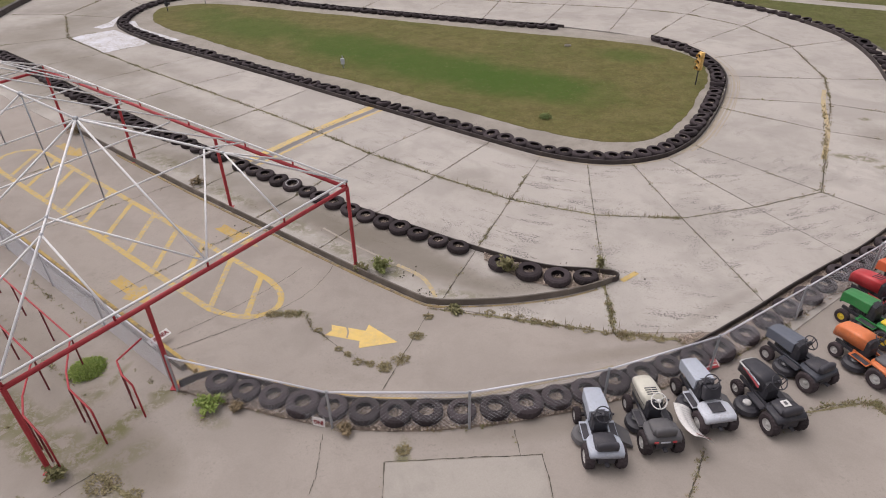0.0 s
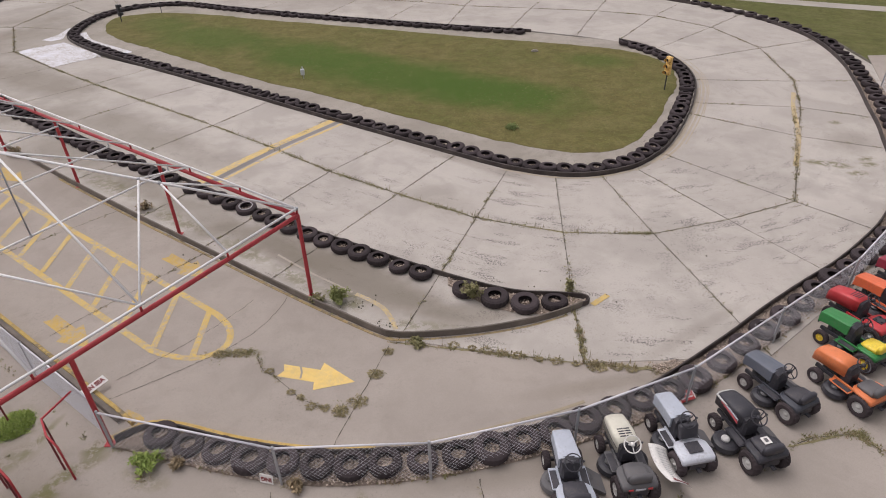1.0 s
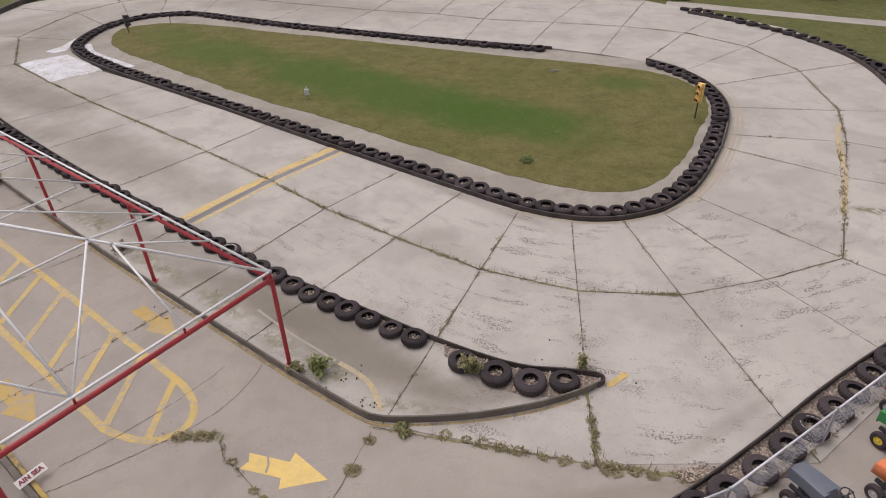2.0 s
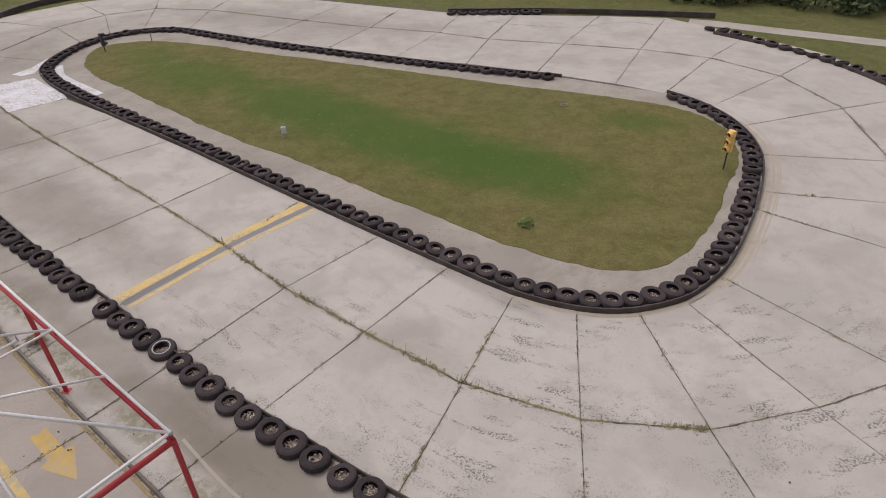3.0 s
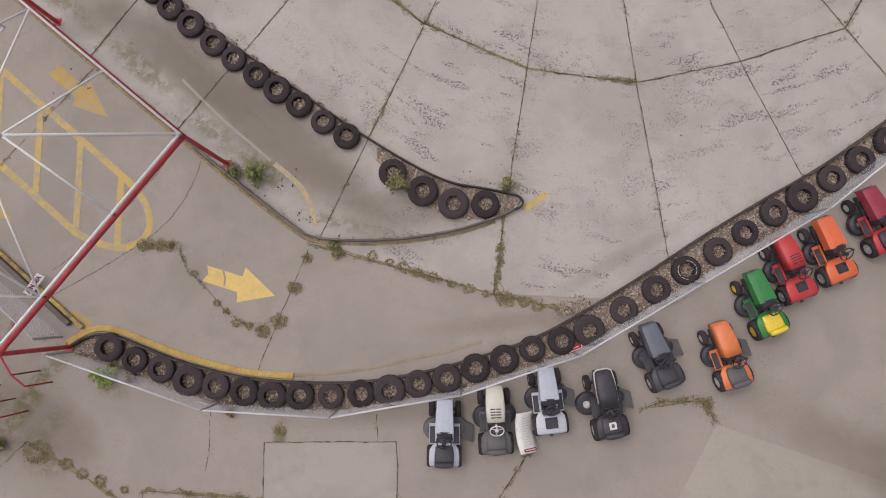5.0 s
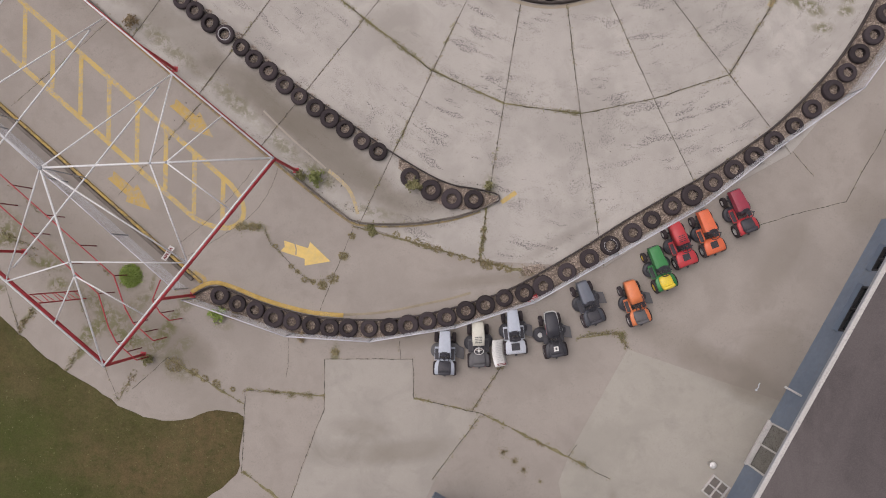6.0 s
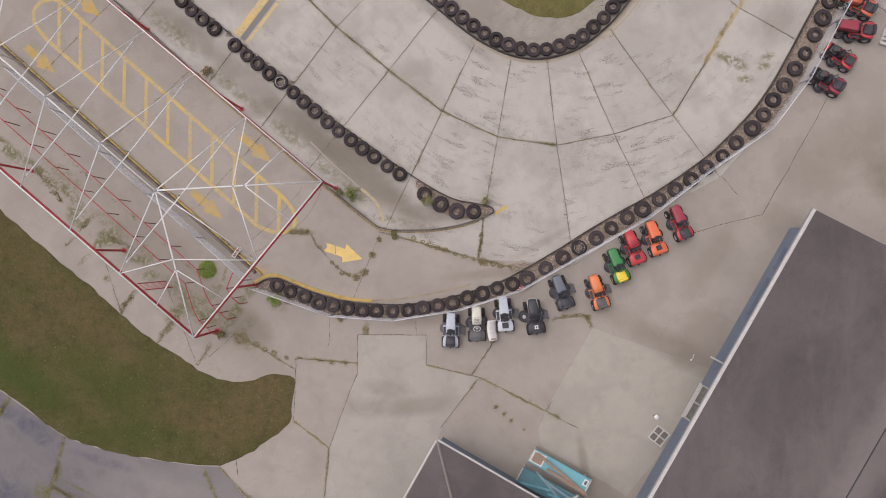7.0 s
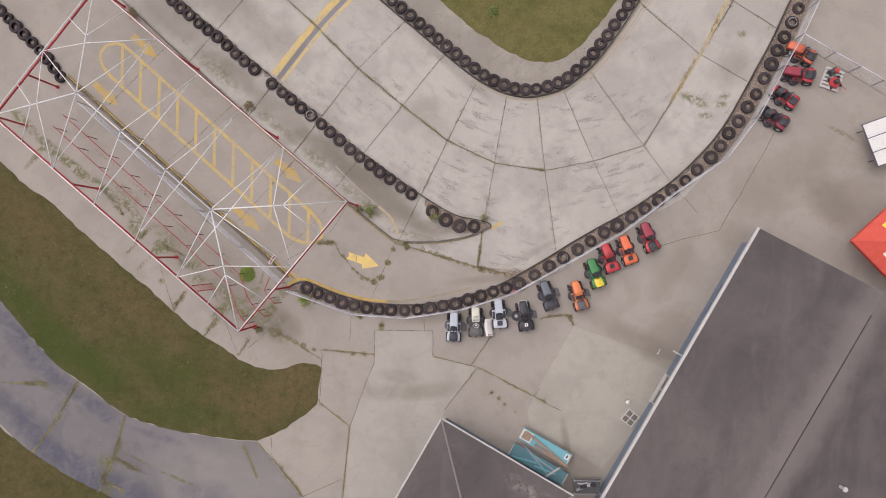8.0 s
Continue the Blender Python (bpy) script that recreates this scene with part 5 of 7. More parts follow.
def hip_building():
    corner = Vector((3.2, 4.36, 0))
    house = thing("hip_building", "small low building with grey-brown hipped shingle roof", "building", at=Matrix.Translation(corner))
    W, L, eave, rise, over = 7.6, 12.0, 2.28, 1.1, 0.35

    def at(s, t, z):
        return -D1 * s + D2 * t + Vector((0, 0, z))

    for s0, s1, t0, t1 in ((over, over + 0.15, over, W - over), (over + 0.15, L - over, over, over + 0.15), (over + 0.15, L - over, W - over - 0.15, W - over), (L - over - 0.15, L - over, over + 0.15, W - over - 0.15)):
        bm = bmesh.new()
        lo = [bm.verts.new(at(s, t, -0.05)) for s, t in ((s0, t0), (s1, t0), (s1, t1), (s0, t1))]
        hi = [bm.verts.new(at(s, t, eave - 0.06)) for s, t in ((s0, t0), (s1, t0), (s1, t1), (s0, t1))]
        for k in range(4):
            bm.faces.new((lo[k], lo[(k + 1) % 4], hi[(k + 1) % 4], hi[k]))
        bm.faces.new(lo[::-1]), bm.faces.new(hi)
        part("wall", bm, M_WALL, house, "blue-grey wall")
    c = [at(0, 0, eave), at(0, W, eave), at(L, W, eave), at(L, 0, eave)]
    r = [at(W / 2, W / 2, eave + rise), at(L - W / 2, W / 2, eave + rise)]
    bm = bmesh.new()
    v = [bm.verts.new(q) for q in c + r]
    for f in ((0, 1, 4), (1, 2, 5, 4), (2, 3, 5), (3, 0, 4, 5), (3, 2, 1, 0)):
        bm.faces.new([v[k] for k in f])
    part("roof", bm, M_ROOF, house, "grey-brown weathered hipped roof")
    for a, b in ((c[0], r[0]), (c[1], r[0]), (r[0], r[1])):
        bm = bmesh.new()
        tube(bm, a + Vector((0, 0, 0.0)), b + Vector((0, 0, 0.0)), 0.06, 6)
        part("hip_cap", bm, M_ROOF_LIGHT, house, "paler hip cap")
    for a, b in ((c[0], c[1]), (c[3], c[0])):
        bm = bmesh.new()
        d = (b - a).normalized()
        o = Vector((d.y, -d.x, 0)) * -0.05
        tube(bm, a + o - Vector((0, 0, 0.03)), b + o - Vector((0, 0, 0.03)), 0.045, 6)
        part("gutter", bm, M_TRIM, house, "pale gutter")


M_ROOF_LIGHT = plain("hip_cap_shingle", (0.21, 0.185, 0.175), 0.15, 3, 0.95, coords="position")
hip_building()


# ---- lawn tractors ----
def paint(name, base, rough=0.38, dirt=0.35, shine=0.5):
    mat = plain(name, base, 0.10, 3.0, rough, dirt=dirt, grime=(0.16, 0.14, 0.12), bump=0.03)
    for node in mat.node_tree.nodes:
        if node.bl_idname == "ShaderNodeBsdfPrincipled":
            node.inputs["Specular IOR Level"].default_value = shine
    return mat


P_SILVER, P_WHITE, P_CREAM = paint("silver_paint", (0.42, 0.45, 0.52)), paint("white_fender_paint", (0.54, 0.56, 0.62)), paint("cream_paint", (0.60, 0.575, 0.495))
P_BLACK, P_SLATE, P_GREY = paint("black_paint", (0.042, 0.041, 0.050), 0.42, 0.3, 0.35), paint("slate_paint", (0.112, 0.124, 0.156)), paint("grey_plastic", (0.118, 0.114, 0.120), 0.6, 0.3, 0.3)
P_DARKSLATE = paint("dark_slate_paint", (0.062, 0.066, 0.082), 0.45, 0.25, 0.35)
P_ORANGE, P_GREEN, P_YELLOW = paint("orange_paint", (0.68, 0.195, 0.072)), paint("green_paint", (0.03, 0.20, 0.055)), paint("yellow_seat", (0.75, 0.56, 0.05))
P_RED, P_DARKRED, P_SEAT = paint("bright_red_paint", (0.50, 0.042, 0.050)), paint("dark_red_paint", (0.29, 0.03, 0.055)), paint("black_vinyl", (0.056, 0.054, 0.064), 0.55, 0.3, 0.3)
P_TANGERINE = paint("red_orange_paint", (0.70, 0.145, 0.058))
P_VERMILION = paint("vermilion_paint", (0.58, 0.13, 0.07))
P_RIM, P_LAMP = paint("pale_wheel_rim", (0.52, 0.51, 0.50), 0.45), paint("headlamp_plastic", (0.70, 0.68, 0.62), 0.2)
P_SIGN_PALE = paint("label_white", (0.70, 0.68, 0.66), 0.5)
M_ENGINE = plain("engine_metal", (0.10, 0.10, 0.105), 0.3, 12, 0.5, 0.6, dirt=0.5)


def wheel(parent, x, y, r, w, rim_mat, rng_seed):
    """A lugged mower tyre on a dished rim; the axle runs along x."""
    m = pose(x, y, r, 0, 90, 0)
    bm = bmesh.new()
    prof = [(r * 0.52, -w * 0.42), (r * 0.62, -w * 0.5), (r * 0.86, -w * 0.5), (r * 0.97, -w * 0.36), (r, -w * 0.12), (r, w * 0.12), (r * 0.97, w * 0.36), (r * 0.86, w * 0.5), (r * 0.62, w * 0.5), (r * 0.52, w * 0.42)]
    rings = lathe(bm, prof, 36, None, False)
    for n, ring in enumerate(rings):
        if 2 <= n <= 7:
            for q, v in enumerate(ring):
                if (q + (n > 4)) % 2:
                    v.co *= Vector((1.045, 1.045, 1))
    bmesh.ops.transform(bm, matrix=m, verts=bm.verts[:])
    tyre_part = part("wheel", bm, M_TYRE, parent, "black lugged tyre")
    bm = bmesh.new()
    side = 1 if x > 0 else -1
    lathe(bm, [(r * 0.53, -w * 0.42), (r * 0.53, w * 0.42), (r * 0.46, w * 0.40 * side), (r * 0.40, w * 0.22 * side), (r * 0.16, w * 0.26 * side), (r * 0.12, w * 0.44 * side), (0.001, w * 0.44 * side)], 20, m, False)
    part("rim", bm, rim_mat, tyre_part, "dished wheel rim", True)


def loft(bm, sections):
    """Skins a row of closed outlines that have the same count of points."""
    rings = [[bm.verts.new(p) for p in s] for s in sections]
    n = len(rings[0])
    for one, two in zip(rings, rings[1:]):
        for k in range(n):
            bm.faces.new((one[k], one[(k + 1) % n], two[(k + 1) % n], two[k]))
    bm.faces.new(rings[0][::-1]), bm.faces.new(rings[-1])


def hood_section(y, w, z0, z1, crown=0.05, r=0.06):
    """An upright outline across a hood, with rounded shoulders."""
    h = w / 2
    return [(-h, y, z0), (-h, y, z1 - r - crown), (-h + r * 0.3, y, z1 - crown - r * 0.3), (-h + r, y, z1 - crown), (-h * 0.4, y, z1), (h * 0.4, y, z1),
            (h - r, y, z1 - crown), (h - r * 0.3, y, z1 - crown - r * 0.3), (h, y, z1 - r - crown), (h, y, z0)]


def mower(rear, front, label, hood, fender, seat, rim=None, boxy=True, nose=None, vents=False, chute=True, size=1.0, seat_back=True, stripe_mat=None, bare=False, lamp_bar=False, wheel_mat=None, pulleys=False, folded=False, badge=False, line=None):
    size *= 0.96
    d = (Vector((*front, 0)) - Vector((*rear, 0))).normalized()
    turn = math.degrees(math.atan2(-d.x, d.y))
    c = Vector((*rear, 0)) + d * 0.80 * size
    top = thing("lawn_tractor", label, "lawn tractor", "lawn tractors by the fence", at=pose(c.x, c.y, -0.016, 0, 0, turn))
    k = size
    rim = rim or P_RIM

    def add(name, bm, mat, parent=None, text="", smooth=False):
        return part(name, bm, mat, parent or top, text, smooth)

    for x in (-0.325, 0.325):
        wheel(top, x * k, -0.53 * k, 0.25 * k, 0.20 * k, rim, 1)
        wheel(top, x * k, 0.60 * k, 0.185 * k, 0.14 * k, rim, 2)
    # frame rails and axles
    bm = bmesh.new()
    for x in (-0.16, 0.16):
        box(bm, (0.05, 1.45 * k, 0.09), pose(x * k, 0.05 * k, 0.33 * k), 0.008)
    box(bm, (0.58 * k, 0.07, 0.07), pose(0, 0.60 * k, 0.22 * k), 0.01)
    box(bm, (0.52 * k, 0.16, 0.16), pose(0, -0.53 * k, 0.27 * k), 0.02)
    add("chassis", bm, P_BLACK, None, "black steel frame")
    # cutting deck
    bm = bmesh.new()
    lathe(bm, [(0.001, 0.24 * k), (0.20 * k, 0.24 * k), (0.27 * k, 0.20 * k), (0.29 * k, 0.09 * k), (0.28 * k, 0.09 * k), (0.001, 0.2 * k)], 20, pose((-0.40 if pulleys else -0.25) * k, 0.10 * k, 0), False)
    lathe(bm, [(0.001, 0.24 * k), (0.20 * k, 0.24 * k), (0.27 * k, 0.20 * k), (0.29 * k, 0.09 * k), (0.28 * k, 0.09 * k), (0.001, 0.2 * k)], 20, pose(0.25 * k, 0.16 * k, 0), False)
    deck = add("mower_deck", bm, P_BLACK if fender is not P_SILVER else P_GREY, None, "dark steel cutting deck")
    for x in (-0.25, 0.25):
        bm = bmesh.new()
        lathe(bm, [(0.001, 0.31 * k), (0.05 * k, 0.31 * k), (0.09 * k, 0.28 * k), (0.09 * k, 0.24 * k), (0.001, 0.24 * k)], 14, pose((-0.44 if pulleys and x < 0 else x * 1.25) * k, (0.1 if x < 0 else 0.16) * k, 0), False)
        part("pulley", bm, P_RIM if pulleys else M_ENGINE, deck)
    if chute:
        bm = bmesh.new()
        loft(bm, [[(0.42 * k, y * k, z * k) for y, z in ((-0.12, 0.10), (-0.12, 0.22), (0.34, 0.24), (0.34, 0.10))], [(0.70 * k, y * k, z * k) for y, z in ((-0.22, 0.06), (-0.22, 0.12), (0.20, 0.13), (0.20, 0.06))]])
        part("discharge_chute", bm, P_GREY, deck, "dark plastic chute")
    # foot boards
    for x in (-0.28, 0.28):
        bm = bmesh.new()
        box(bm, (0.19 * k, 0.50 * k, 0.025), pose(x * k, 0.02 * k, 0.36 * k), 0.008)
        box(bm, (0.04 * k, 0.52 * k, 0.06), pose(x * 0.72 * k, 0.02 * k, 0.39 * k), 0.008)
        board = add("foot_board", bm, fender, None)
        bm = bmesh.new()
        box(bm, (0.13 * k, 0.40 * k, 0.012), pose(x * 1.05 * k, 0.0, 0.379 * k), 0.004)
        part("tread_pad", bm, P_SEAT, board, "black rubber pad")
    # hood or bare engine
    if bare:
        bm = bmesh.new()
        box(bm, (0.34 * k, 0.36 * k, 0.22 * k), pose(0, 0.45 * k, 0.50 * k), 0.03)
        lathe(bm, [(0.001, 0.78 * k), (0.12 * k, 0.78 * k), (0.15 * k, 0.74 * k), (0.15 * k, 0.62 * k), (0.001, 0.62 * k)], 18, pose(0, 0.45 * k, 0), False)
        box(bm, (0.12 * k, 0.2 * k, 0.14 * k), pose(0.2 * k, 0.42 * k, 0.55 * k), 0.02)
        add("engine", bm, M_ENGINE, None, "bare black engine block")
        bm = bmesh.new()
        box(bm, (0.40 * k, 0.12 * k, 0.30 * k), pose(0, 0.80 * k, 0.52 * k), 0.03)
        add("grille_guard", bm, hood, None, "red nose panel")
    else:
        bm = bmesh.new()
        if boxy:
            secs = [hood_section(0.12 * k, 0.45 * k, 0.56 * k, 0.85 * k, 0.012, 0.025), hood_section(0.55 * k, 0.415 * k, 0.54 * k, 0.81 * k, 0.012, 0.025), hood_section(0.86 * k, 0.38 * k, 0.47 * k, 0.765 * k, 0.012, 0.025), hood_section(0.89 * k, 0.36 * k, 0.46 * k, 0.74 * k, 0.012, 0.025)]
        else:
            secs = [hood_section(0.08 * k, 0.42 * k, 0.54 * k, 0.89 * k, 0.018, 0.045), hood_section(0.35 * k, 0.46 * k, 0.52 * k, 0.87 * k, 0.02, 0.05), hood_section(0.64 * k, 0.44 * k, 0.49 * k, 0.83 * k, 0.02, 0.05), hood_section(0.85 * k, 0.40 * k, 0.44 * k, 0.775 * k, 0.02, 0.05), hood_section(0.905 * k, 0.36 * k, 0.42 * k, 0.70 * k, 0.025, 0.045)]
        loft(bm, secs)
        h = add("hood", bm, hood, None, "painted steel hood", not boxy)
        bm = bmesh.new()
        box(bm, (0.26 * k, 0.44 * k, 0.20 * k), pose(0, 0.42 * k, 0.46 * k), 0.02)
        for q in range(5):
            box(bm, (0.34 * k, 0.025 * k, 0.12 * k), pose(0, (0.28 + 0.06 * q) * k, 0.47 * k), 0.004)
        tube(bm, (0.15 * k, 0.66 * k, 0.44 * k), (0.15 * k, 0.82 * k, 0.44 * k), 0.045 * k, 10)
        add("engine", bm, M_ENGINE, None, "dark finned engine under the hood")
        bm = bmesh.new()
        box(bm, (0.30 * k, 0.03, 0.22 * k), pose(0, (0.885 if boxy else 0.86) * k, 0.50 * k), 0.008)
        part("grille", bm, nose or P_BLACK, h, "front grille")
        if nose is P_SILVER:
            bm = bmesh.new()
            bent_tube(bm, [(x * k, y * k, z * k) for x, y, z in ((-0.232, 0.52, 0.74), (-0.225, 0.72, 0.72), (-0.20, 0.88, 0.69), (-0.12, 0.925, 0.68), (0.12, 0.925, 0.68), (0.20, 0.88, 0.69), (0.225, 0.72, 0.72), (0.232, 0.52, 0.74))], 0.022 * k, 8)
            part("bumper", bm, P_RIM, h, "silver bumper round the nose", True)
        for x in (-0.10, 0.10):
            bm = bmesh.new()
            box(bm, (0.10 * k, 0.05, 0.06 * k), pose(x * k, (0.885 if boxy else 0.85) * k, (0.64 if boxy else 0.60) * k, -20), 0.012)
            part("headlight", bm, P_GREY if boxy else P_LAMP, h, "headlight lens")
        if vents:
            for row in range(4):
                for x in (-0.075, 0.075):
                    bm = bmesh.new()
                    box(bm, (0.12 * k, 0.026 * k, 0.012), pose(x * 0.9 * k, (0.19 + 0.065 * row) * k, (0.8845, 0.8792, 0.874, 0.867)[row] * k, -4), 0.003)
                    part("vent", bm, P_BLACK, h)
        if line:
            for x in (-1, 1):
                bm = bmesh.new()
                loft(bm, [[(x * (w / 2 + a) * k, y * k, z * k) for a, z in ((-0.004, z0), (0.005, z0), (0.005, z0 + 0.022), (-0.004, z0 + 0.022))] for y, z0, w in ((0.09, 0.66, 0.42), (0.35, 0.65, 0.46), (0.64, 0.62, 0.44), (0.84, 0.58, 0.402))])
                part("side_line", bm, line, h, "dark line along the hood")
        if stripe_mat:
            for x in (-1, 1):
                bm = bmesh.new()
                loft(bm, [[(x * (0.236 + a) * k, y * k, z * k) for a, z in ((0, z0), (0.006, z0), (0.006, z0 + t), (0, z0 + t))] for y, z0, t in ((0.14, 0.60, 0.06), (0.40, 0.65, 0.05), (0.70, 0.68, 0.02))])
                part("stripe", bm, stripe_mat, h)
                bm = bmesh.new()
                loft(bm, [[(x * (0.236 + a) * k, y * k, z * k) for a, z in ((0, z0), (0.006, z0), (0.006, z0 + t), (0, z0 + t))] for y, z0, t in ((0.14, 0.685, 0.045), (0.40, 0.715, 0.04), (0.70, 0.715, 0.02))])
                part("stripe", bm, P_WHITE, h)
    # dash, column and steering wheel
    bm = bmesh.new()
    loft(bm, [hood_section(0.15 * k, 0.38 * k, 0.38 * k, 0.86 * k, 0.02, 0.04), hood_section(0.02 * k, 0.34 * k, 0.38 * k, 0.82 * k, 0.02, 0.04), hood_section(-0.04 * k, 0.26 * k, 0.40 * k, 0.66 * k, 0.02, 0.04)])
    dash = add("dashboard", bm, P_BLACK, None, "black plastic dashboard")
    for x in (-0.15, 0.17):
        bm = bmesh.new()
        tube(bm, (x * k, 0.05 * k, 0.6 * k), (x * 1.25 * k, -0.06 * k, 0.95 * k), 0.011, 6)
        bmesh.ops.create_icosphere(bm, subdivisions=1, radius=0.026, matrix=Matrix.Translation((x * 1.25 * k, -0.06 * k, 0.95 * k)))
        part("lever", bm, P_BLACK, dash)
    tilt = pose(0, -0.10 * k, 0.98 * k, 38)
    bm = bmesh.new()
    ring = [tilt @ Vector((0.165 * k * math.cos(a), 0.165 * k * math.sin(a), 0)) for a in np.linspace(0, math.tau, 25)]
    bent_tube(bm, ring, 0.014 * k, 6)
    for a in (0.5, 2.6, 4.71):
        tube(bm, tilt @ Vector((0, 0, -0.02)), tilt @ Vector((0.16 * k * math.cos(a), 0.16 * k * math.sin(a), 0)), 0.011, 6)
    tube(bm, tilt @ Vector((0, 0, 0.012)), tilt @ Vector((0, 0, -0.04)), 0.045 * k, 12)
    tube(bm, tilt @ Vector((0, 0, -0.03)), tilt @ Vector((0, 0, -0.30)), 0.02, 8)
    add("steering_wheel", bm, wheel_mat or P_BLACK, None, "steering wheel on its column", True)
    # fenders, seat pan and hitch plate
    bm = bmesh.new()
    rows = ((-0.16, 0.34, 0.44, 0.48), (-0.22, 0.56, 0.46, 0.52), (-0.32, 0.70, 0.485, 0.55), (-0.52, 0.735, 0.49, 0.56), (-0.68, 0.72, 0.42, 0.55), (-0.73, 0.68, 0.40, 0.50))
    loft(bm, [hood_section(y * k, w * k, z0 * k, z1 * k, 0.012, 0.025) for y, w, z0, z1 in rows])
    body = add("fender", bm, fender, None, "painted rear fender deck", True)
    bm = bmesh.new()
    box(bm, (0.36 * k, 0.05, 0.20 * k), pose(0, -0.70 * k, 0.34 * k), 0.015)
    box(bm, (0.08 * k, 0.14 * k, 0.03), pose(0, -0.76 * k, 0.27 * k), 0.006)
    part("rear_plate", bm, P_BLACK, body, "black rear plate with hitch")
    if lamp_bar:
        for x in (-0.19, 0.19):
            bm = bmesh.new()
            box(bm, (0.09 * k, 0.02, 0.045 * k), pose(x * k, -0.738 * k, 0.455 * k), 0.006)
            part("rear_light", bm, P_RED, body, "red rear reflector")
        bm = bmesh.new()
        box(bm, (0.20 * k, 0.012, 0.04 * k), pose(0, -0.738 * k, 0.45 * k), 0.004)
        part("rear_badge", bm, P_WHITE, body, "pale badge plate")
    if seat and folded:
        bm = bmesh.new()
        box(bm, (0.40 * k, 0.34 * k, 0.12 * k), pose(0, -0.17 * k, 0.75 * k, 78), 0.04)
        box(bm, (0.24 * k, 0.06 * k, 0.10 * k), pose(0, -0.20 * k, 0.61 * k), 0.015)
        add("seat", bm, seat, None, "seat tipped forward on its hinge", True)
        bm = bmesh.new()
        box(bm, (0.30 * k, 0.26 * k, 0.02), pose(0, -0.46 * k, 0.59 * k), 0.006)
        part("battery_tray", bm, P_BLACK, body, "black battery tray")
    elif seat:
        bm = bmesh.new()
        loft(bm, [hood_section(y * k, w * k, 0.55 * k, z1 * k, 0.02, 0.035) for y, w, z1 in ((-0.22, 0.34, 0.60), (-0.25, 0.42, 0.635), (-0.42, 0.46, 0.645), (-0.60, 0.46, 0.66), (-0.64, 0.42, 0.65))])
        s = add("seat", bm, seat, None, "moulded seat cushion", True)
        if seat_back:
            bm = bmesh.new()
            loft(bm, [hood_section(y * k, w * k, 0.60 * k, z1 * k, 0.03, 0.05) for y, w, z1 in ((-0.585, 0.40, 0.74), (-0.61, 0.46, 0.785), (-0.68, 0.45, 0.79), (-0.71, 0.38, 0.75))])
            part("seat_back", bm, seat, s, "", True)
        if badge:
            bm = bmesh.new()
            box(bm, (0.17 * k, 0.17 * k, 0.008), pose(0, -0.42 * k, 0.672 * k), 0.002)
            tag = part("seat_label", bm, P_SIGN_PALE, s, "pale square warning label")
            bm = bmesh.new()
            box(bm, (0.07 * k, 0.09 * k, 0.006), pose(0, -0.42 * k, 0.679 * k), 0.002)
            part("bar", bm, P_GREY, tag)
    else:
        bm = bmesh.new()
        box(bm, (0.26 * k, 0.24 * k, 0.03), pose(0, -0.42 * k, 0.565 * k), 0.01)
        for y in (-0.5, -0.36):
            tube(bm, (-0.08 * k, y * k, 0.57 * k), (-0.08 * k, y * k, 0.62 * k), 0.02, 8)
            tube(bm, (0.08 * k, y * k, 0.57 * k), (0.08 * k, y * k, 0.62 * k), 0.02, 8)
        add("seat_bracket", bm, P_BLACK, None, "black bracket of a missing seat")
    return top


M_STRIPE = paint("red_white_stripe", (0.62, 0.10, 0.12))
mower((3.40, 8.07), (3.32, 9.46), "silver boxy lawn tractor with black seat on the apron", P_SILVER, P_SILVER, P_SEAT)
mower((4.60, 8.45), (4.43, 9.97), "cream-hooded lawn tractor with grey fenders and pale steering wheel", P_CREAM, P_GREY, P_GREY, boxy=False, vents=True, chute=False, lamp_bar=True, wheel_mat=P_SIGN_PALE, line=P_BLACK)
mower((5.86, 9.0), (5.60, 10.40), "silver lawn tractor with white fenders and seat tipped forward", P_SILVER, P_WHITE, P_SEAT, folded=True)
mower((7.28, 9.02), (6.86, 10.63), "black lawn tractor with red striped hood and silver nose", P_BLACK, P_BLACK, P_SEAT, boxy=False, nose=P_SILVER, stripe_mat=M_STRIPE, size=1.01, pulleys=True, badge=True)
mower((8.56, 10.28), (7.98, 11.5), "slate grey lawn tractor with dark seat beside the fence", P_SLATE, P_DARKSLATE, P_SEAT)
mower((10.14, 10.41), (9.48, 11.97), "orange lawn tractor with dark grey seat standing apart", P_ORANGE, P_ORANGE, P_GREY, boxy=False, size=0.99, nose=P_GREY)
mower((10.95, 11.68), (10.25, 13.12), "green lawn tractor with a yellow seat and yellow wheels", P_GREEN, P_GREEN, P_YELLOW, rim=P_YELLOW, chute=False)
mower((11.60, 12.55), (10.98, 13.84), "bright red lawn tractor with black hood vents, seat missing", P_RED, P_RED, None, boxy=False, vents=True, chute=False)
mower((12.52, 13.05), (11.88, 14.4), "red-orange lawn tractor with its seat missing beside the fence", P_TANGERINE, P_TANGERINE, None, chute=False)
mower((13.61, 13.85), (12.9, 15.2), "dark red lawn tractor with black seat at the row's end", P_DARKRED, P_RED, P_SEAT, chute=False)
mower((21.05, 24.62), (19.8, 25.15), "orange-red lawn tractor with black seat by the far fence", P_VERMILION, P_VERMILION, P_SEAT, boxy=False, chute=False)
mower((21.1, 23.72), (19.6, 23.86), "red lawn tractor with black seat and pale wheels", P_DARKRED, P_RED, P_SEAT, chute=False, size=1.04)
mower((20.35, 22.18), (19.05, 22.95), "red lawn tractor with its hood off and engine bare", P_RED, P_RED, P_SEAT, bare=True, seat_back=False, chute=False, size=0.95)
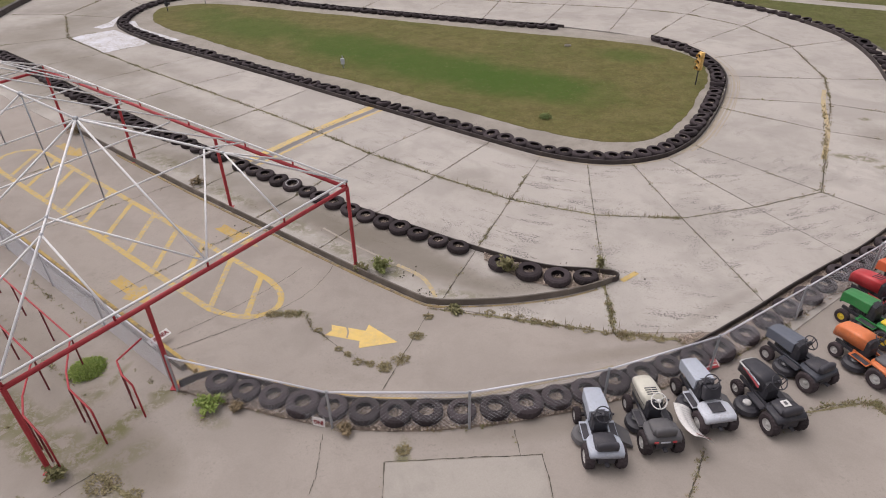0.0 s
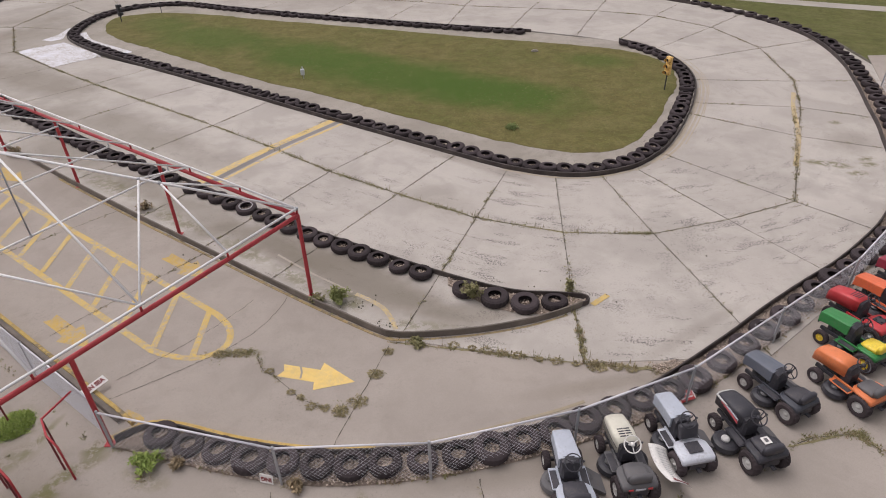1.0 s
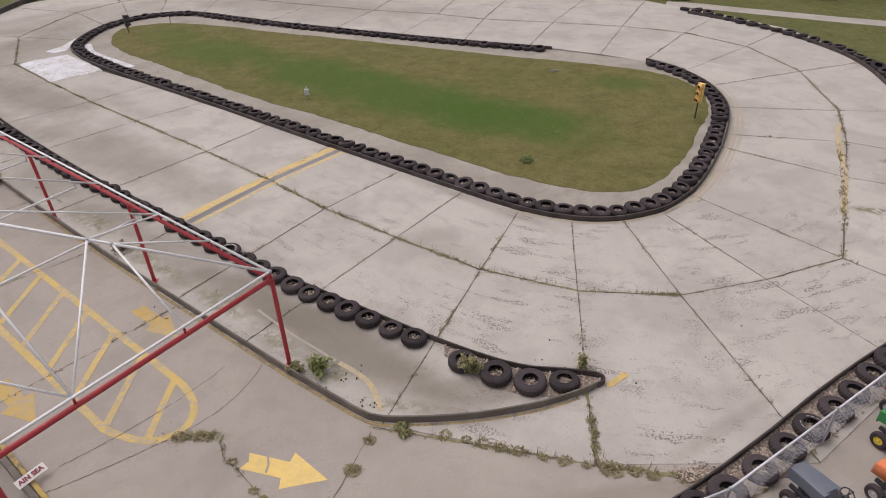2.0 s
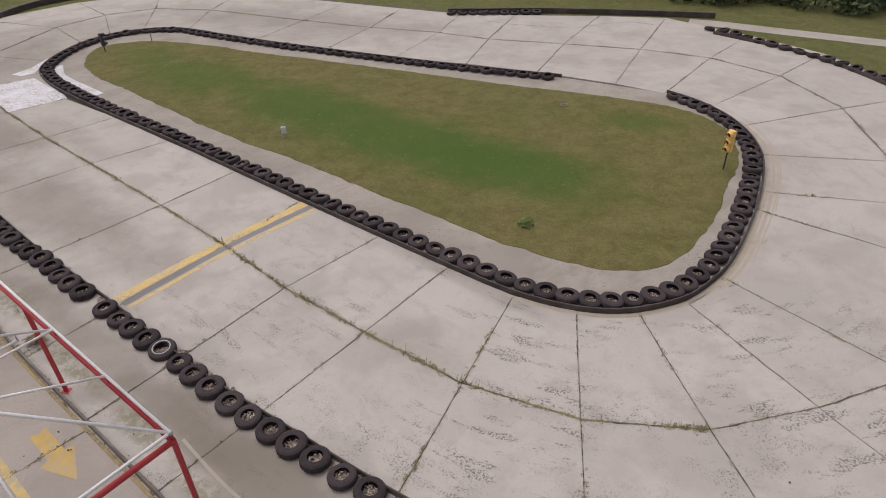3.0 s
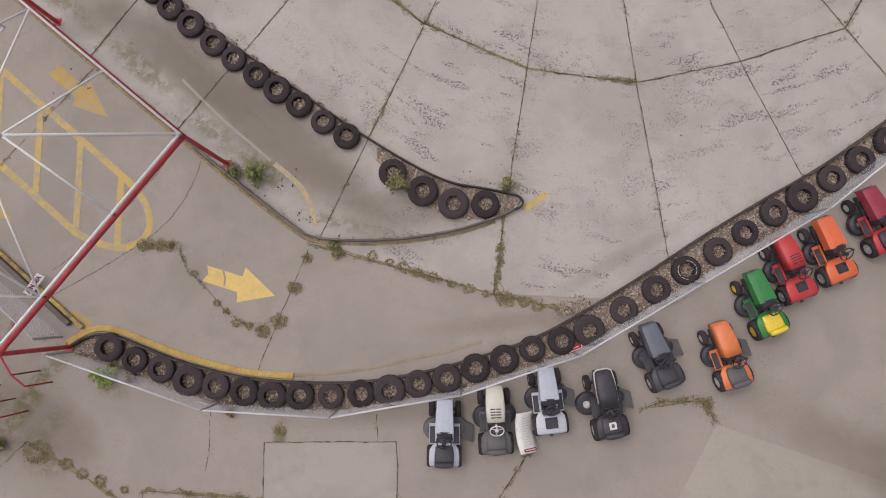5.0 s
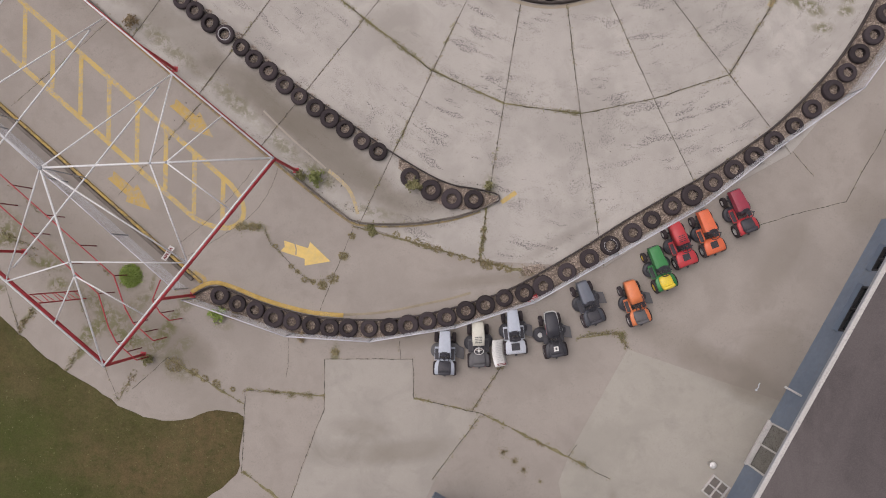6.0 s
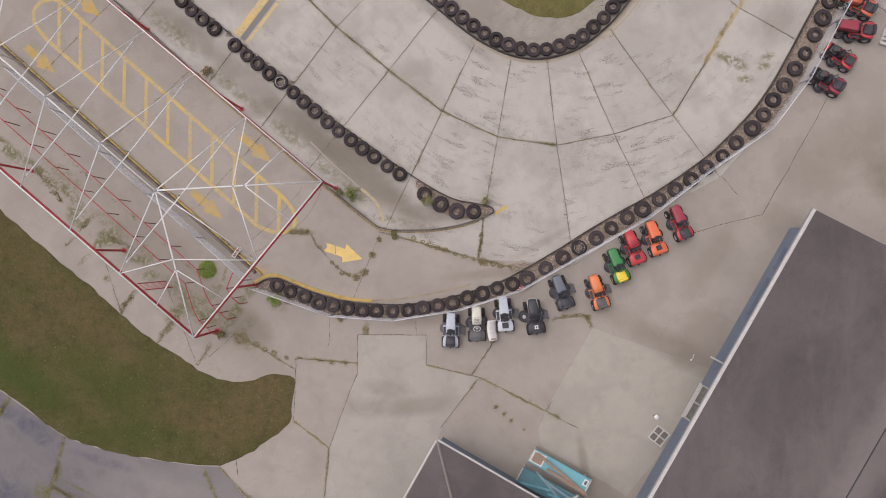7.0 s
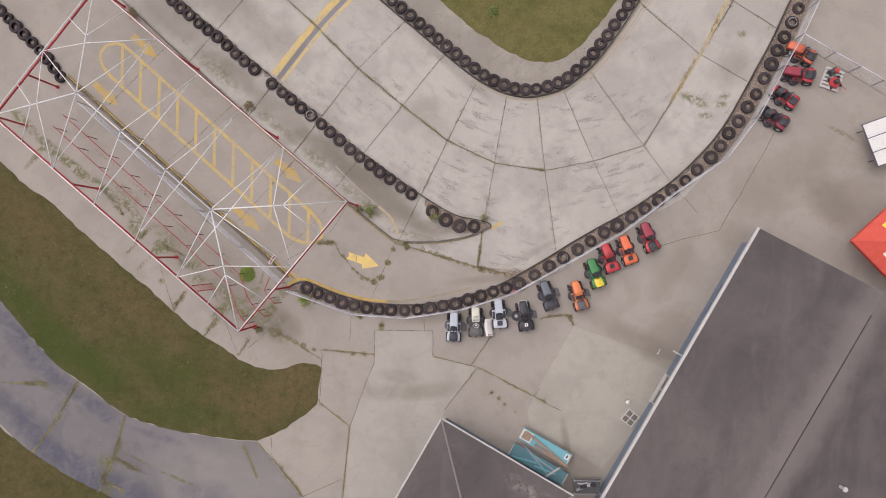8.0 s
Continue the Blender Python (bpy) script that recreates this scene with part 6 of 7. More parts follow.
mower((19.93, 21.05), (18.6, 21.72), "dark red and black lawn tractor without its hood", P_BLACK, P_DARKRED, P_SEAT, bare=True, chute=False)


# ---- loose things ----
def plate(name, label, category, m, w, h, mat, t=0.012):
    bm = bmesh.new()
    box(bm, (w, h, t), None, 0.003)
    ob = tagged(part(name, bm, mat), label, category)
    ob.matrix_world = m
    return ob


P_SIGN, P_INK = paint("sign_white", (0.72, 0.70, 0.68), 0.5), paint("sign_dark_red_ink", (0.22, 0.03, 0.035), 0.6)


def lettering(text, parent, size, mat, m):
    cu = bpy.data.curves.new("lettering", "FONT")
    cu.body, cu.size, cu.extrude, cu.align_x, cu.align_y, cu.offset = text, size, 0.002, "CENTER", "CENTER", 0.006
    cu.materials.append(mat)
    ob = new("lettering", cu)
    ob.parent, ob.matrix_local = parent, m
    return ob


def bars(parent, w, rows, mat, step, height):
    for k in range(rows):
        bm = bmesh.new()
        box(bm, (w * (0.9 if k % 3 else 0.75), height, 0.004), pose(0, (rows / 2 - k - 0.5) * step, 0.009))
        part("bar", bm, mat, parent)


sign = plate("seat_sign", "white board with dark red capitals lying tilted on the kerb", "sign", pose(-6.89, 11.63, 0.20, 28, 0, 60), 0.58, 0.19, P_SIGN)
lettering("AIN SEA", sign, 0.135, P_INK, pose(0, 0, 0.010))
sign = plate("fence_sign", "small white sign hung upside down low on the fence", "sign", pose(-2.42, 9.10, 0.16, 80, 0, -14), 0.28, 0.22, P_SIGN)
lettering("ING", sign, 0.13, P_INK, pose(0, 0, 0.010, 0, 0, 180))
sign = plate("fence_sign", "small weathered red sign with white lines leaning on the fence", "sign", pose(6.30, 11.02, 0.11, 32, 6, 24), 0.44, 0.22, P_RED)
bars(sign, 0.36, 2, P_SIGN, 0.075, 0.03)
for x in (-0.205, 0.205):
    bm = bmesh.new()
    box(bm, (0.025, 0.20, 0.004), pose(x, 0, 0.009))
    part("edge_bar", bm, P_SIGN, sign)


def notice_sheet():
    """A bent white sheet that leans between two tractors."""
    m = pose(5.25, 9.04, 0.34, -4, 34, 8)
    bm = bmesh.new()
    rows = []
    for k in range(9):
        y = -0.46 + 0.115 * k
        rows.append([[bm.verts.new((x, y, 0.10 * (y / 0.46) ** 2 - 0.05 * (x / 0.27) ** 2 + t)) for x in (-0.27, -0.13, 0.0, 0.13, 0.27)] for t in (0.0, 0.008)])
    for one, two in zip(rows, rows[1:]):
        for q in range(4):
            bm.faces.new((one[1][q], one[1][q + 1], two[1][q + 1], two[1][q]))
            bm.faces.new((one[0][q + 1], one[0][q], two[0][q], two[0][q + 1]))
        for q in (0, 4):
            bm.faces.new((one[0][q], one[1][q], two[1][q], two[0][q]))
    for row in (rows[0], rows[-1]):
        for q in range(4):
            bm.faces.new((row[0][q], row[0][q + 1], row[1][q + 1], row[1][q]))
    board = tagged(part("notice_board", bm, P_SIGN, None, "", True), "bent white notice sheet with grey lines leaning between mowers", "sign")
    board.matrix_world = m
    for k in range(12):
        y = 0.38 - 0.06 * k
        bm = bmesh.new()
        z = 0.10 * (y / 0.46) ** 2 + 0.006
        box(bm, (0.24, 0.012, 0.006), pose(0, y, z))
        part("bar", bm, P_BARS, board)
    bm = bmesh.new()
    box(bm, (0.36, 0.07, 0.006), pose(0, -0.395, 0.086, -20.5))
    band_part = part("red_band", bm, P_INK, board, "dark red band at the foot")
    bm = bmesh.new()
    box(bm, (0.28, 0.022, 0.004), pose(0, -0.393, 0.092, -20.5))
    part("bar", bm, P_SIGN, band_part)


P_BARS = paint("faded_grey_ink", (0.52, 0.51, 0.52), 0.6)
notice_sheet()


def traffic_light(x, y, turn, label, head_mat, pole=0.72, scale=1.0):
    top = thing("traffic_light", label, "traffic light", at=pose(x, y, -0.02, 0, 0, turn))
    bm = bmesh.new()
    tube(bm, (0, 0, 0), (0, 0, pole * scale), 0.03, 8)
    part("pole", bm, P_BLACK, top, "thin black pole")
    for k in range(3):
        z = (pole + 0.15 + 0.285 * k) * scale
        bm = bmesh.new()
        box(bm, (0.27 * scale, 0.17 * scale, 0.275 * scale), pose(0, 0, z), 0.025)
        head = part("signal_head", bm, head_mat, top, "yellow signal section")
        bm = bmesh.new()
        tube(bm, (0, -0.08 * scale, z), (0, -0.095 * scale, z), 0.095 * scale, 18)
        part("lens", bm, P_BLACK, head, "dark unlit lens")
        bm = bmesh.new()
        r0, arc = 0.115 * scale, np.linspace(-35, 215, 15)
        outer = [[bm.verts.new((r * math.cos(radians(a)), y0, z + r * math.sin(radians(a)))) for a in arc] for r, y0 in ((r0, -0.08 * scale), (r0, -0.27 * scale), (r0 - 0.008, -0.27 * scale), (r0 - 0.008, -0.08 * scale))]
        for one, two in zip(outer, outer[1:]):
            for q in range(len(arc) - 1):
                bm.faces.new((one[q], one[q + 1], two[q + 1], two[q]))
        part("visor", bm, head_mat, head, "hooded visor")


P_SIGNAL = paint("signal_yellow", (0.74, 0.47, 0.15), 0.5)
traffic_light(11.6, 30.2, -50, "yellow three-lamp traffic light on a thin black pole", P_SIGNAL)
traffic_light(-20.66, 45.93, 150, "black three-lamp traffic light at the infield's far end", P_BLACK, 0.4, 0.9)


def utility_post():
    top = thing("utility_post", "small grey electric box on a post in the infield", "electric box", at=pose(-5.96, 33.13, -0.01))
    bm = bmesh.new()
    tube(bm, (0, 0, 0), (0, 0, 0.62), 0.03, 8)
    part("post", bm, M_GALV, top)
    bm = bmesh.new()
    box(bm, (0.2, 0.12, 0.3), pose(0, -0.06, 0.36), 0.015)
    part("box", bm, P_WHITE, top, "pale grey metal box")


utility_post()
bm = bmesh.new()
tube(bm, (0, 0, -0.02), (0.02, 0, 0.75), 0.025, 8)
ob = tagged(part("marker_stake", bm, P_BLACK), "thin dark stake in the infield grass", "stake")
ob.matrix_world = pose(-18.8, 48.3, 0)
bm = bmesh.new()
for k in range(14):
    a = k * math.tau / 14
    bmesh.ops.create_icosphere(bm, subdivisions=1, radius=rng.uniform(0.035, 0.06), matrix=Matrix.Translation((0.17 * math.cos(a), 0.13 * math.sin(a), 0.02)))
ob = tagged(part("stone_ring", bm, M_BORDER), "ring of pale stones in the infield grass", "stones")
ob.matrix_world = pose(6.34, 36.8, 0)

# ---- yard by the buildings ----
P_TEAL, P_TEAL_OLD = paint("turquoise_paint", (0.16, 0.40, 0.47), 0.55), paint("old_teal_paint", (0.10, 0.22, 0.255), 0.7)
M_PLANK = plain("weathered_plank", (0.30, 0.215, 0.165), 0.25, 5, 0.85, dirt=0.5, grime=(0.10, 0.08, 0.07))


def game_table(at, w, l, label, paint_mat, planks, slats=0):
    top = thing("arcade_table", label, "table", at=at)
    bm = bmesh.new()
    box(bm, (l, w, 0.06), pose(0, 0, 0.66), 0.01)
    bed = part("tabletop", bm, P_TEAL_OLD if slats else paint_mat, top, "painted board top")
    for y in (-w / 2, w / 2):
        bm = bmesh.new()
        box(bm, (l + 0.04, 0.04, 0.12), pose(0, y, 0.70), 0.008)
        part("side_rail", bm, paint_mat, top)
    for x in (-l / 2, l / 2):
        bm = bmesh.new()
        box(bm, (0.04, w - 0.045, 0.12), pose(x, 0, 0.70), 0.008)
        part("end_rail", bm, M_TRIM, top, "pale end rail")
    for x in (-l / 2 + 0.15, l / 2 - 0.15):
        for y in (-w / 2 + 0.1, w / 2 - 0.1):
            bm = bmesh.new()
            box(bm, (0.08, 0.08, 0.65), pose(x, y, 0.31), 0.008)
            part("leg", bm, M_TRIM, top)
    if slats:
        for n in range(slats):
            bm = bmesh.new()
            box(bm, (l * (0.42, 0.55, 0.36, 0.48, 0.3)[n % 5], 0.10, 0.025), pose((-0.75, -0.2, 0.45, 0.1, 0.85)[n % 5], (-0.16, 0.14, -0.08, 0.22, 0.05)[n % 5], 0.725 + 0.028 * n, 0, 0, (14, -22, 8, -6, 62)[n % 5]), 0.004)
            part("loose_slat", bm, (P_TEAL, P_SLAT, P_TEAL, P_SLAT, M_TRIM)[n % 5], top, "loose painted slat")
    else:
        # open pale frame at one end with a brown board in it, square inlay at the other
        bm = bmesh.new()
        box(bm, (0.50, w - 0.16, 0.012), pose(-l / 2 + 0.33, 0, 0.697), 0.003)
        part("end_panel", bm, M_PLANK, bed, "dark brown bare panel")
        for x, y, a, b in ((-l / 2 + 0.06, 0, 0.05, w - 0.06), (-l / 2 + 0.60, 0, 0.05, w - 0.06), (-l / 2 + 0.33, w / 2 - 0.07, 0.50, 0.05), (-l / 2 + 0.33, -w / 2 + 0.07, 0.50, 0.05)):
            bm = bmesh.new()
            box(bm, (a, b, 0.05), pose(x, y, 0.72), 0.004)
            part("white_frame", bm, P_SIGN, bed, "white frame strip")
        bm = bmesh.new()
        box(bm, (0.22, 0.30, 0.012), pose(l / 2 - 0.16, 0.08, 0.70), 0.003)
        part("inlay", bm, P_SIGN, bed, "pale square inlay")
        bm = bmesh.new()
        box(bm, (0.11, 0.18, 0.014), pose(l / 2 - 0.16, 0.08, 0.705), 0.003)
        part("inlay_panel", bm, P_GREY, bed)
    for n in range(planks):
        bm = bmesh.new()
        box(bm, (l * (0.98 - 0.25 * n), 0.13, 0.03), pose(0.12 + 0.35 * n, (-0.06, -w * 0.42)[n % 2], 0.80 + 0.035 * n, 0, 0, (-11, -4)[n % 2]), 0.005)
        part("plank", bm, M_PLANK, top, "weathered brown plank")


P_SLAT = paint("grey_blue_paint", (0.24, 0.33, 0.38), 0.7)
yard_turn = -24.0
game_table(pose(8.71, 3.09, -0.016, 0, 0, yard_turn), 0.62, 2.85, "turquoise board table with white end frame and brown planks", P_TEAL, 2)
game_table(pose(8.42, 2.13, -0.016, 0, 0, yard_turn), 0.68, 3.2, "old dark teal table with loose slats by the small building", P_TEAL_OLD, 0, 5)


def cart():
    top = thing("metal_cart", "grey metal cart loaded with scrap by the wall", "cart", at=pose(11.1, 1.15, -0.016, 0, 0, 5))
    bm = bmesh.new()
    box(bm, (1.45, 0.75, 0.05), pose(0, 0, 0.45), 0.01)
    part("bed", bm, P_GREY, top, "grey flat bed")
    for x in (-0.68, 0.68):
        for y in (-0.33, 0.33):
            bm = bmesh.new()
            box(bm, (0.05, 0.05, 0.75), pose(x, y, 0.36), 0.006)
            part("upright", bm, M_GALV, top)
    for y in (-0.36, 0.36):
        bm = bmesh.new()
        tube(bm, (-0.7, y, 0.72), (0.7, y, 0.72), 0.02, 8)
        part("rail", bm, M_GALV, top)
    for n in range(7):
        bm = bmesh.new()
        box(bm, (rng.uniform(0.25, 0.6), rng.uniform(0.06, 0.2), rng.uniform(0.05, 0.16)), pose(rng.uniform(-0.45, 0.45), rng.uniform(-0.22, 0.22), 0.54, 0, 0, rng.uniform(-60, 60)), 0.01)
        part("scrap_piece", bm, (M_TRIM, P_BLACK, M_GALV)[n % 3], top)


cart()


M_DARKWOOD = plain("grey_board", (0.17, 0.15, 0.135), 0.25, 5, 0.9)


def crate():
    top = thing("slatted_crate", "open pale wooden crate with cross slats on the apron", "crate", at=pose(13.17, 4.86, -0.016, 0, 0, -34))
    for x in (-0.33, 0.0, 0.33):
        bm = bmesh.new()
        box(bm, (0.05, 0.74, 0.08), pose(x, 0, 0.04), 0.006)
        part("runner", bm, M_TRIM, top)
    for y in (-0.34, 0.0, 0.34):
        bm = bmesh.new()
        box(bm, (0.72, 0.055, 0.04), pose(0, y, 0.102), 0.006)
        part("slat", bm, M_TRIM, top)
    bm = bmesh.new()
    box(bm, (0.64, 0.66, 0.02), pose(0, 0, 0.012))
    part("base_board", bm, M_DARKWOOD, top)


crate()
bm = bmesh.new()
lathe(bm, [(0.001, 0.0), (0.095, 0.0), (0.112, 0.24), (0.12, 0.24), (0.12, 0.27), (0.001, 0.275)], 20, None, False)
ob = tagged(part("bucket", bm, P_SIGN, None, "", True), "white lidded bucket on the apron by the crate", "bucket")
ob.matrix_world = pose(12.94, 5.74, -0.016)
bm = bmesh.new()
bent_tube(bm, [(-0.12, 0, 0.016), (0, 0, 0.016), (0.05, 0.06, 0.016), (0.13, 0.06, 0.016)], 0.016)
bmesh.ops.create_icosphere(bm, subdivisions=2, radius=0.04, matrix=Matrix.Translation((-0.14, 0, 0.03)))
ob = tagged(part("broken_pipe", bm, P_WHITE, None, "", True), "short piece of white pipe lying on the apron", "pipe")
ob.matrix_world = pose(14.43, 8.53, -0.016, 0, 0, 50)


def pallet_with_parts():
    top = thing("wooden_pallet", "pale wooden pallet on the apron under engine parts", "pallet", at=pose(22.15, 23.75, -0.016, 0, 0, -15))
    for k in range(6):
        bm = bmesh.new()
        box(bm, (1.0, 0.12, 0.025), pose(0, -0.5 + 0.2 * k, 0.13), 0.004)
        part("deck_board", bm, M_TRIM, top)
    for x in (-0.44, 0.0, 0.44):
        bm = bmesh.new()
        box(bm, (0.09, 1.1, 0.10), pose(x, 0, 0.06), 0.006)
        part("stringer", bm, M_TRIM, top)
    engine = thing("push_mower", "small red push mower with bare engine on the pallet", "mower", at=pose(22.25, 23.55, 0.127, 0, 0, 20))
    bm = bmesh.new()
    lathe(bm, [(0.001, 0.2), (0.22, 0.2), (0.27, 0.15), (0.28, 0.04), (0.27, 0.04), (0.001, 0.15)], 18, None, False)
    part("deck", bm, P_RED, engine, "red pressed deck")
    bm = bmesh.new()
    lathe(bm, [(0.001, 0.42), (0.10, 0.42), (0.13, 0.38), (0.13, 0.2), (0.001, 0.2)], 16, None, False)
    part("engine", bm, M_ENGINE, engine)
    for x in (-0.25, 0.25):
        for y in (-0.22, 0.22):
            bm = bmesh.new()
            tube(bm, (x - 0.025, y, 0.09), (x + 0.025, y, 0.09), 0.09, 14)
            part("wheel", bm, P_SEAT, engine)
    bm = bmesh.new()
    bent_tube(bm, [(-0.2, -0.2, 0.15), (-0.2, -0.55, 0.5), (0.2, -0.55, 0.5), (0.2, -0.2, 0.15)], 0.014, 6)
    part("handle", bm, P_RED, engine, "", True)
    block = thing("loose_engine", "dark loose engine with red cover on the pallet", "engine", at=pose(22.1, 24.1, 0.127, 0, 0, 35))
    bm = bmesh.new()
    box(bm, (0.42, 0.34, 0.26), pose(0, 0, 0.13), 0.03)
    box(bm, (0.2, 0.2, 0.1), pose(-0.1, 0.05, 0.3), 0.02)
    part("block", bm, M_ENGINE, block)
    bm = bmesh.new()
    lathe(bm, [(0.001, 0.36), (0.10, 0.36), (0.13, 0.32), (0.13, 0.26), (0.001, 0.26)], 16, pose(0.1, -0.04, 0), False)
    part("cover", bm, P_RED, block, "red fan cover")


pallet_with_parts()


def canopy_tent():
    top = thing("canopy_tent", "red canopy tent with white and yellow panels on posts", "canopy tent", at=pose(25.23, 15.3, -0.016, 0, 0, 48))
    s, eave, peak = 1.75, 2.0, 2.75
    roofs = []
    for k in range(4):
        a, b = radians(45 + 90 * k + 0), radians(135 + 90 * k)
        p, q = Vector((s * 1.414 * math.cos(a), s * 1.414 * math.sin(a), eave)), Vector((s * 1.414 * math.cos(b), s * 1.414 * math.sin(b), eave))
        c = Vector((0, 0, peak))
        bm = bmesh.new()
        t = Vector((0, 0, 0.012))
        lo, hi = [bm.verts.new(x) for x in (p, q, c)], [bm.verts.new(x + t) for x in (p, q, c)]
        bm.faces.new(hi), bm.faces.new(lo[::-1])
        for i in range(3):
            bm.faces.new((lo[i], lo[(i + 1) % 3], hi[(i + 1) % 3], hi[i]))
        for x, y, n in ((p, q, 1),):
            v = [bm.verts.new(w) for w in (x, y, y - Vector((0, 0, 0.22)), x - Vector((0, 0, 0.22)))]
            bm.faces.new(v)
        panel = part("roof_panel", bm, P_TENT, top, "red canvas panel")
        roofs.append((panel, p, q, c))
        bm = bmesh.new()
        foot = Vector((p.x * 0.6, p.y * 0.6, 0))
        tube(bm, foot, foot + Vector((0, 0, eave + 0.26)), 0.025, 8)
        part("leg", bm, M_GALV, top)
    for n, (panel, p, q, c) in enumerate(roofs):
        mid = (p + q) / 2
        up, along = (c - mid).normalized(), (q - p).normalized()
        nrm = along.cross(up).normalized()
        nrm = nrm if nrm.z > 0 else -nrm
        for a, b, w, h, mat in ((0.0, 0.75, 0.72, 0.34, P_SIGN), (0.0, 0.75, 0.46, 0.16, P_BLACK)) if n % 2 else ((0.0, 0.55, 0.5, 0.3, P_YELLOW),):
            bm = bmesh.new()
            o = mid + up * b + nrm * (0.022 if mat is not P_BLACK else 0.028)
            bm.faces.new([bm.verts.new(o + along * i * w + up * j * h) for i, j in ((-0.5, -0.5), (0.5, -0.5), (0.5, 0.5), (-0.5, 0.5))])
            part("print_panel", bm, mat, panel)


P_TENT = paint("red_canvas", (0.60, 0.075, 0.05), 0.7)
canopy_tent()


def white_shed():
    top = thing("panel_shelter", "low shelter with white roof panels in dark frames", "shelter", at=pose(24.85, 20.65, -0.016, 0, 0, 25))
    for k in range(3):
        bm = bmesh.new()
        box(bm, (2.2, 0.72, 0.03), pose(0, -0.76 + 0.76 * k, 1.0), 0.006)
        panel = part("roof_panel", bm, P_SIGN, top, "white panel")
        bm = bmesh.new()
        box(bm, (2.26, 0.05, 0.06), pose(0, -1.14 + 0.76 * k, 1.0), 0.006)
        part("frame_bar", bm, P_SLATE, top)
    bm = bmesh.new()
    box(bm, (2.26, 0.05, 0.06), pose(0, 1.14, 1.0), 0.006)
    part("frame_bar", bm, P_SLATE, top)
    for x in (-1.1, 1.1):
        bm = bmesh.new()
        box(bm, (0.05, 2.3, 0.06), pose(x, 0, 1.0), 0.006)
        part("frame_bar", bm, P_SLATE, top)
        for y in (-1.1, 1.1):
            bm = bmesh.new()
            box(bm, (0.06, 0.06, 1.0), pose(x * 0.75, y * 0.75, 0.485), 0.006)
            part("leg", bm, P_SLATE, top)


white_shed()


# ---- joints of the apron, cracks, weeds ----
APRON_JOINTS = [
    (-6.7, 7.85, -3.75, 6.4), (-3.75, 6.9, -3.6, 4.0), (-3.6, 4.0, -1.85, 2.9), (-1.85, 2.9, -2.0, -6.0), (-0.95, 8.25, -0.82, 6.5), (-0.82, 6.5, -1.85, 2.9),
    (-0.95, 8.27, 2.22, 8.52), (2.22, 8.52, 2.36, 7.13), (-3.7, 6.93, -0.85, 6.95), (2.36, 7.13, 4.82, 6.79), (4.82, 6.79, 8.61, 5.26), (8.61, 5.26, 9.5, 4.85),
    (4.82, 6.79, 3.25, 4.3), (5.47, 8.68, 4.48, 6.86), (8.25, 5.98, 7.95, 5.5), (17.0, 15.25, 13.4, 14.0), (17.0, 15.25, 18.81, 19.16), (18.81, 19.16, 19.52, 20.85), (15.03, 16.92, 15.86, 16.07), (-4.11, -1.21, -1.96, 0.01), (-6.93, 1.6, -6.17, 2.0), (-6.17, 2.0, -6.02, 1.08), (1.70, 9.12, 1.77, 8.46),
]
LANE_JOINTS = [
    (-0.3, 13.1, 4.31, 12.22), (4.31, 12.22, 6.3, 11.9), (4.40, 14.2, 4.31, 12.22), (-0.33, 13.0, -1.27, 9.95), (-9.0, 13.6, -5.6, 18.0),
    (-13.3, 16.6, -9.6, 20.3), (-17.0, 19.4, -13.8, 23.2), (-7.9, 6.6, -6.7, 7.85), (-8.4, 6.2, -10.4, 10.2), (-12.2, 8.2, -13.6, 11.6), (7.95, 9.72, 8.55, 9.93), (8.55, 9.93, 9.42, 10.02), (9.42, 10.02, 9.8, 9.52),
    (12.0, 18.9, 13.4, 19.6), (-5.0, 17.4, -6.2, 18.9),
]
FAR_CRACK = [(2.8, 52.2, 4.4, 51.4), (4.4, 51.4, 6.6, 50.7), (6.6, 50.7, 8.5, 50.25), (8.5, 50.25, 10.5, 51.4), (10.5, 51.4, 12.5, 51.6), (12.5, 51.6, 14.5, 50.2)]


def joint_lines(name, lines, z, label, width=0.022):
    bm, r = bmesh.new(), random.Random(21)
    for x1, y1, x2, y2 in lines:
        run = math.hypot(x2 - x1, y2 - y1)
        n = max(3, int(run / 0.09))
        dx, dy = (x2 - x1) / run, (y2 - y1) / run
        prev = None
        wob = 0.0
        for k in range(n + 1):
            s = run * k / n
            wob = 0.9 * wob + r.gauss(0, 0.006)
            w = width * r.uniform(0.25, 1.0) ** 1.4
            row = [bm.verts.new((x1 + dx * s - dy * (wob + o * w), y1 + dy * s + dx * (wob + o * w), z)) for o in (-0.5, 0.5)]
            if prev:
                bm.faces.new((prev[0], row[0], row[1], prev[1]))
            prev = row
    tagged(part(name, bm, M_SOIL), label, "joint", kind="structure")


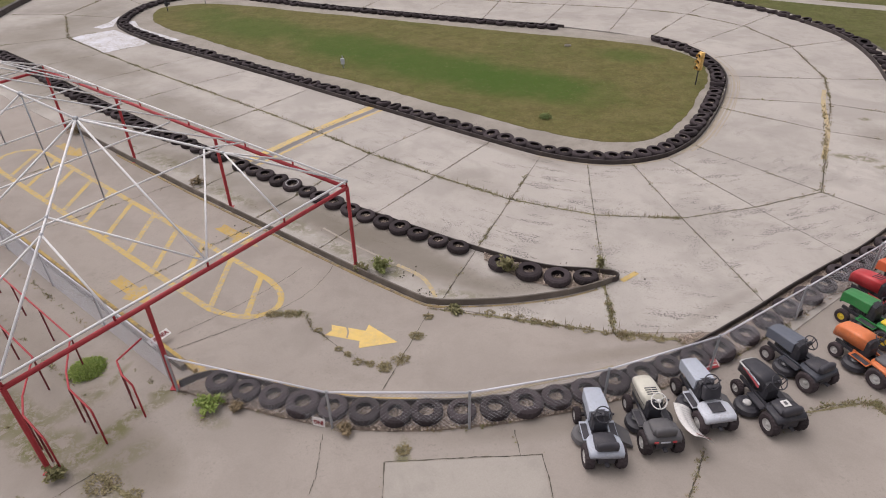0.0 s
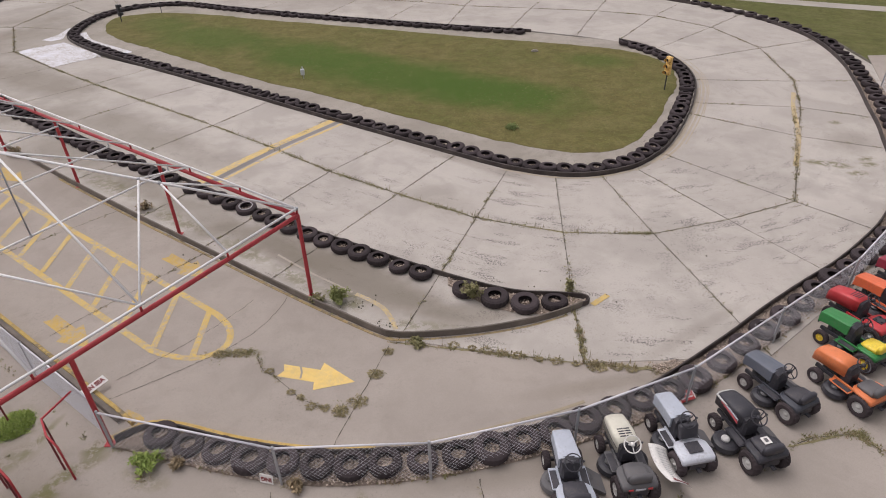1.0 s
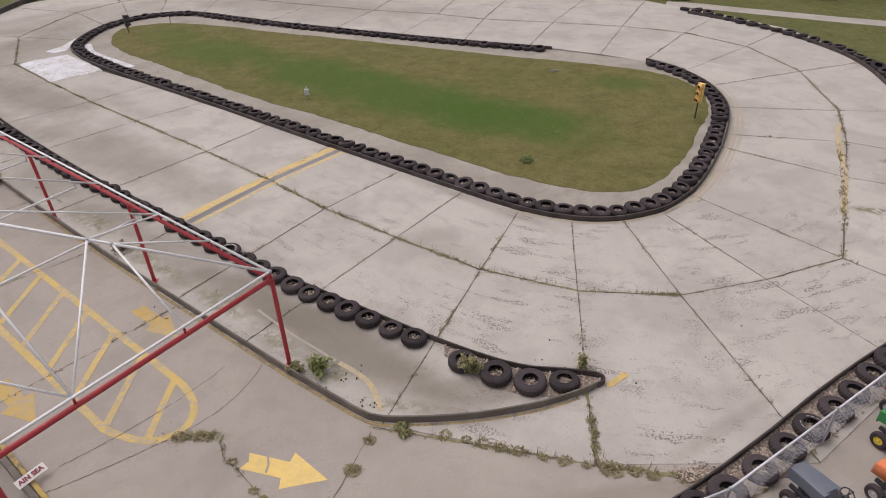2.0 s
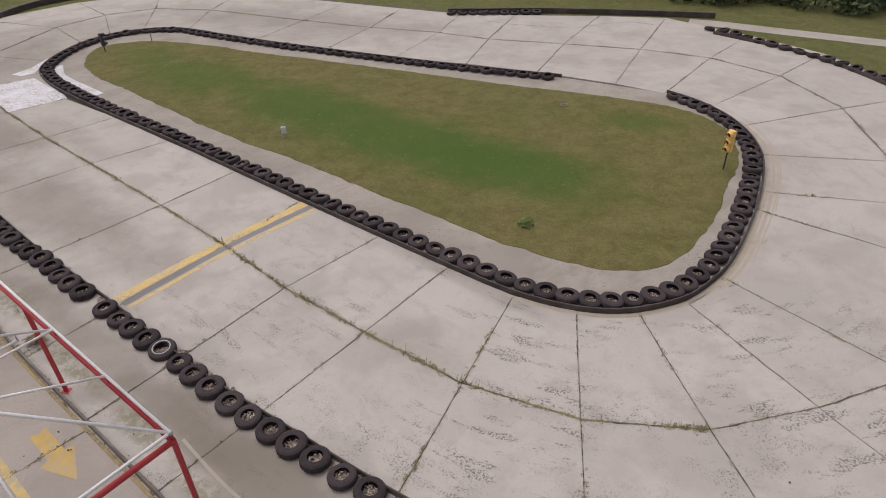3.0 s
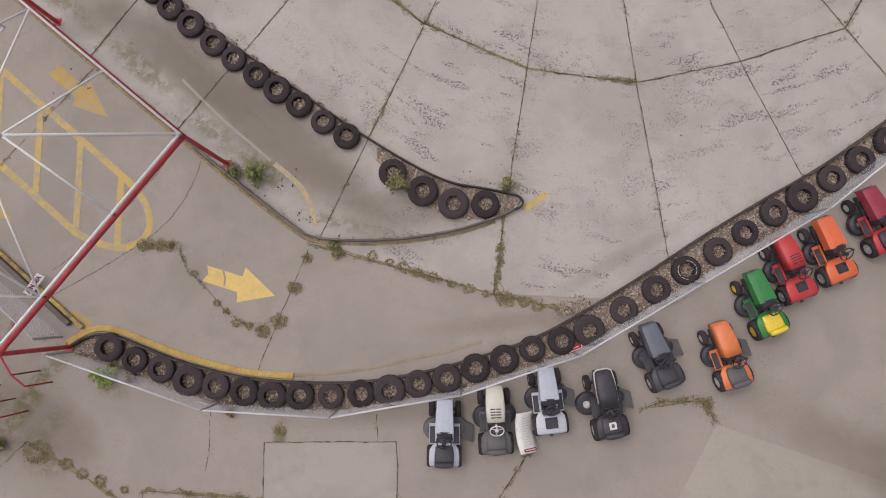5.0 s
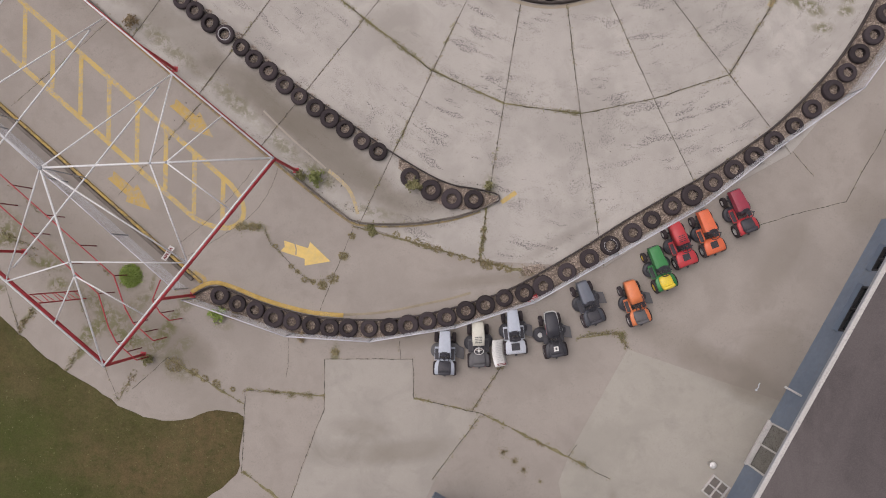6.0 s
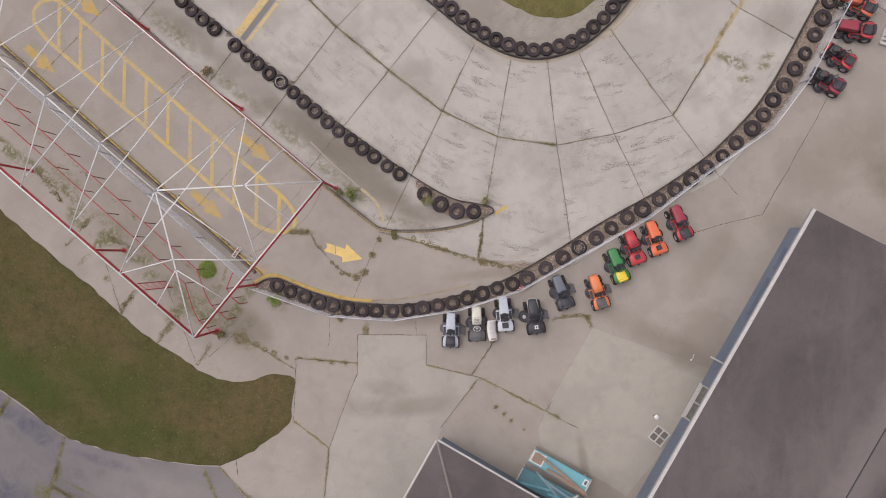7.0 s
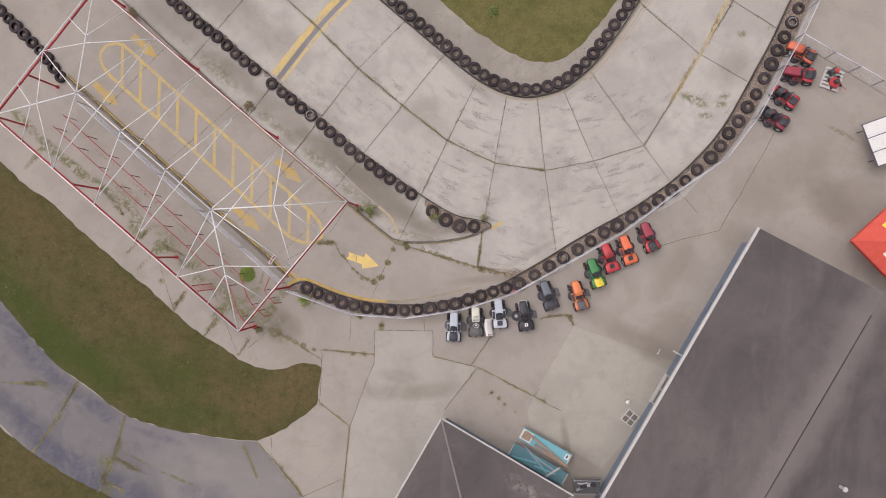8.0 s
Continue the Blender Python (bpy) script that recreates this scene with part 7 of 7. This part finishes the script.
TRACK_JOINTS = [(*j[0:2], *j[2:4]) for j in JOINTS] + [(*j[2:4], *j[4:6]) for j in JOINTS]
joint_lines("track_joints", TRACK_JOINTS, 0.0055, "dark earth in the joints across the track", 0.03)
joint_lines("far_crack", FAR_CRACK, 0.0055, "wandering dark crack in the far slabs", 0.06)
joint_lines("centre_joint", [(*MIDDLE[i], *MIDDLE[(i + 1) % len(MIDDLE)]) for i in range(len(MIDDLE))], 0.0058, "wide earthy joint along the middle of the track", 0.05)
ROAD_JOINTS = [(-17.32, 3.88, -18.4, 1.53), (-18.4, 1.53, -19.57, -0.37), (-14.46, 2.27, -14.77, 0.31), (-14.77, 0.31, -15.68, -2.43), (-21.84, 3.38, -19.12, 3.55), (-7.63, 1.32, -6.71, -0.42), (-6.92, 1.55, -5.37, 0.15), (-5.37, 0.15, -4.11, -1.21), (-15.48, -1.46, -14.14, -1.95), (-14.79, -0.19, -12.94, -0.88)]
joint_lines("road_joints", ROAD_JOINTS, -0.004, "weedy joints across the old road", 0.035)
joint_lines("apron_joints", APRON_JOINTS, -0.0095, "dark earth-filled joints between apron slabs", 0.04)
joint_lines("lane_joints", LANE_JOINTS, -0.0090, "dark earth-filled joints and cracks in the lane", 0.03)


def moss_strips():
    M = Mat("joint_moss", 1.0)
    M.color(M.mix(M.ramp(M.noise(9, 5, 0.7), 0.35, 0.65), (0.13, 0.118, 0.052), (0.28, 0.24, 0.145))).bump(M.noise(70, 3), 0.6, 0.01)
    bm, r = bmesh.new(), random.Random(4)
    lines = [(*MIDDLE[i], *MIDDLE[i + 1], 0.0062, 0.075 if i < 8 else 0.055 if i < 9 else 0.022) for i in range(11)]
    lines += [(4.42, 14.9, 4.38, 12.3, 0.0062, 0.14), (-0.3, 13.1, 4.31, 12.22, -0.0078, 0.09), (4.31, 12.22, 6.3, 11.9, -0.0078, 0.1), (7.95, 9.72, 9.42, 10.02, -0.0078, 0.07), (9.42, 10.02, 9.8, 9.52, -0.0078, 0.1)]
    lines += [(*l, -0.0035, 0.13) for l in ROAD_JOINTS[:9]]
    lines += [(*l, -0.0078, 0.1) for l in APRON_JOINTS[8:11] + APRON_JOINTS[:1] + APRON_JOINTS[2:4]]
    for x1, y1, x2, y2, z, width in lines:
        run = math.hypot(x2 - x1, y2 - y1)
        dx, dy, n = (x2 - x1) / run, (y2 - y1) / run, max(3, int(run / 0.06))
        prev = None
        for k in range(n + 1):
            s = run * k / n
            x, y = x1 + dx * s, y1 + dy * s
            w = width * max(0.0, 0.5 + 1.3 * noise.noise((x * 1.7, y * 1.7, 9.0)) + r.uniform(-0.25, 0.25))
            o = width * 0.5 * noise.noise((x * 3, y * 3, 2.0))
            row = [bm.verts.new((x - dy * (o + q * w), y + dx * (o + q * w), z)) for q in (-0.5, 0.5)]
            if prev:
                bm.faces.new((prev[0], row[0], row[1], prev[1]))
            prev = row
    tagged(part("joint_moss", bm, M.mat), "olive moss filling the concrete joints", "moss", kind="structure")


moss_strips()


def curved_crack(points, label):
    path = glide(points, 0.15)
    lines = [(a.x, a.y, b.x, b.y) for a, b in zip(path, path[1:])]
    joint_lines("crack", lines, -0.0085, label, 0.022)


curved_crack([(-6.6, 11.35), (-5.57, 12.03), (-4.91, 12.51), (-4.16, 13.12), (-3.63, 13.79), (-3.33, 14.52), (-3.2, 15.0)], "thin dark curved crack across the lane")
curved_crack([(-6.6, 12.0), (-5.71, 12.84), (-4.96, 13.7), (-4.39, 14.45), (-4.1, 14.9)], "thin dark crack beside the hatched marking")
curved_crack([(-2.33, 8.92), (-2.30, 8.5), (-2.26, 7.98), (-2.3, 7.5)], "thin dark crack running from a fence post")
BEHIND = [(-3.51, 12.77), (-3.25, 12.24), (-2.91, 12.0), (-2.41, 11.51), (-2.14, 11.28), (-1.78, 11.1), (-1.48, 10.99)]
curved_crack(BEHIND, "weedy curved crack behind the arrow")


def slab_patch(name, poly, label, mat=None):
    mat = mat or M_PATCH
    bm = bmesh.new()
    prism(bm, poly, -0.03, -0.0120, 0.004)
    tagged(part(name, bm, mat), label, "pavement", kind="structure")


slab_patch("pale_slab", [(-0.93, 8.24), (2.20, 8.49), (2.34, 7.12), (4.78, 6.77), (3.3, 4.2), (1.2, -1.0), (-1.9, -5.8), (-1.82, 2.9), (-0.80, 6.5)], "newer pale concrete slab")
slab_patch("yard_slab", [(9.8, 9.48), (8.06, 5.75), (7.7, 4.6), (7.9, 3.9), (10.5, 2.7), (11.9, 2.0), (12.9, 3.4), (14.2, 5.6), (15.6, 8.0), (13.6, 8.5), (11.4, 9.07)], "pale concrete slab beside the building", M_YARD)


def outer_pavement():
    bm = bmesh.new()
    prism(bm, [(20.21, 25.69), (20.85, 27.49), (21.69, 29.85), (23.6, 34.5), (33.0, 34.5), (33.0, 19.0), (26.0, 22.6)], -0.03, 0.012, 0.004)
    tagged(part("outer_pavement", bm, M_LANE), "brown-grey concrete yard beyond the crossing fence", "pavement", kind="structure")


outer_pavement()


ROSETTES = [(-0.56, 12.01, 0.22), (-0.31, 12.75, 0.13), (-0.9, 11.18, 0.22), (-1.24, 10.9, 0.24), (-1.6, 11.0, 0.12), (-1.9, 11.05, 0.12), (-2.2, 11.34, 0.08), (-2.43, 11.5, 0.09), (-3.06, 12.18, 0.08), (-3.95, 12.81, 0.2), (-4.4, 12.78, 0.16),
            (-0.58, 8.55, 0.2), (-6.4, 7.6, 0.36), (1.29, 12.93, 0.12), (1.72, 12.8, 0.14), (2.05, 12.7, 0.16), (2.43, 12.58, 0.15), (2.8, 12.5, 0.16), (3.28, 12.37, 0.13), (3.7, 12.28, 0.16), (4.12, 12.2, 0.1), (4.6, 12.1, 0.24),
            (5.05, 12.05, 0.2), (5.38, 11.99, 0.18), (4.36, 12.6, 0.1), (-5.67, 7.4, 0.16), (-5.25, 7.2, 0.12), (-4.8, 7.08, 0.16), (-4.2, 6.9, 0.1)]


def joint_weeds():
    """Tufts along the joints, thick on some and thin on others."""
    green, dry = bmesh.new(), bmesh.new()
    r = random.Random(11)

    def sow(x1, y1, x2, y2, per_m, size, dead=0.25, z=0.0, bare=-0.08, wide=0.035):
        run = math.hypot(x2 - x1, y2 - y1)
        for _ in range(int(run * per_m)):
            k = r.random()
            clump = noise.noise((x1 * 0.7 + (x2 - x1) * k * 1.1, y1 * 0.7 + (y2 - y1) * k * 1.1, 3.0))
            if clump + r.uniform(-0.35, 0.35) < bare:
                continue
            x, y = x1 + (x2 - x1) * k + r.gauss(0, wide), y1 + (y2 - y1) * k + r.gauss(0, wide)
            for _ in range(2):
                blades(dry if r.random() < dead else green, x + r.gauss(0, 0.02), y + r.gauss(0, 0.02), z, size * 0.62 * r.uniform(0.4, 1.3) * (1 + max(0, clump)), 6, r)

    n = len(JOINTS)
    for i in range(n):
        j = (i + 1) % n
        (ax, ay), (bx, by) = MIDDLE[i], MIDDLE[j]
        near = i < 11
        sow(ax, ay, bx, by, 64 if i < 9 else 14 if near else 34, 0.065 if near else 0.08, 0.22 if i < 9 else 0.5, 0.0, -0.25, 0.045)
        sow(*INNER[i], *MIDDLE[i], 16 if near else 15, 0.075, 0.3, 0.0, 0.04)
        sow(*MIDDLE[i], *OUTER[i], 16 if near else 15, 0.075, 0.3, 0.0, 0.04)
    for a, b in zip(BEHIND, BEHIND[1:]):
        sow(*a, *b, 40, 0.06, 0.5, -0.016, -0.15, 0.03)
    sow(-4.9, 12.75, -3.6, 12.83, 60, 0.07, 0.35, -0.016, -0.3, 0.04)
    sow(4.42, 14.9, 4.38, 12.3, 45, 0.10, 0.25)
    sow(13.6, 21.3, 16.4, 27.4, 30, 0.10, 0.6)
    for line in APRON_JOINTS[:1] + APRON_JOINTS[2:4] + APRON_JOINTS[8:14]:
        sow(*line, 34, 0.09, 0.45, -0.016)
    for line in ((-14.2, 12.5, -15.2, 11.3), (-11.7, 9.35, -12.3, 8.3), (-9.75, 8.25, -10.4, 7.05), (-7.8, 7.3, -8.35, 6.2), (-17.0, 14.8, -15.6, 13.4), (-13.5, 12.0, -11.9, 11.4)):
        sow(*line, 55, 0.09, 0.45, -0.016, -0.3, 0.06)
    for line in LANE_JOINTS[10:13]:
        sow(*line, 50, 0.08, 0.3, -0.016, -0.3, 0.05)
    for line in APRON_JOINTS:
        sow(*line, 6, 0.05, 0.5, -0.016)
    for line in ROAD_JOINTS:
        sow(*line, 55, 0.09, 0.3, -0.006, -0.25, 0.07)
    sow(-0.3, 13.15, 4.31, 12.22, 50, 0.09, 0.4, -0.016)
    sow(4.31, 12.22, 6.3, 11.9, 60, 0.10, 0.75, -0.016)
    for line in LANE_JOINTS[4:]:
        sow(*line, 12, 0.07, 0.5, -0.016)
    for a, b in zip(ISLAND_PIT_SIDE, ISLAND_PIT_SIDE[1:]):
        sow(*a, *b, 16, 0.08, 0.4)
    for a, b in zip(FENCE[:9], FENCE[1:10]):
        sow(*a, *b, 14, 0.10, 0.6)
    for a, b in zip(OUTER_RAIL[1:16], OUTER_RAIL[2:17]):
        sow(*a, *b, 5, 0.07, 0.6)
    for a, b in ((pav(0.5, 6.2), pav(15, 6.2)), (pav(0, PW + 0.15), pav(PL, PW + 0.15)), (pav(0.3, 7.4), pav(14, 7.4)), (pav(3, -0.3), pav(17, -0.4))):
        sow(a.x, a.y, b.x, b.y, 9, 0.09, 0.35, -0.016)
    # round patches of low weeds
    bright = bmesh.new()
    lane_patches = ((-0.53, 11.99, 0.16, 50, 0.35, 0.07), (-0.87, 11.15, 0.15, 50, 0.6, 0.07), (-1.26, 10.92, 0.19, 60, 0.35, 0.08), (-0.31, 12.75, 0.12, 34, 0.5, 0.06), (-3.72, 12.82, 0.17, 60, 0.2, 0.08), (-2.14, 11.28, 0.09, 20, 0.5, 0.06), (-1.7, 11.05, 0.1, 20, 0.5, 0.06), (-2.9, 12, 0.07, 14, 0.4, 0.06), (4.62, 12.09, 0.18, 60, 0.95, 0.08), (6, 11.95, 0.25, 90, 0.95, 0.08), (-4.99, 9.33, 0.25, 40, 0.8, 0.06), (-6.3, 7.5, 0.4, 60, 0.75, 0.06), (-0.62, 8.5, 0.15, 30, 0.6, 0.07), (-4.4, 12.8, 0.3, 50, 0.4, 0.06))
    apron_patches = ((-2.05, 6.85, 0.2, 50, 0.6, 0.07), (-1.4, 6.9, 0.22, 50, 0.4, 0.07), (8.76, 12.55, 0.25, 60, 0.6, 0.08), (16.9, 24, 0.5, 60, 0.7, 0.06), (15.8, 22.3, 0.35, 40, 0.7, 0.06), (9.55, 9.95, 0.22, 60, 0.3, 0.09), (5.7, 5.49, 0.22, 60, 0.8, 0.07), (6.1, 5.2, 0.2, 50, 0.8, 0.07), (6.45, 4.95, 0.16, 40, 0.8, 0.07), (7.06, 4.58, 0.12, 18, 0.7, 0.06), (8.1, 5.7, 0.14, 20, 0.7, 0.06), (7.3, 9.45, 0.3, 40, 0.4, 0.07))
    for x, y, rad, cnt, dead, size in lane_patches + apron_patches:
        for _ in range(cnt * 3):
            a, d = r.uniform(0, math.tau), rad * abs(r.gauss(0, 0.55))
            blades(dry if r.random() < dead * 0.8 else green, x + d * math.cos(a), y + d * math.sin(a), -0.016, size * 0.55 * r.uniform(0.6, 1.3), 4, r)
    for x, y, rad, cnt, size in ((-8.28, 10.7, 0.40, 1100, 0.08),):
        for _ in range(cnt):
            a, d = r.uniform(0, math.tau), rad * math.sqrt(r.random())
            blades(bright, x + d * math.cos(a), y + d * math.sin(a), -0.016 + 0.14 * max(0, 1 - (d / rad) ** 2), size * r.uniform(0.6, 1.2), 5, r)
    # flat leafy rosettes, olive and half dry, in clumps on the lane's joints
    flat = bmesh.new()
    for x, y, rad in ROSETTES:
        for _ in range(int(30 + 1500 * rad * rad)):
            a, d = r.uniform(0, math.tau), rad * math.sqrt(r.random()) * (0.75 + 0.45 * noise.noise((x * 5 + math.cos(r.random()), y * 5, 1.0)))
            px, py, turn, l = x + d * math.cos(a), y + d * math.sin(a) * 0.8, a + r.gauss(0, 0.6), r.uniform(0.03, 0.075)
            dx, dy, w, z = math.cos(turn), math.sin(turn), l * r.uniform(0.25, 0.42), -0.012 + r.uniform(0, 0.03)
            flat.faces.new([flat.verts.new(c) for c in ((px, py, z), (px + dx * l * 0.5 - dy * w, py + dy * l * 0.5 + dx * w, z + 0.012), (px + dx * l, py + dy * l, z + 0.004), (px + dx * l * 0.5 + dy * w, py + dy * l * 0.5 - dx * w, z + 0.012))])
    tagged(part("rosette_weeds", flat, M_ROSETTE), "flat olive-brown rosettes of weed on the lane", "weeds", kind="stuff")
    # thin upright grass stalks along the weedier joints
    stalk_lines = [((-0.3, 13.1), (4.31, 12.22), 70), ((4.42, 14.9), (4.38, 12.3), 40), ((4.31, 12.22), (6.3, 11.9), 30), ((13.6, 21.3), (16.4, 27.4), 60)]
    stalk_lines += [(MIDDLE[i], MIDDLE[i + 1], 36) for i in range(2, 9)]
    for (x1, y1), (x2, y2), cnt in stalk_lines:
        for _ in range(cnt):
            k = r.random()
            x, y, h, a = x1 + (x2 - x1) * k + r.gauss(0, 0.05), y1 + (y2 - y1) * k + r.gauss(0, 0.05), r.uniform(0.08, 0.26), r.uniform(0, math.tau)
            dx, dy, w = math.cos(a), math.sin(a), r.uniform(0.005, 0.011)
            bm = dry if r.random() < 0.45 else green
            bm.faces.new([bm.verts.new(c) for c in ((x - dy * w, y + dx * w, 0), (x + dy * w, y - dx * w, 0), (x + dx * h * 0.3, y + dy * h * 0.3, h))])
    tagged(part("bright_weeds", bright, M_BRIGHT), "rounded clumps of bright green weed", "weeds", kind="stuff")
    tagged(part("joint_weeds", green, M_WEED), "green weeds growing along the concrete joints", "weeds", kind="stuff")
    tagged(part("dry_weeds", dry, M_DRY), "dry brown weeds along the concrete joints", "weeds", kind="stuff")


joint_weeds()


def weed_plant(x, y, height, spread, count, label, mat, z=-0.016, seed=0):
    """A leafy weed: thin forked stems with many small leaves."""
    r = random.Random(seed)
    top = thing("weed_plant", label, "plant", "tall weeds", at=pose(x, y, z))
    stems, leaves = bmesh.new(), bmesh.new()
    for _ in range(count):
        a, lean = r.uniform(0, math.tau), r.uniform(0.15, 1.0)
        tip = Vector((math.cos(a) * spread * lean, math.sin(a) * spread * lean, height * r.uniform(0.5, 1.0) * (1.15 - 0.5 * lean)))
        mid = tip * 0.5 + Vector((0, 0, height * 0.12))
        foot = Vector((r.gauss(0, 0.03), r.gauss(0, 0.03), 0))
        for p, q in ((foot, mid), (mid, tip)):
            tube(stems, p, q, 0.006, 4, 0.004)
        for k in range(26):
            u = r.uniform(0.2, 1.0)
            p = (foot.lerp(mid, u * 2) if u < 0.5 else mid.lerp(tip, u * 2 - 1)) + Vector((r.gauss(0, 0.04), r.gauss(0, 0.04), r.gauss(0, 0.03)))
            s = r.uniform(0.03, 0.075)
            m = Matrix.Translation(p) @ pose(0, 0, 0, r.uniform(-50, 50), r.uniform(-50, 50), r.uniform(0, 360))
            leaves.faces.new([leaves.verts.new(m @ Vector(c)) for c in ((-s, 0, 0), (0, -s * 0.42, 0.008), (s, 0, 0), (0, s * 0.42, 0.008))])
    part("stems", stems, M_DRY, top)
    part("leaves", leaves, mat, top)


M_GREENS = leaf_material("green_weed_leaf", (0.14, 0.165, 0.045), (0.27, 0.285, 0.105))
M_CLUMP = leaf_material("dark_clump_leaf", (0.085, 0.135, 0.03), (0.19, 0.23, 0.07))
weed_plant(-1.80, 14.72, 0.45, 0.36, 26, "bushy green weed growing at the island kerb", M_GREENS, 0, 1)
weed_plant(4.0, 26.1, 0.12, 0.32, 26, "low dark green clump in the infield grass", M_CLUMP, 0, 13)
weed_plant(-2.35, 14.75, 0.25, 0.25, 9, "low green weed at the foot of the kerb", M_WEED, -0.016, 12)
weed_plant(1.80, 14.72, 0.62, 0.32, 16, "tall yellow-green weed growing between the tyres", M_WEED, 0, 2)
weed_plant(4.46, 14.9, 0.5, 0.16, 8, "thin yellow-green weed at the island tip", M_WEED, 0, 3)
weed_plant(-4.95, 9.58, 0.36, 0.32, 20, "green weed growing against the fence", M_BRIGHT, -0.016, 4)
weed_plant(-4.3, 9.58, 0.28, 0.15, 6, "dry weed growing through the fence", M_DRY, -0.016, 5)
weed_plant(-1.85, 8.98, 0.24, 0.18, 10, "clump of dry straw-coloured weed by the fence", M_DRY, -0.016, 6)
weed_plant(-7.35, 7.75, 0.3, 0.25, 16, "green weed at the foot of a red post", M_WEED, -0.016, 7)
weed_plant(0.42, 13.0, 0.07, 0.3, 14, "low green weed outside the island kerb", M_WEED, -0.016, 8)
weed_plant(-9.0, 20.0, 0.3, 0.3, 12, "dry weed at the pit kerb", M_DRY, 0, 9)
weed_plant(-15.9, 24.6, 0.35, 0.45, 14, "dry straw-coloured weed by the pavilion", M_DRY, 0, 11)


# ---- concrete border inside the inner barrier, and tan stain outside it ----
def infield_border():
    edge = beside(glide(INNER_RAIL, 0.6), 0.02)
    bm = bmesh.new()
    vs = [bm.verts.new((p.x, p.y, -0.012)) for p in edge]
    es = [bm.edges.new((vs[i], vs[(i + 1) % len(vs)])) for i in range(len(vs))]
    bmesh.ops.triangle_fill(bm, use_beauty=True, edges=es)
    tagged(part("infield_border", bm, M_BORDER), "strip of stained concrete between barrier and grass", "pavement", kind="structure")


infield_border()
for first, last, off, width in ((4, 12, 0.13, 0.12), (1, 9, 0.22, 0.05), (2, 8, 0.36, 0.10), (3, 7, 0.52, 0.05), (0, 6, 0.60, 0.04)):
    marking("inner_bend_scuff", "faint tan scuff along the outside of the infield barrier", lambda bm: stripe(bm, beside(glide(INNER_RAIL[first:last], 0.5), off), width, 0.0075), M_TAN)


# ---- far woods behind the track ----
def shrub_row():
    bm, r = bmesh.new(), random.Random(31)
    for k in range(64):
        x = 3 + k * 0.68 + r.uniform(-0.5, 0.5)
        y = 61.4 - 0.40 * (x - 8) + r.uniform(-0.6, 4.0)
        h = r.uniform(1.6, 3.6)
        for _ in range(230):
            a, u = r.uniform(0, math.tau), r.random()
            rad = (0.5 + 1.1 * math.sin(math.pi * min(1, u * 0.9 + 0.1))) * r.uniform(0.4, 1.0)
            m = pose(x + rad * math.cos(a), y + rad * math.sin(a), u * h, r.uniform(-60, 60), r.uniform(-60, 60), r.uniform(0, 360))
            s = r.uniform(0.10, 0.24)
            bm.faces.new([bm.verts.new(m @ Vector(c)) for c in ((-s, 0, 0), (0, -s * 0.6, 0.02), (s, 0, 0), (0, s * 0.6, 0.02))])
    tagged(part("far_shrubs", bm, M_WOODS), "dark green thicket beyond the far grass", "thicket", kind="stuff")


shrub_row()
marking("far_path", "pale worn path between the far grass strips", lambda bm: stripe(bm, glide([(16.0, 51.8), (17.9, 51.0), (20.8, 49.3), (23.7, 47.7), (26.8, 46.0), (36, 41.5)], 0.8), 1.5, -0.055), M_PATCH)


# ---- pebbles in the infield tyres and dark clods on the slabs ----
def tyre_pebbles():
    bm, r = bmesh.new(), random.Random(17)
    spots = [(p.x, p.y, 0.07) for p in inner_tyre_line[1:-1]] + [(x, y, 0.07) for x, y in ISLAND_TYRES] + [(x, y, 0.06) for x, y in OUTER_TYRES] + [(6.0 + 0.14 * k, 11.98 + 0.03 * k, -0.012) for k in range(5)]
    # corners between the island's tyres and its rail
    for (x1, y1), (x2, y2) in zip(ISLAND_TYRES[4:], ISLAND_TYRES[5:]):
        run = math.hypot(x2 - x1, y2 - y1)
        spots.append(((x1 + x2) / 2 + (y1 - y2) / run * -0.22, (y1 + y2) / 2 + (x2 - x1) / run * -0.22, 0.006))
    for x, y, z in spots:
        for _ in range(90):
            a, d, s = r.uniform(0, math.tau), 0.17 * math.sqrt(r.random()), r.uniform(0.012, 0.03)
            t = pose(x + d * math.cos(a), y + d * math.sin(a), z + r.uniform(0, 0.03), r.uniform(-25, 25), r.uniform(-25, 25), r.uniform(0, 360))
            v = [bm.verts.new(t @ Vector(c)) for c in ((-s, -s * 0.6, 0), (s * 0.8, -s * 0.7, 0), (s, s * 0.5, 0), (-s * 0.4, s * 0.8, 0), (0, 0, s * 0.7))]
            for q in range(4):
                bm.faces.new((v[q], v[(q + 1) % 4], v[4]))
    tagged(part("tyre_pebbles", bm, M_GRAVEL), "pale pebbles lying inside the infield tyres", "gravel", kind="stuff")


def clods():
    bm, r = bmesh.new(), random.Random(23)
    for x, y, spread, count in ((4.6, 14.6, 0.5, 9), (3.9, 15.3, 0.4, 3), (-1.2, 14.6, 0.3, 14), (-0.5, 13.8, 0.25, 10), (-4.5, 17.0, 1.5, 12), (6.0, 18.0, 3.5, 4)):
        for _ in range(count):
            s = r.uniform(0.010, 0.026)
            bmesh.ops.create_icosphere(bm, subdivisions=1, radius=s, matrix=Matrix.Translation((x + r.gauss(0, spread), y + r.gauss(0, spread * 0.5), 0.008 + s * 0.3)))
    tagged(part("dark_clods", bm, M_SOIL), "small dark clods of earth scattered on the slabs", "debris", kind="stuff")


tyre_pebbles()
clods()
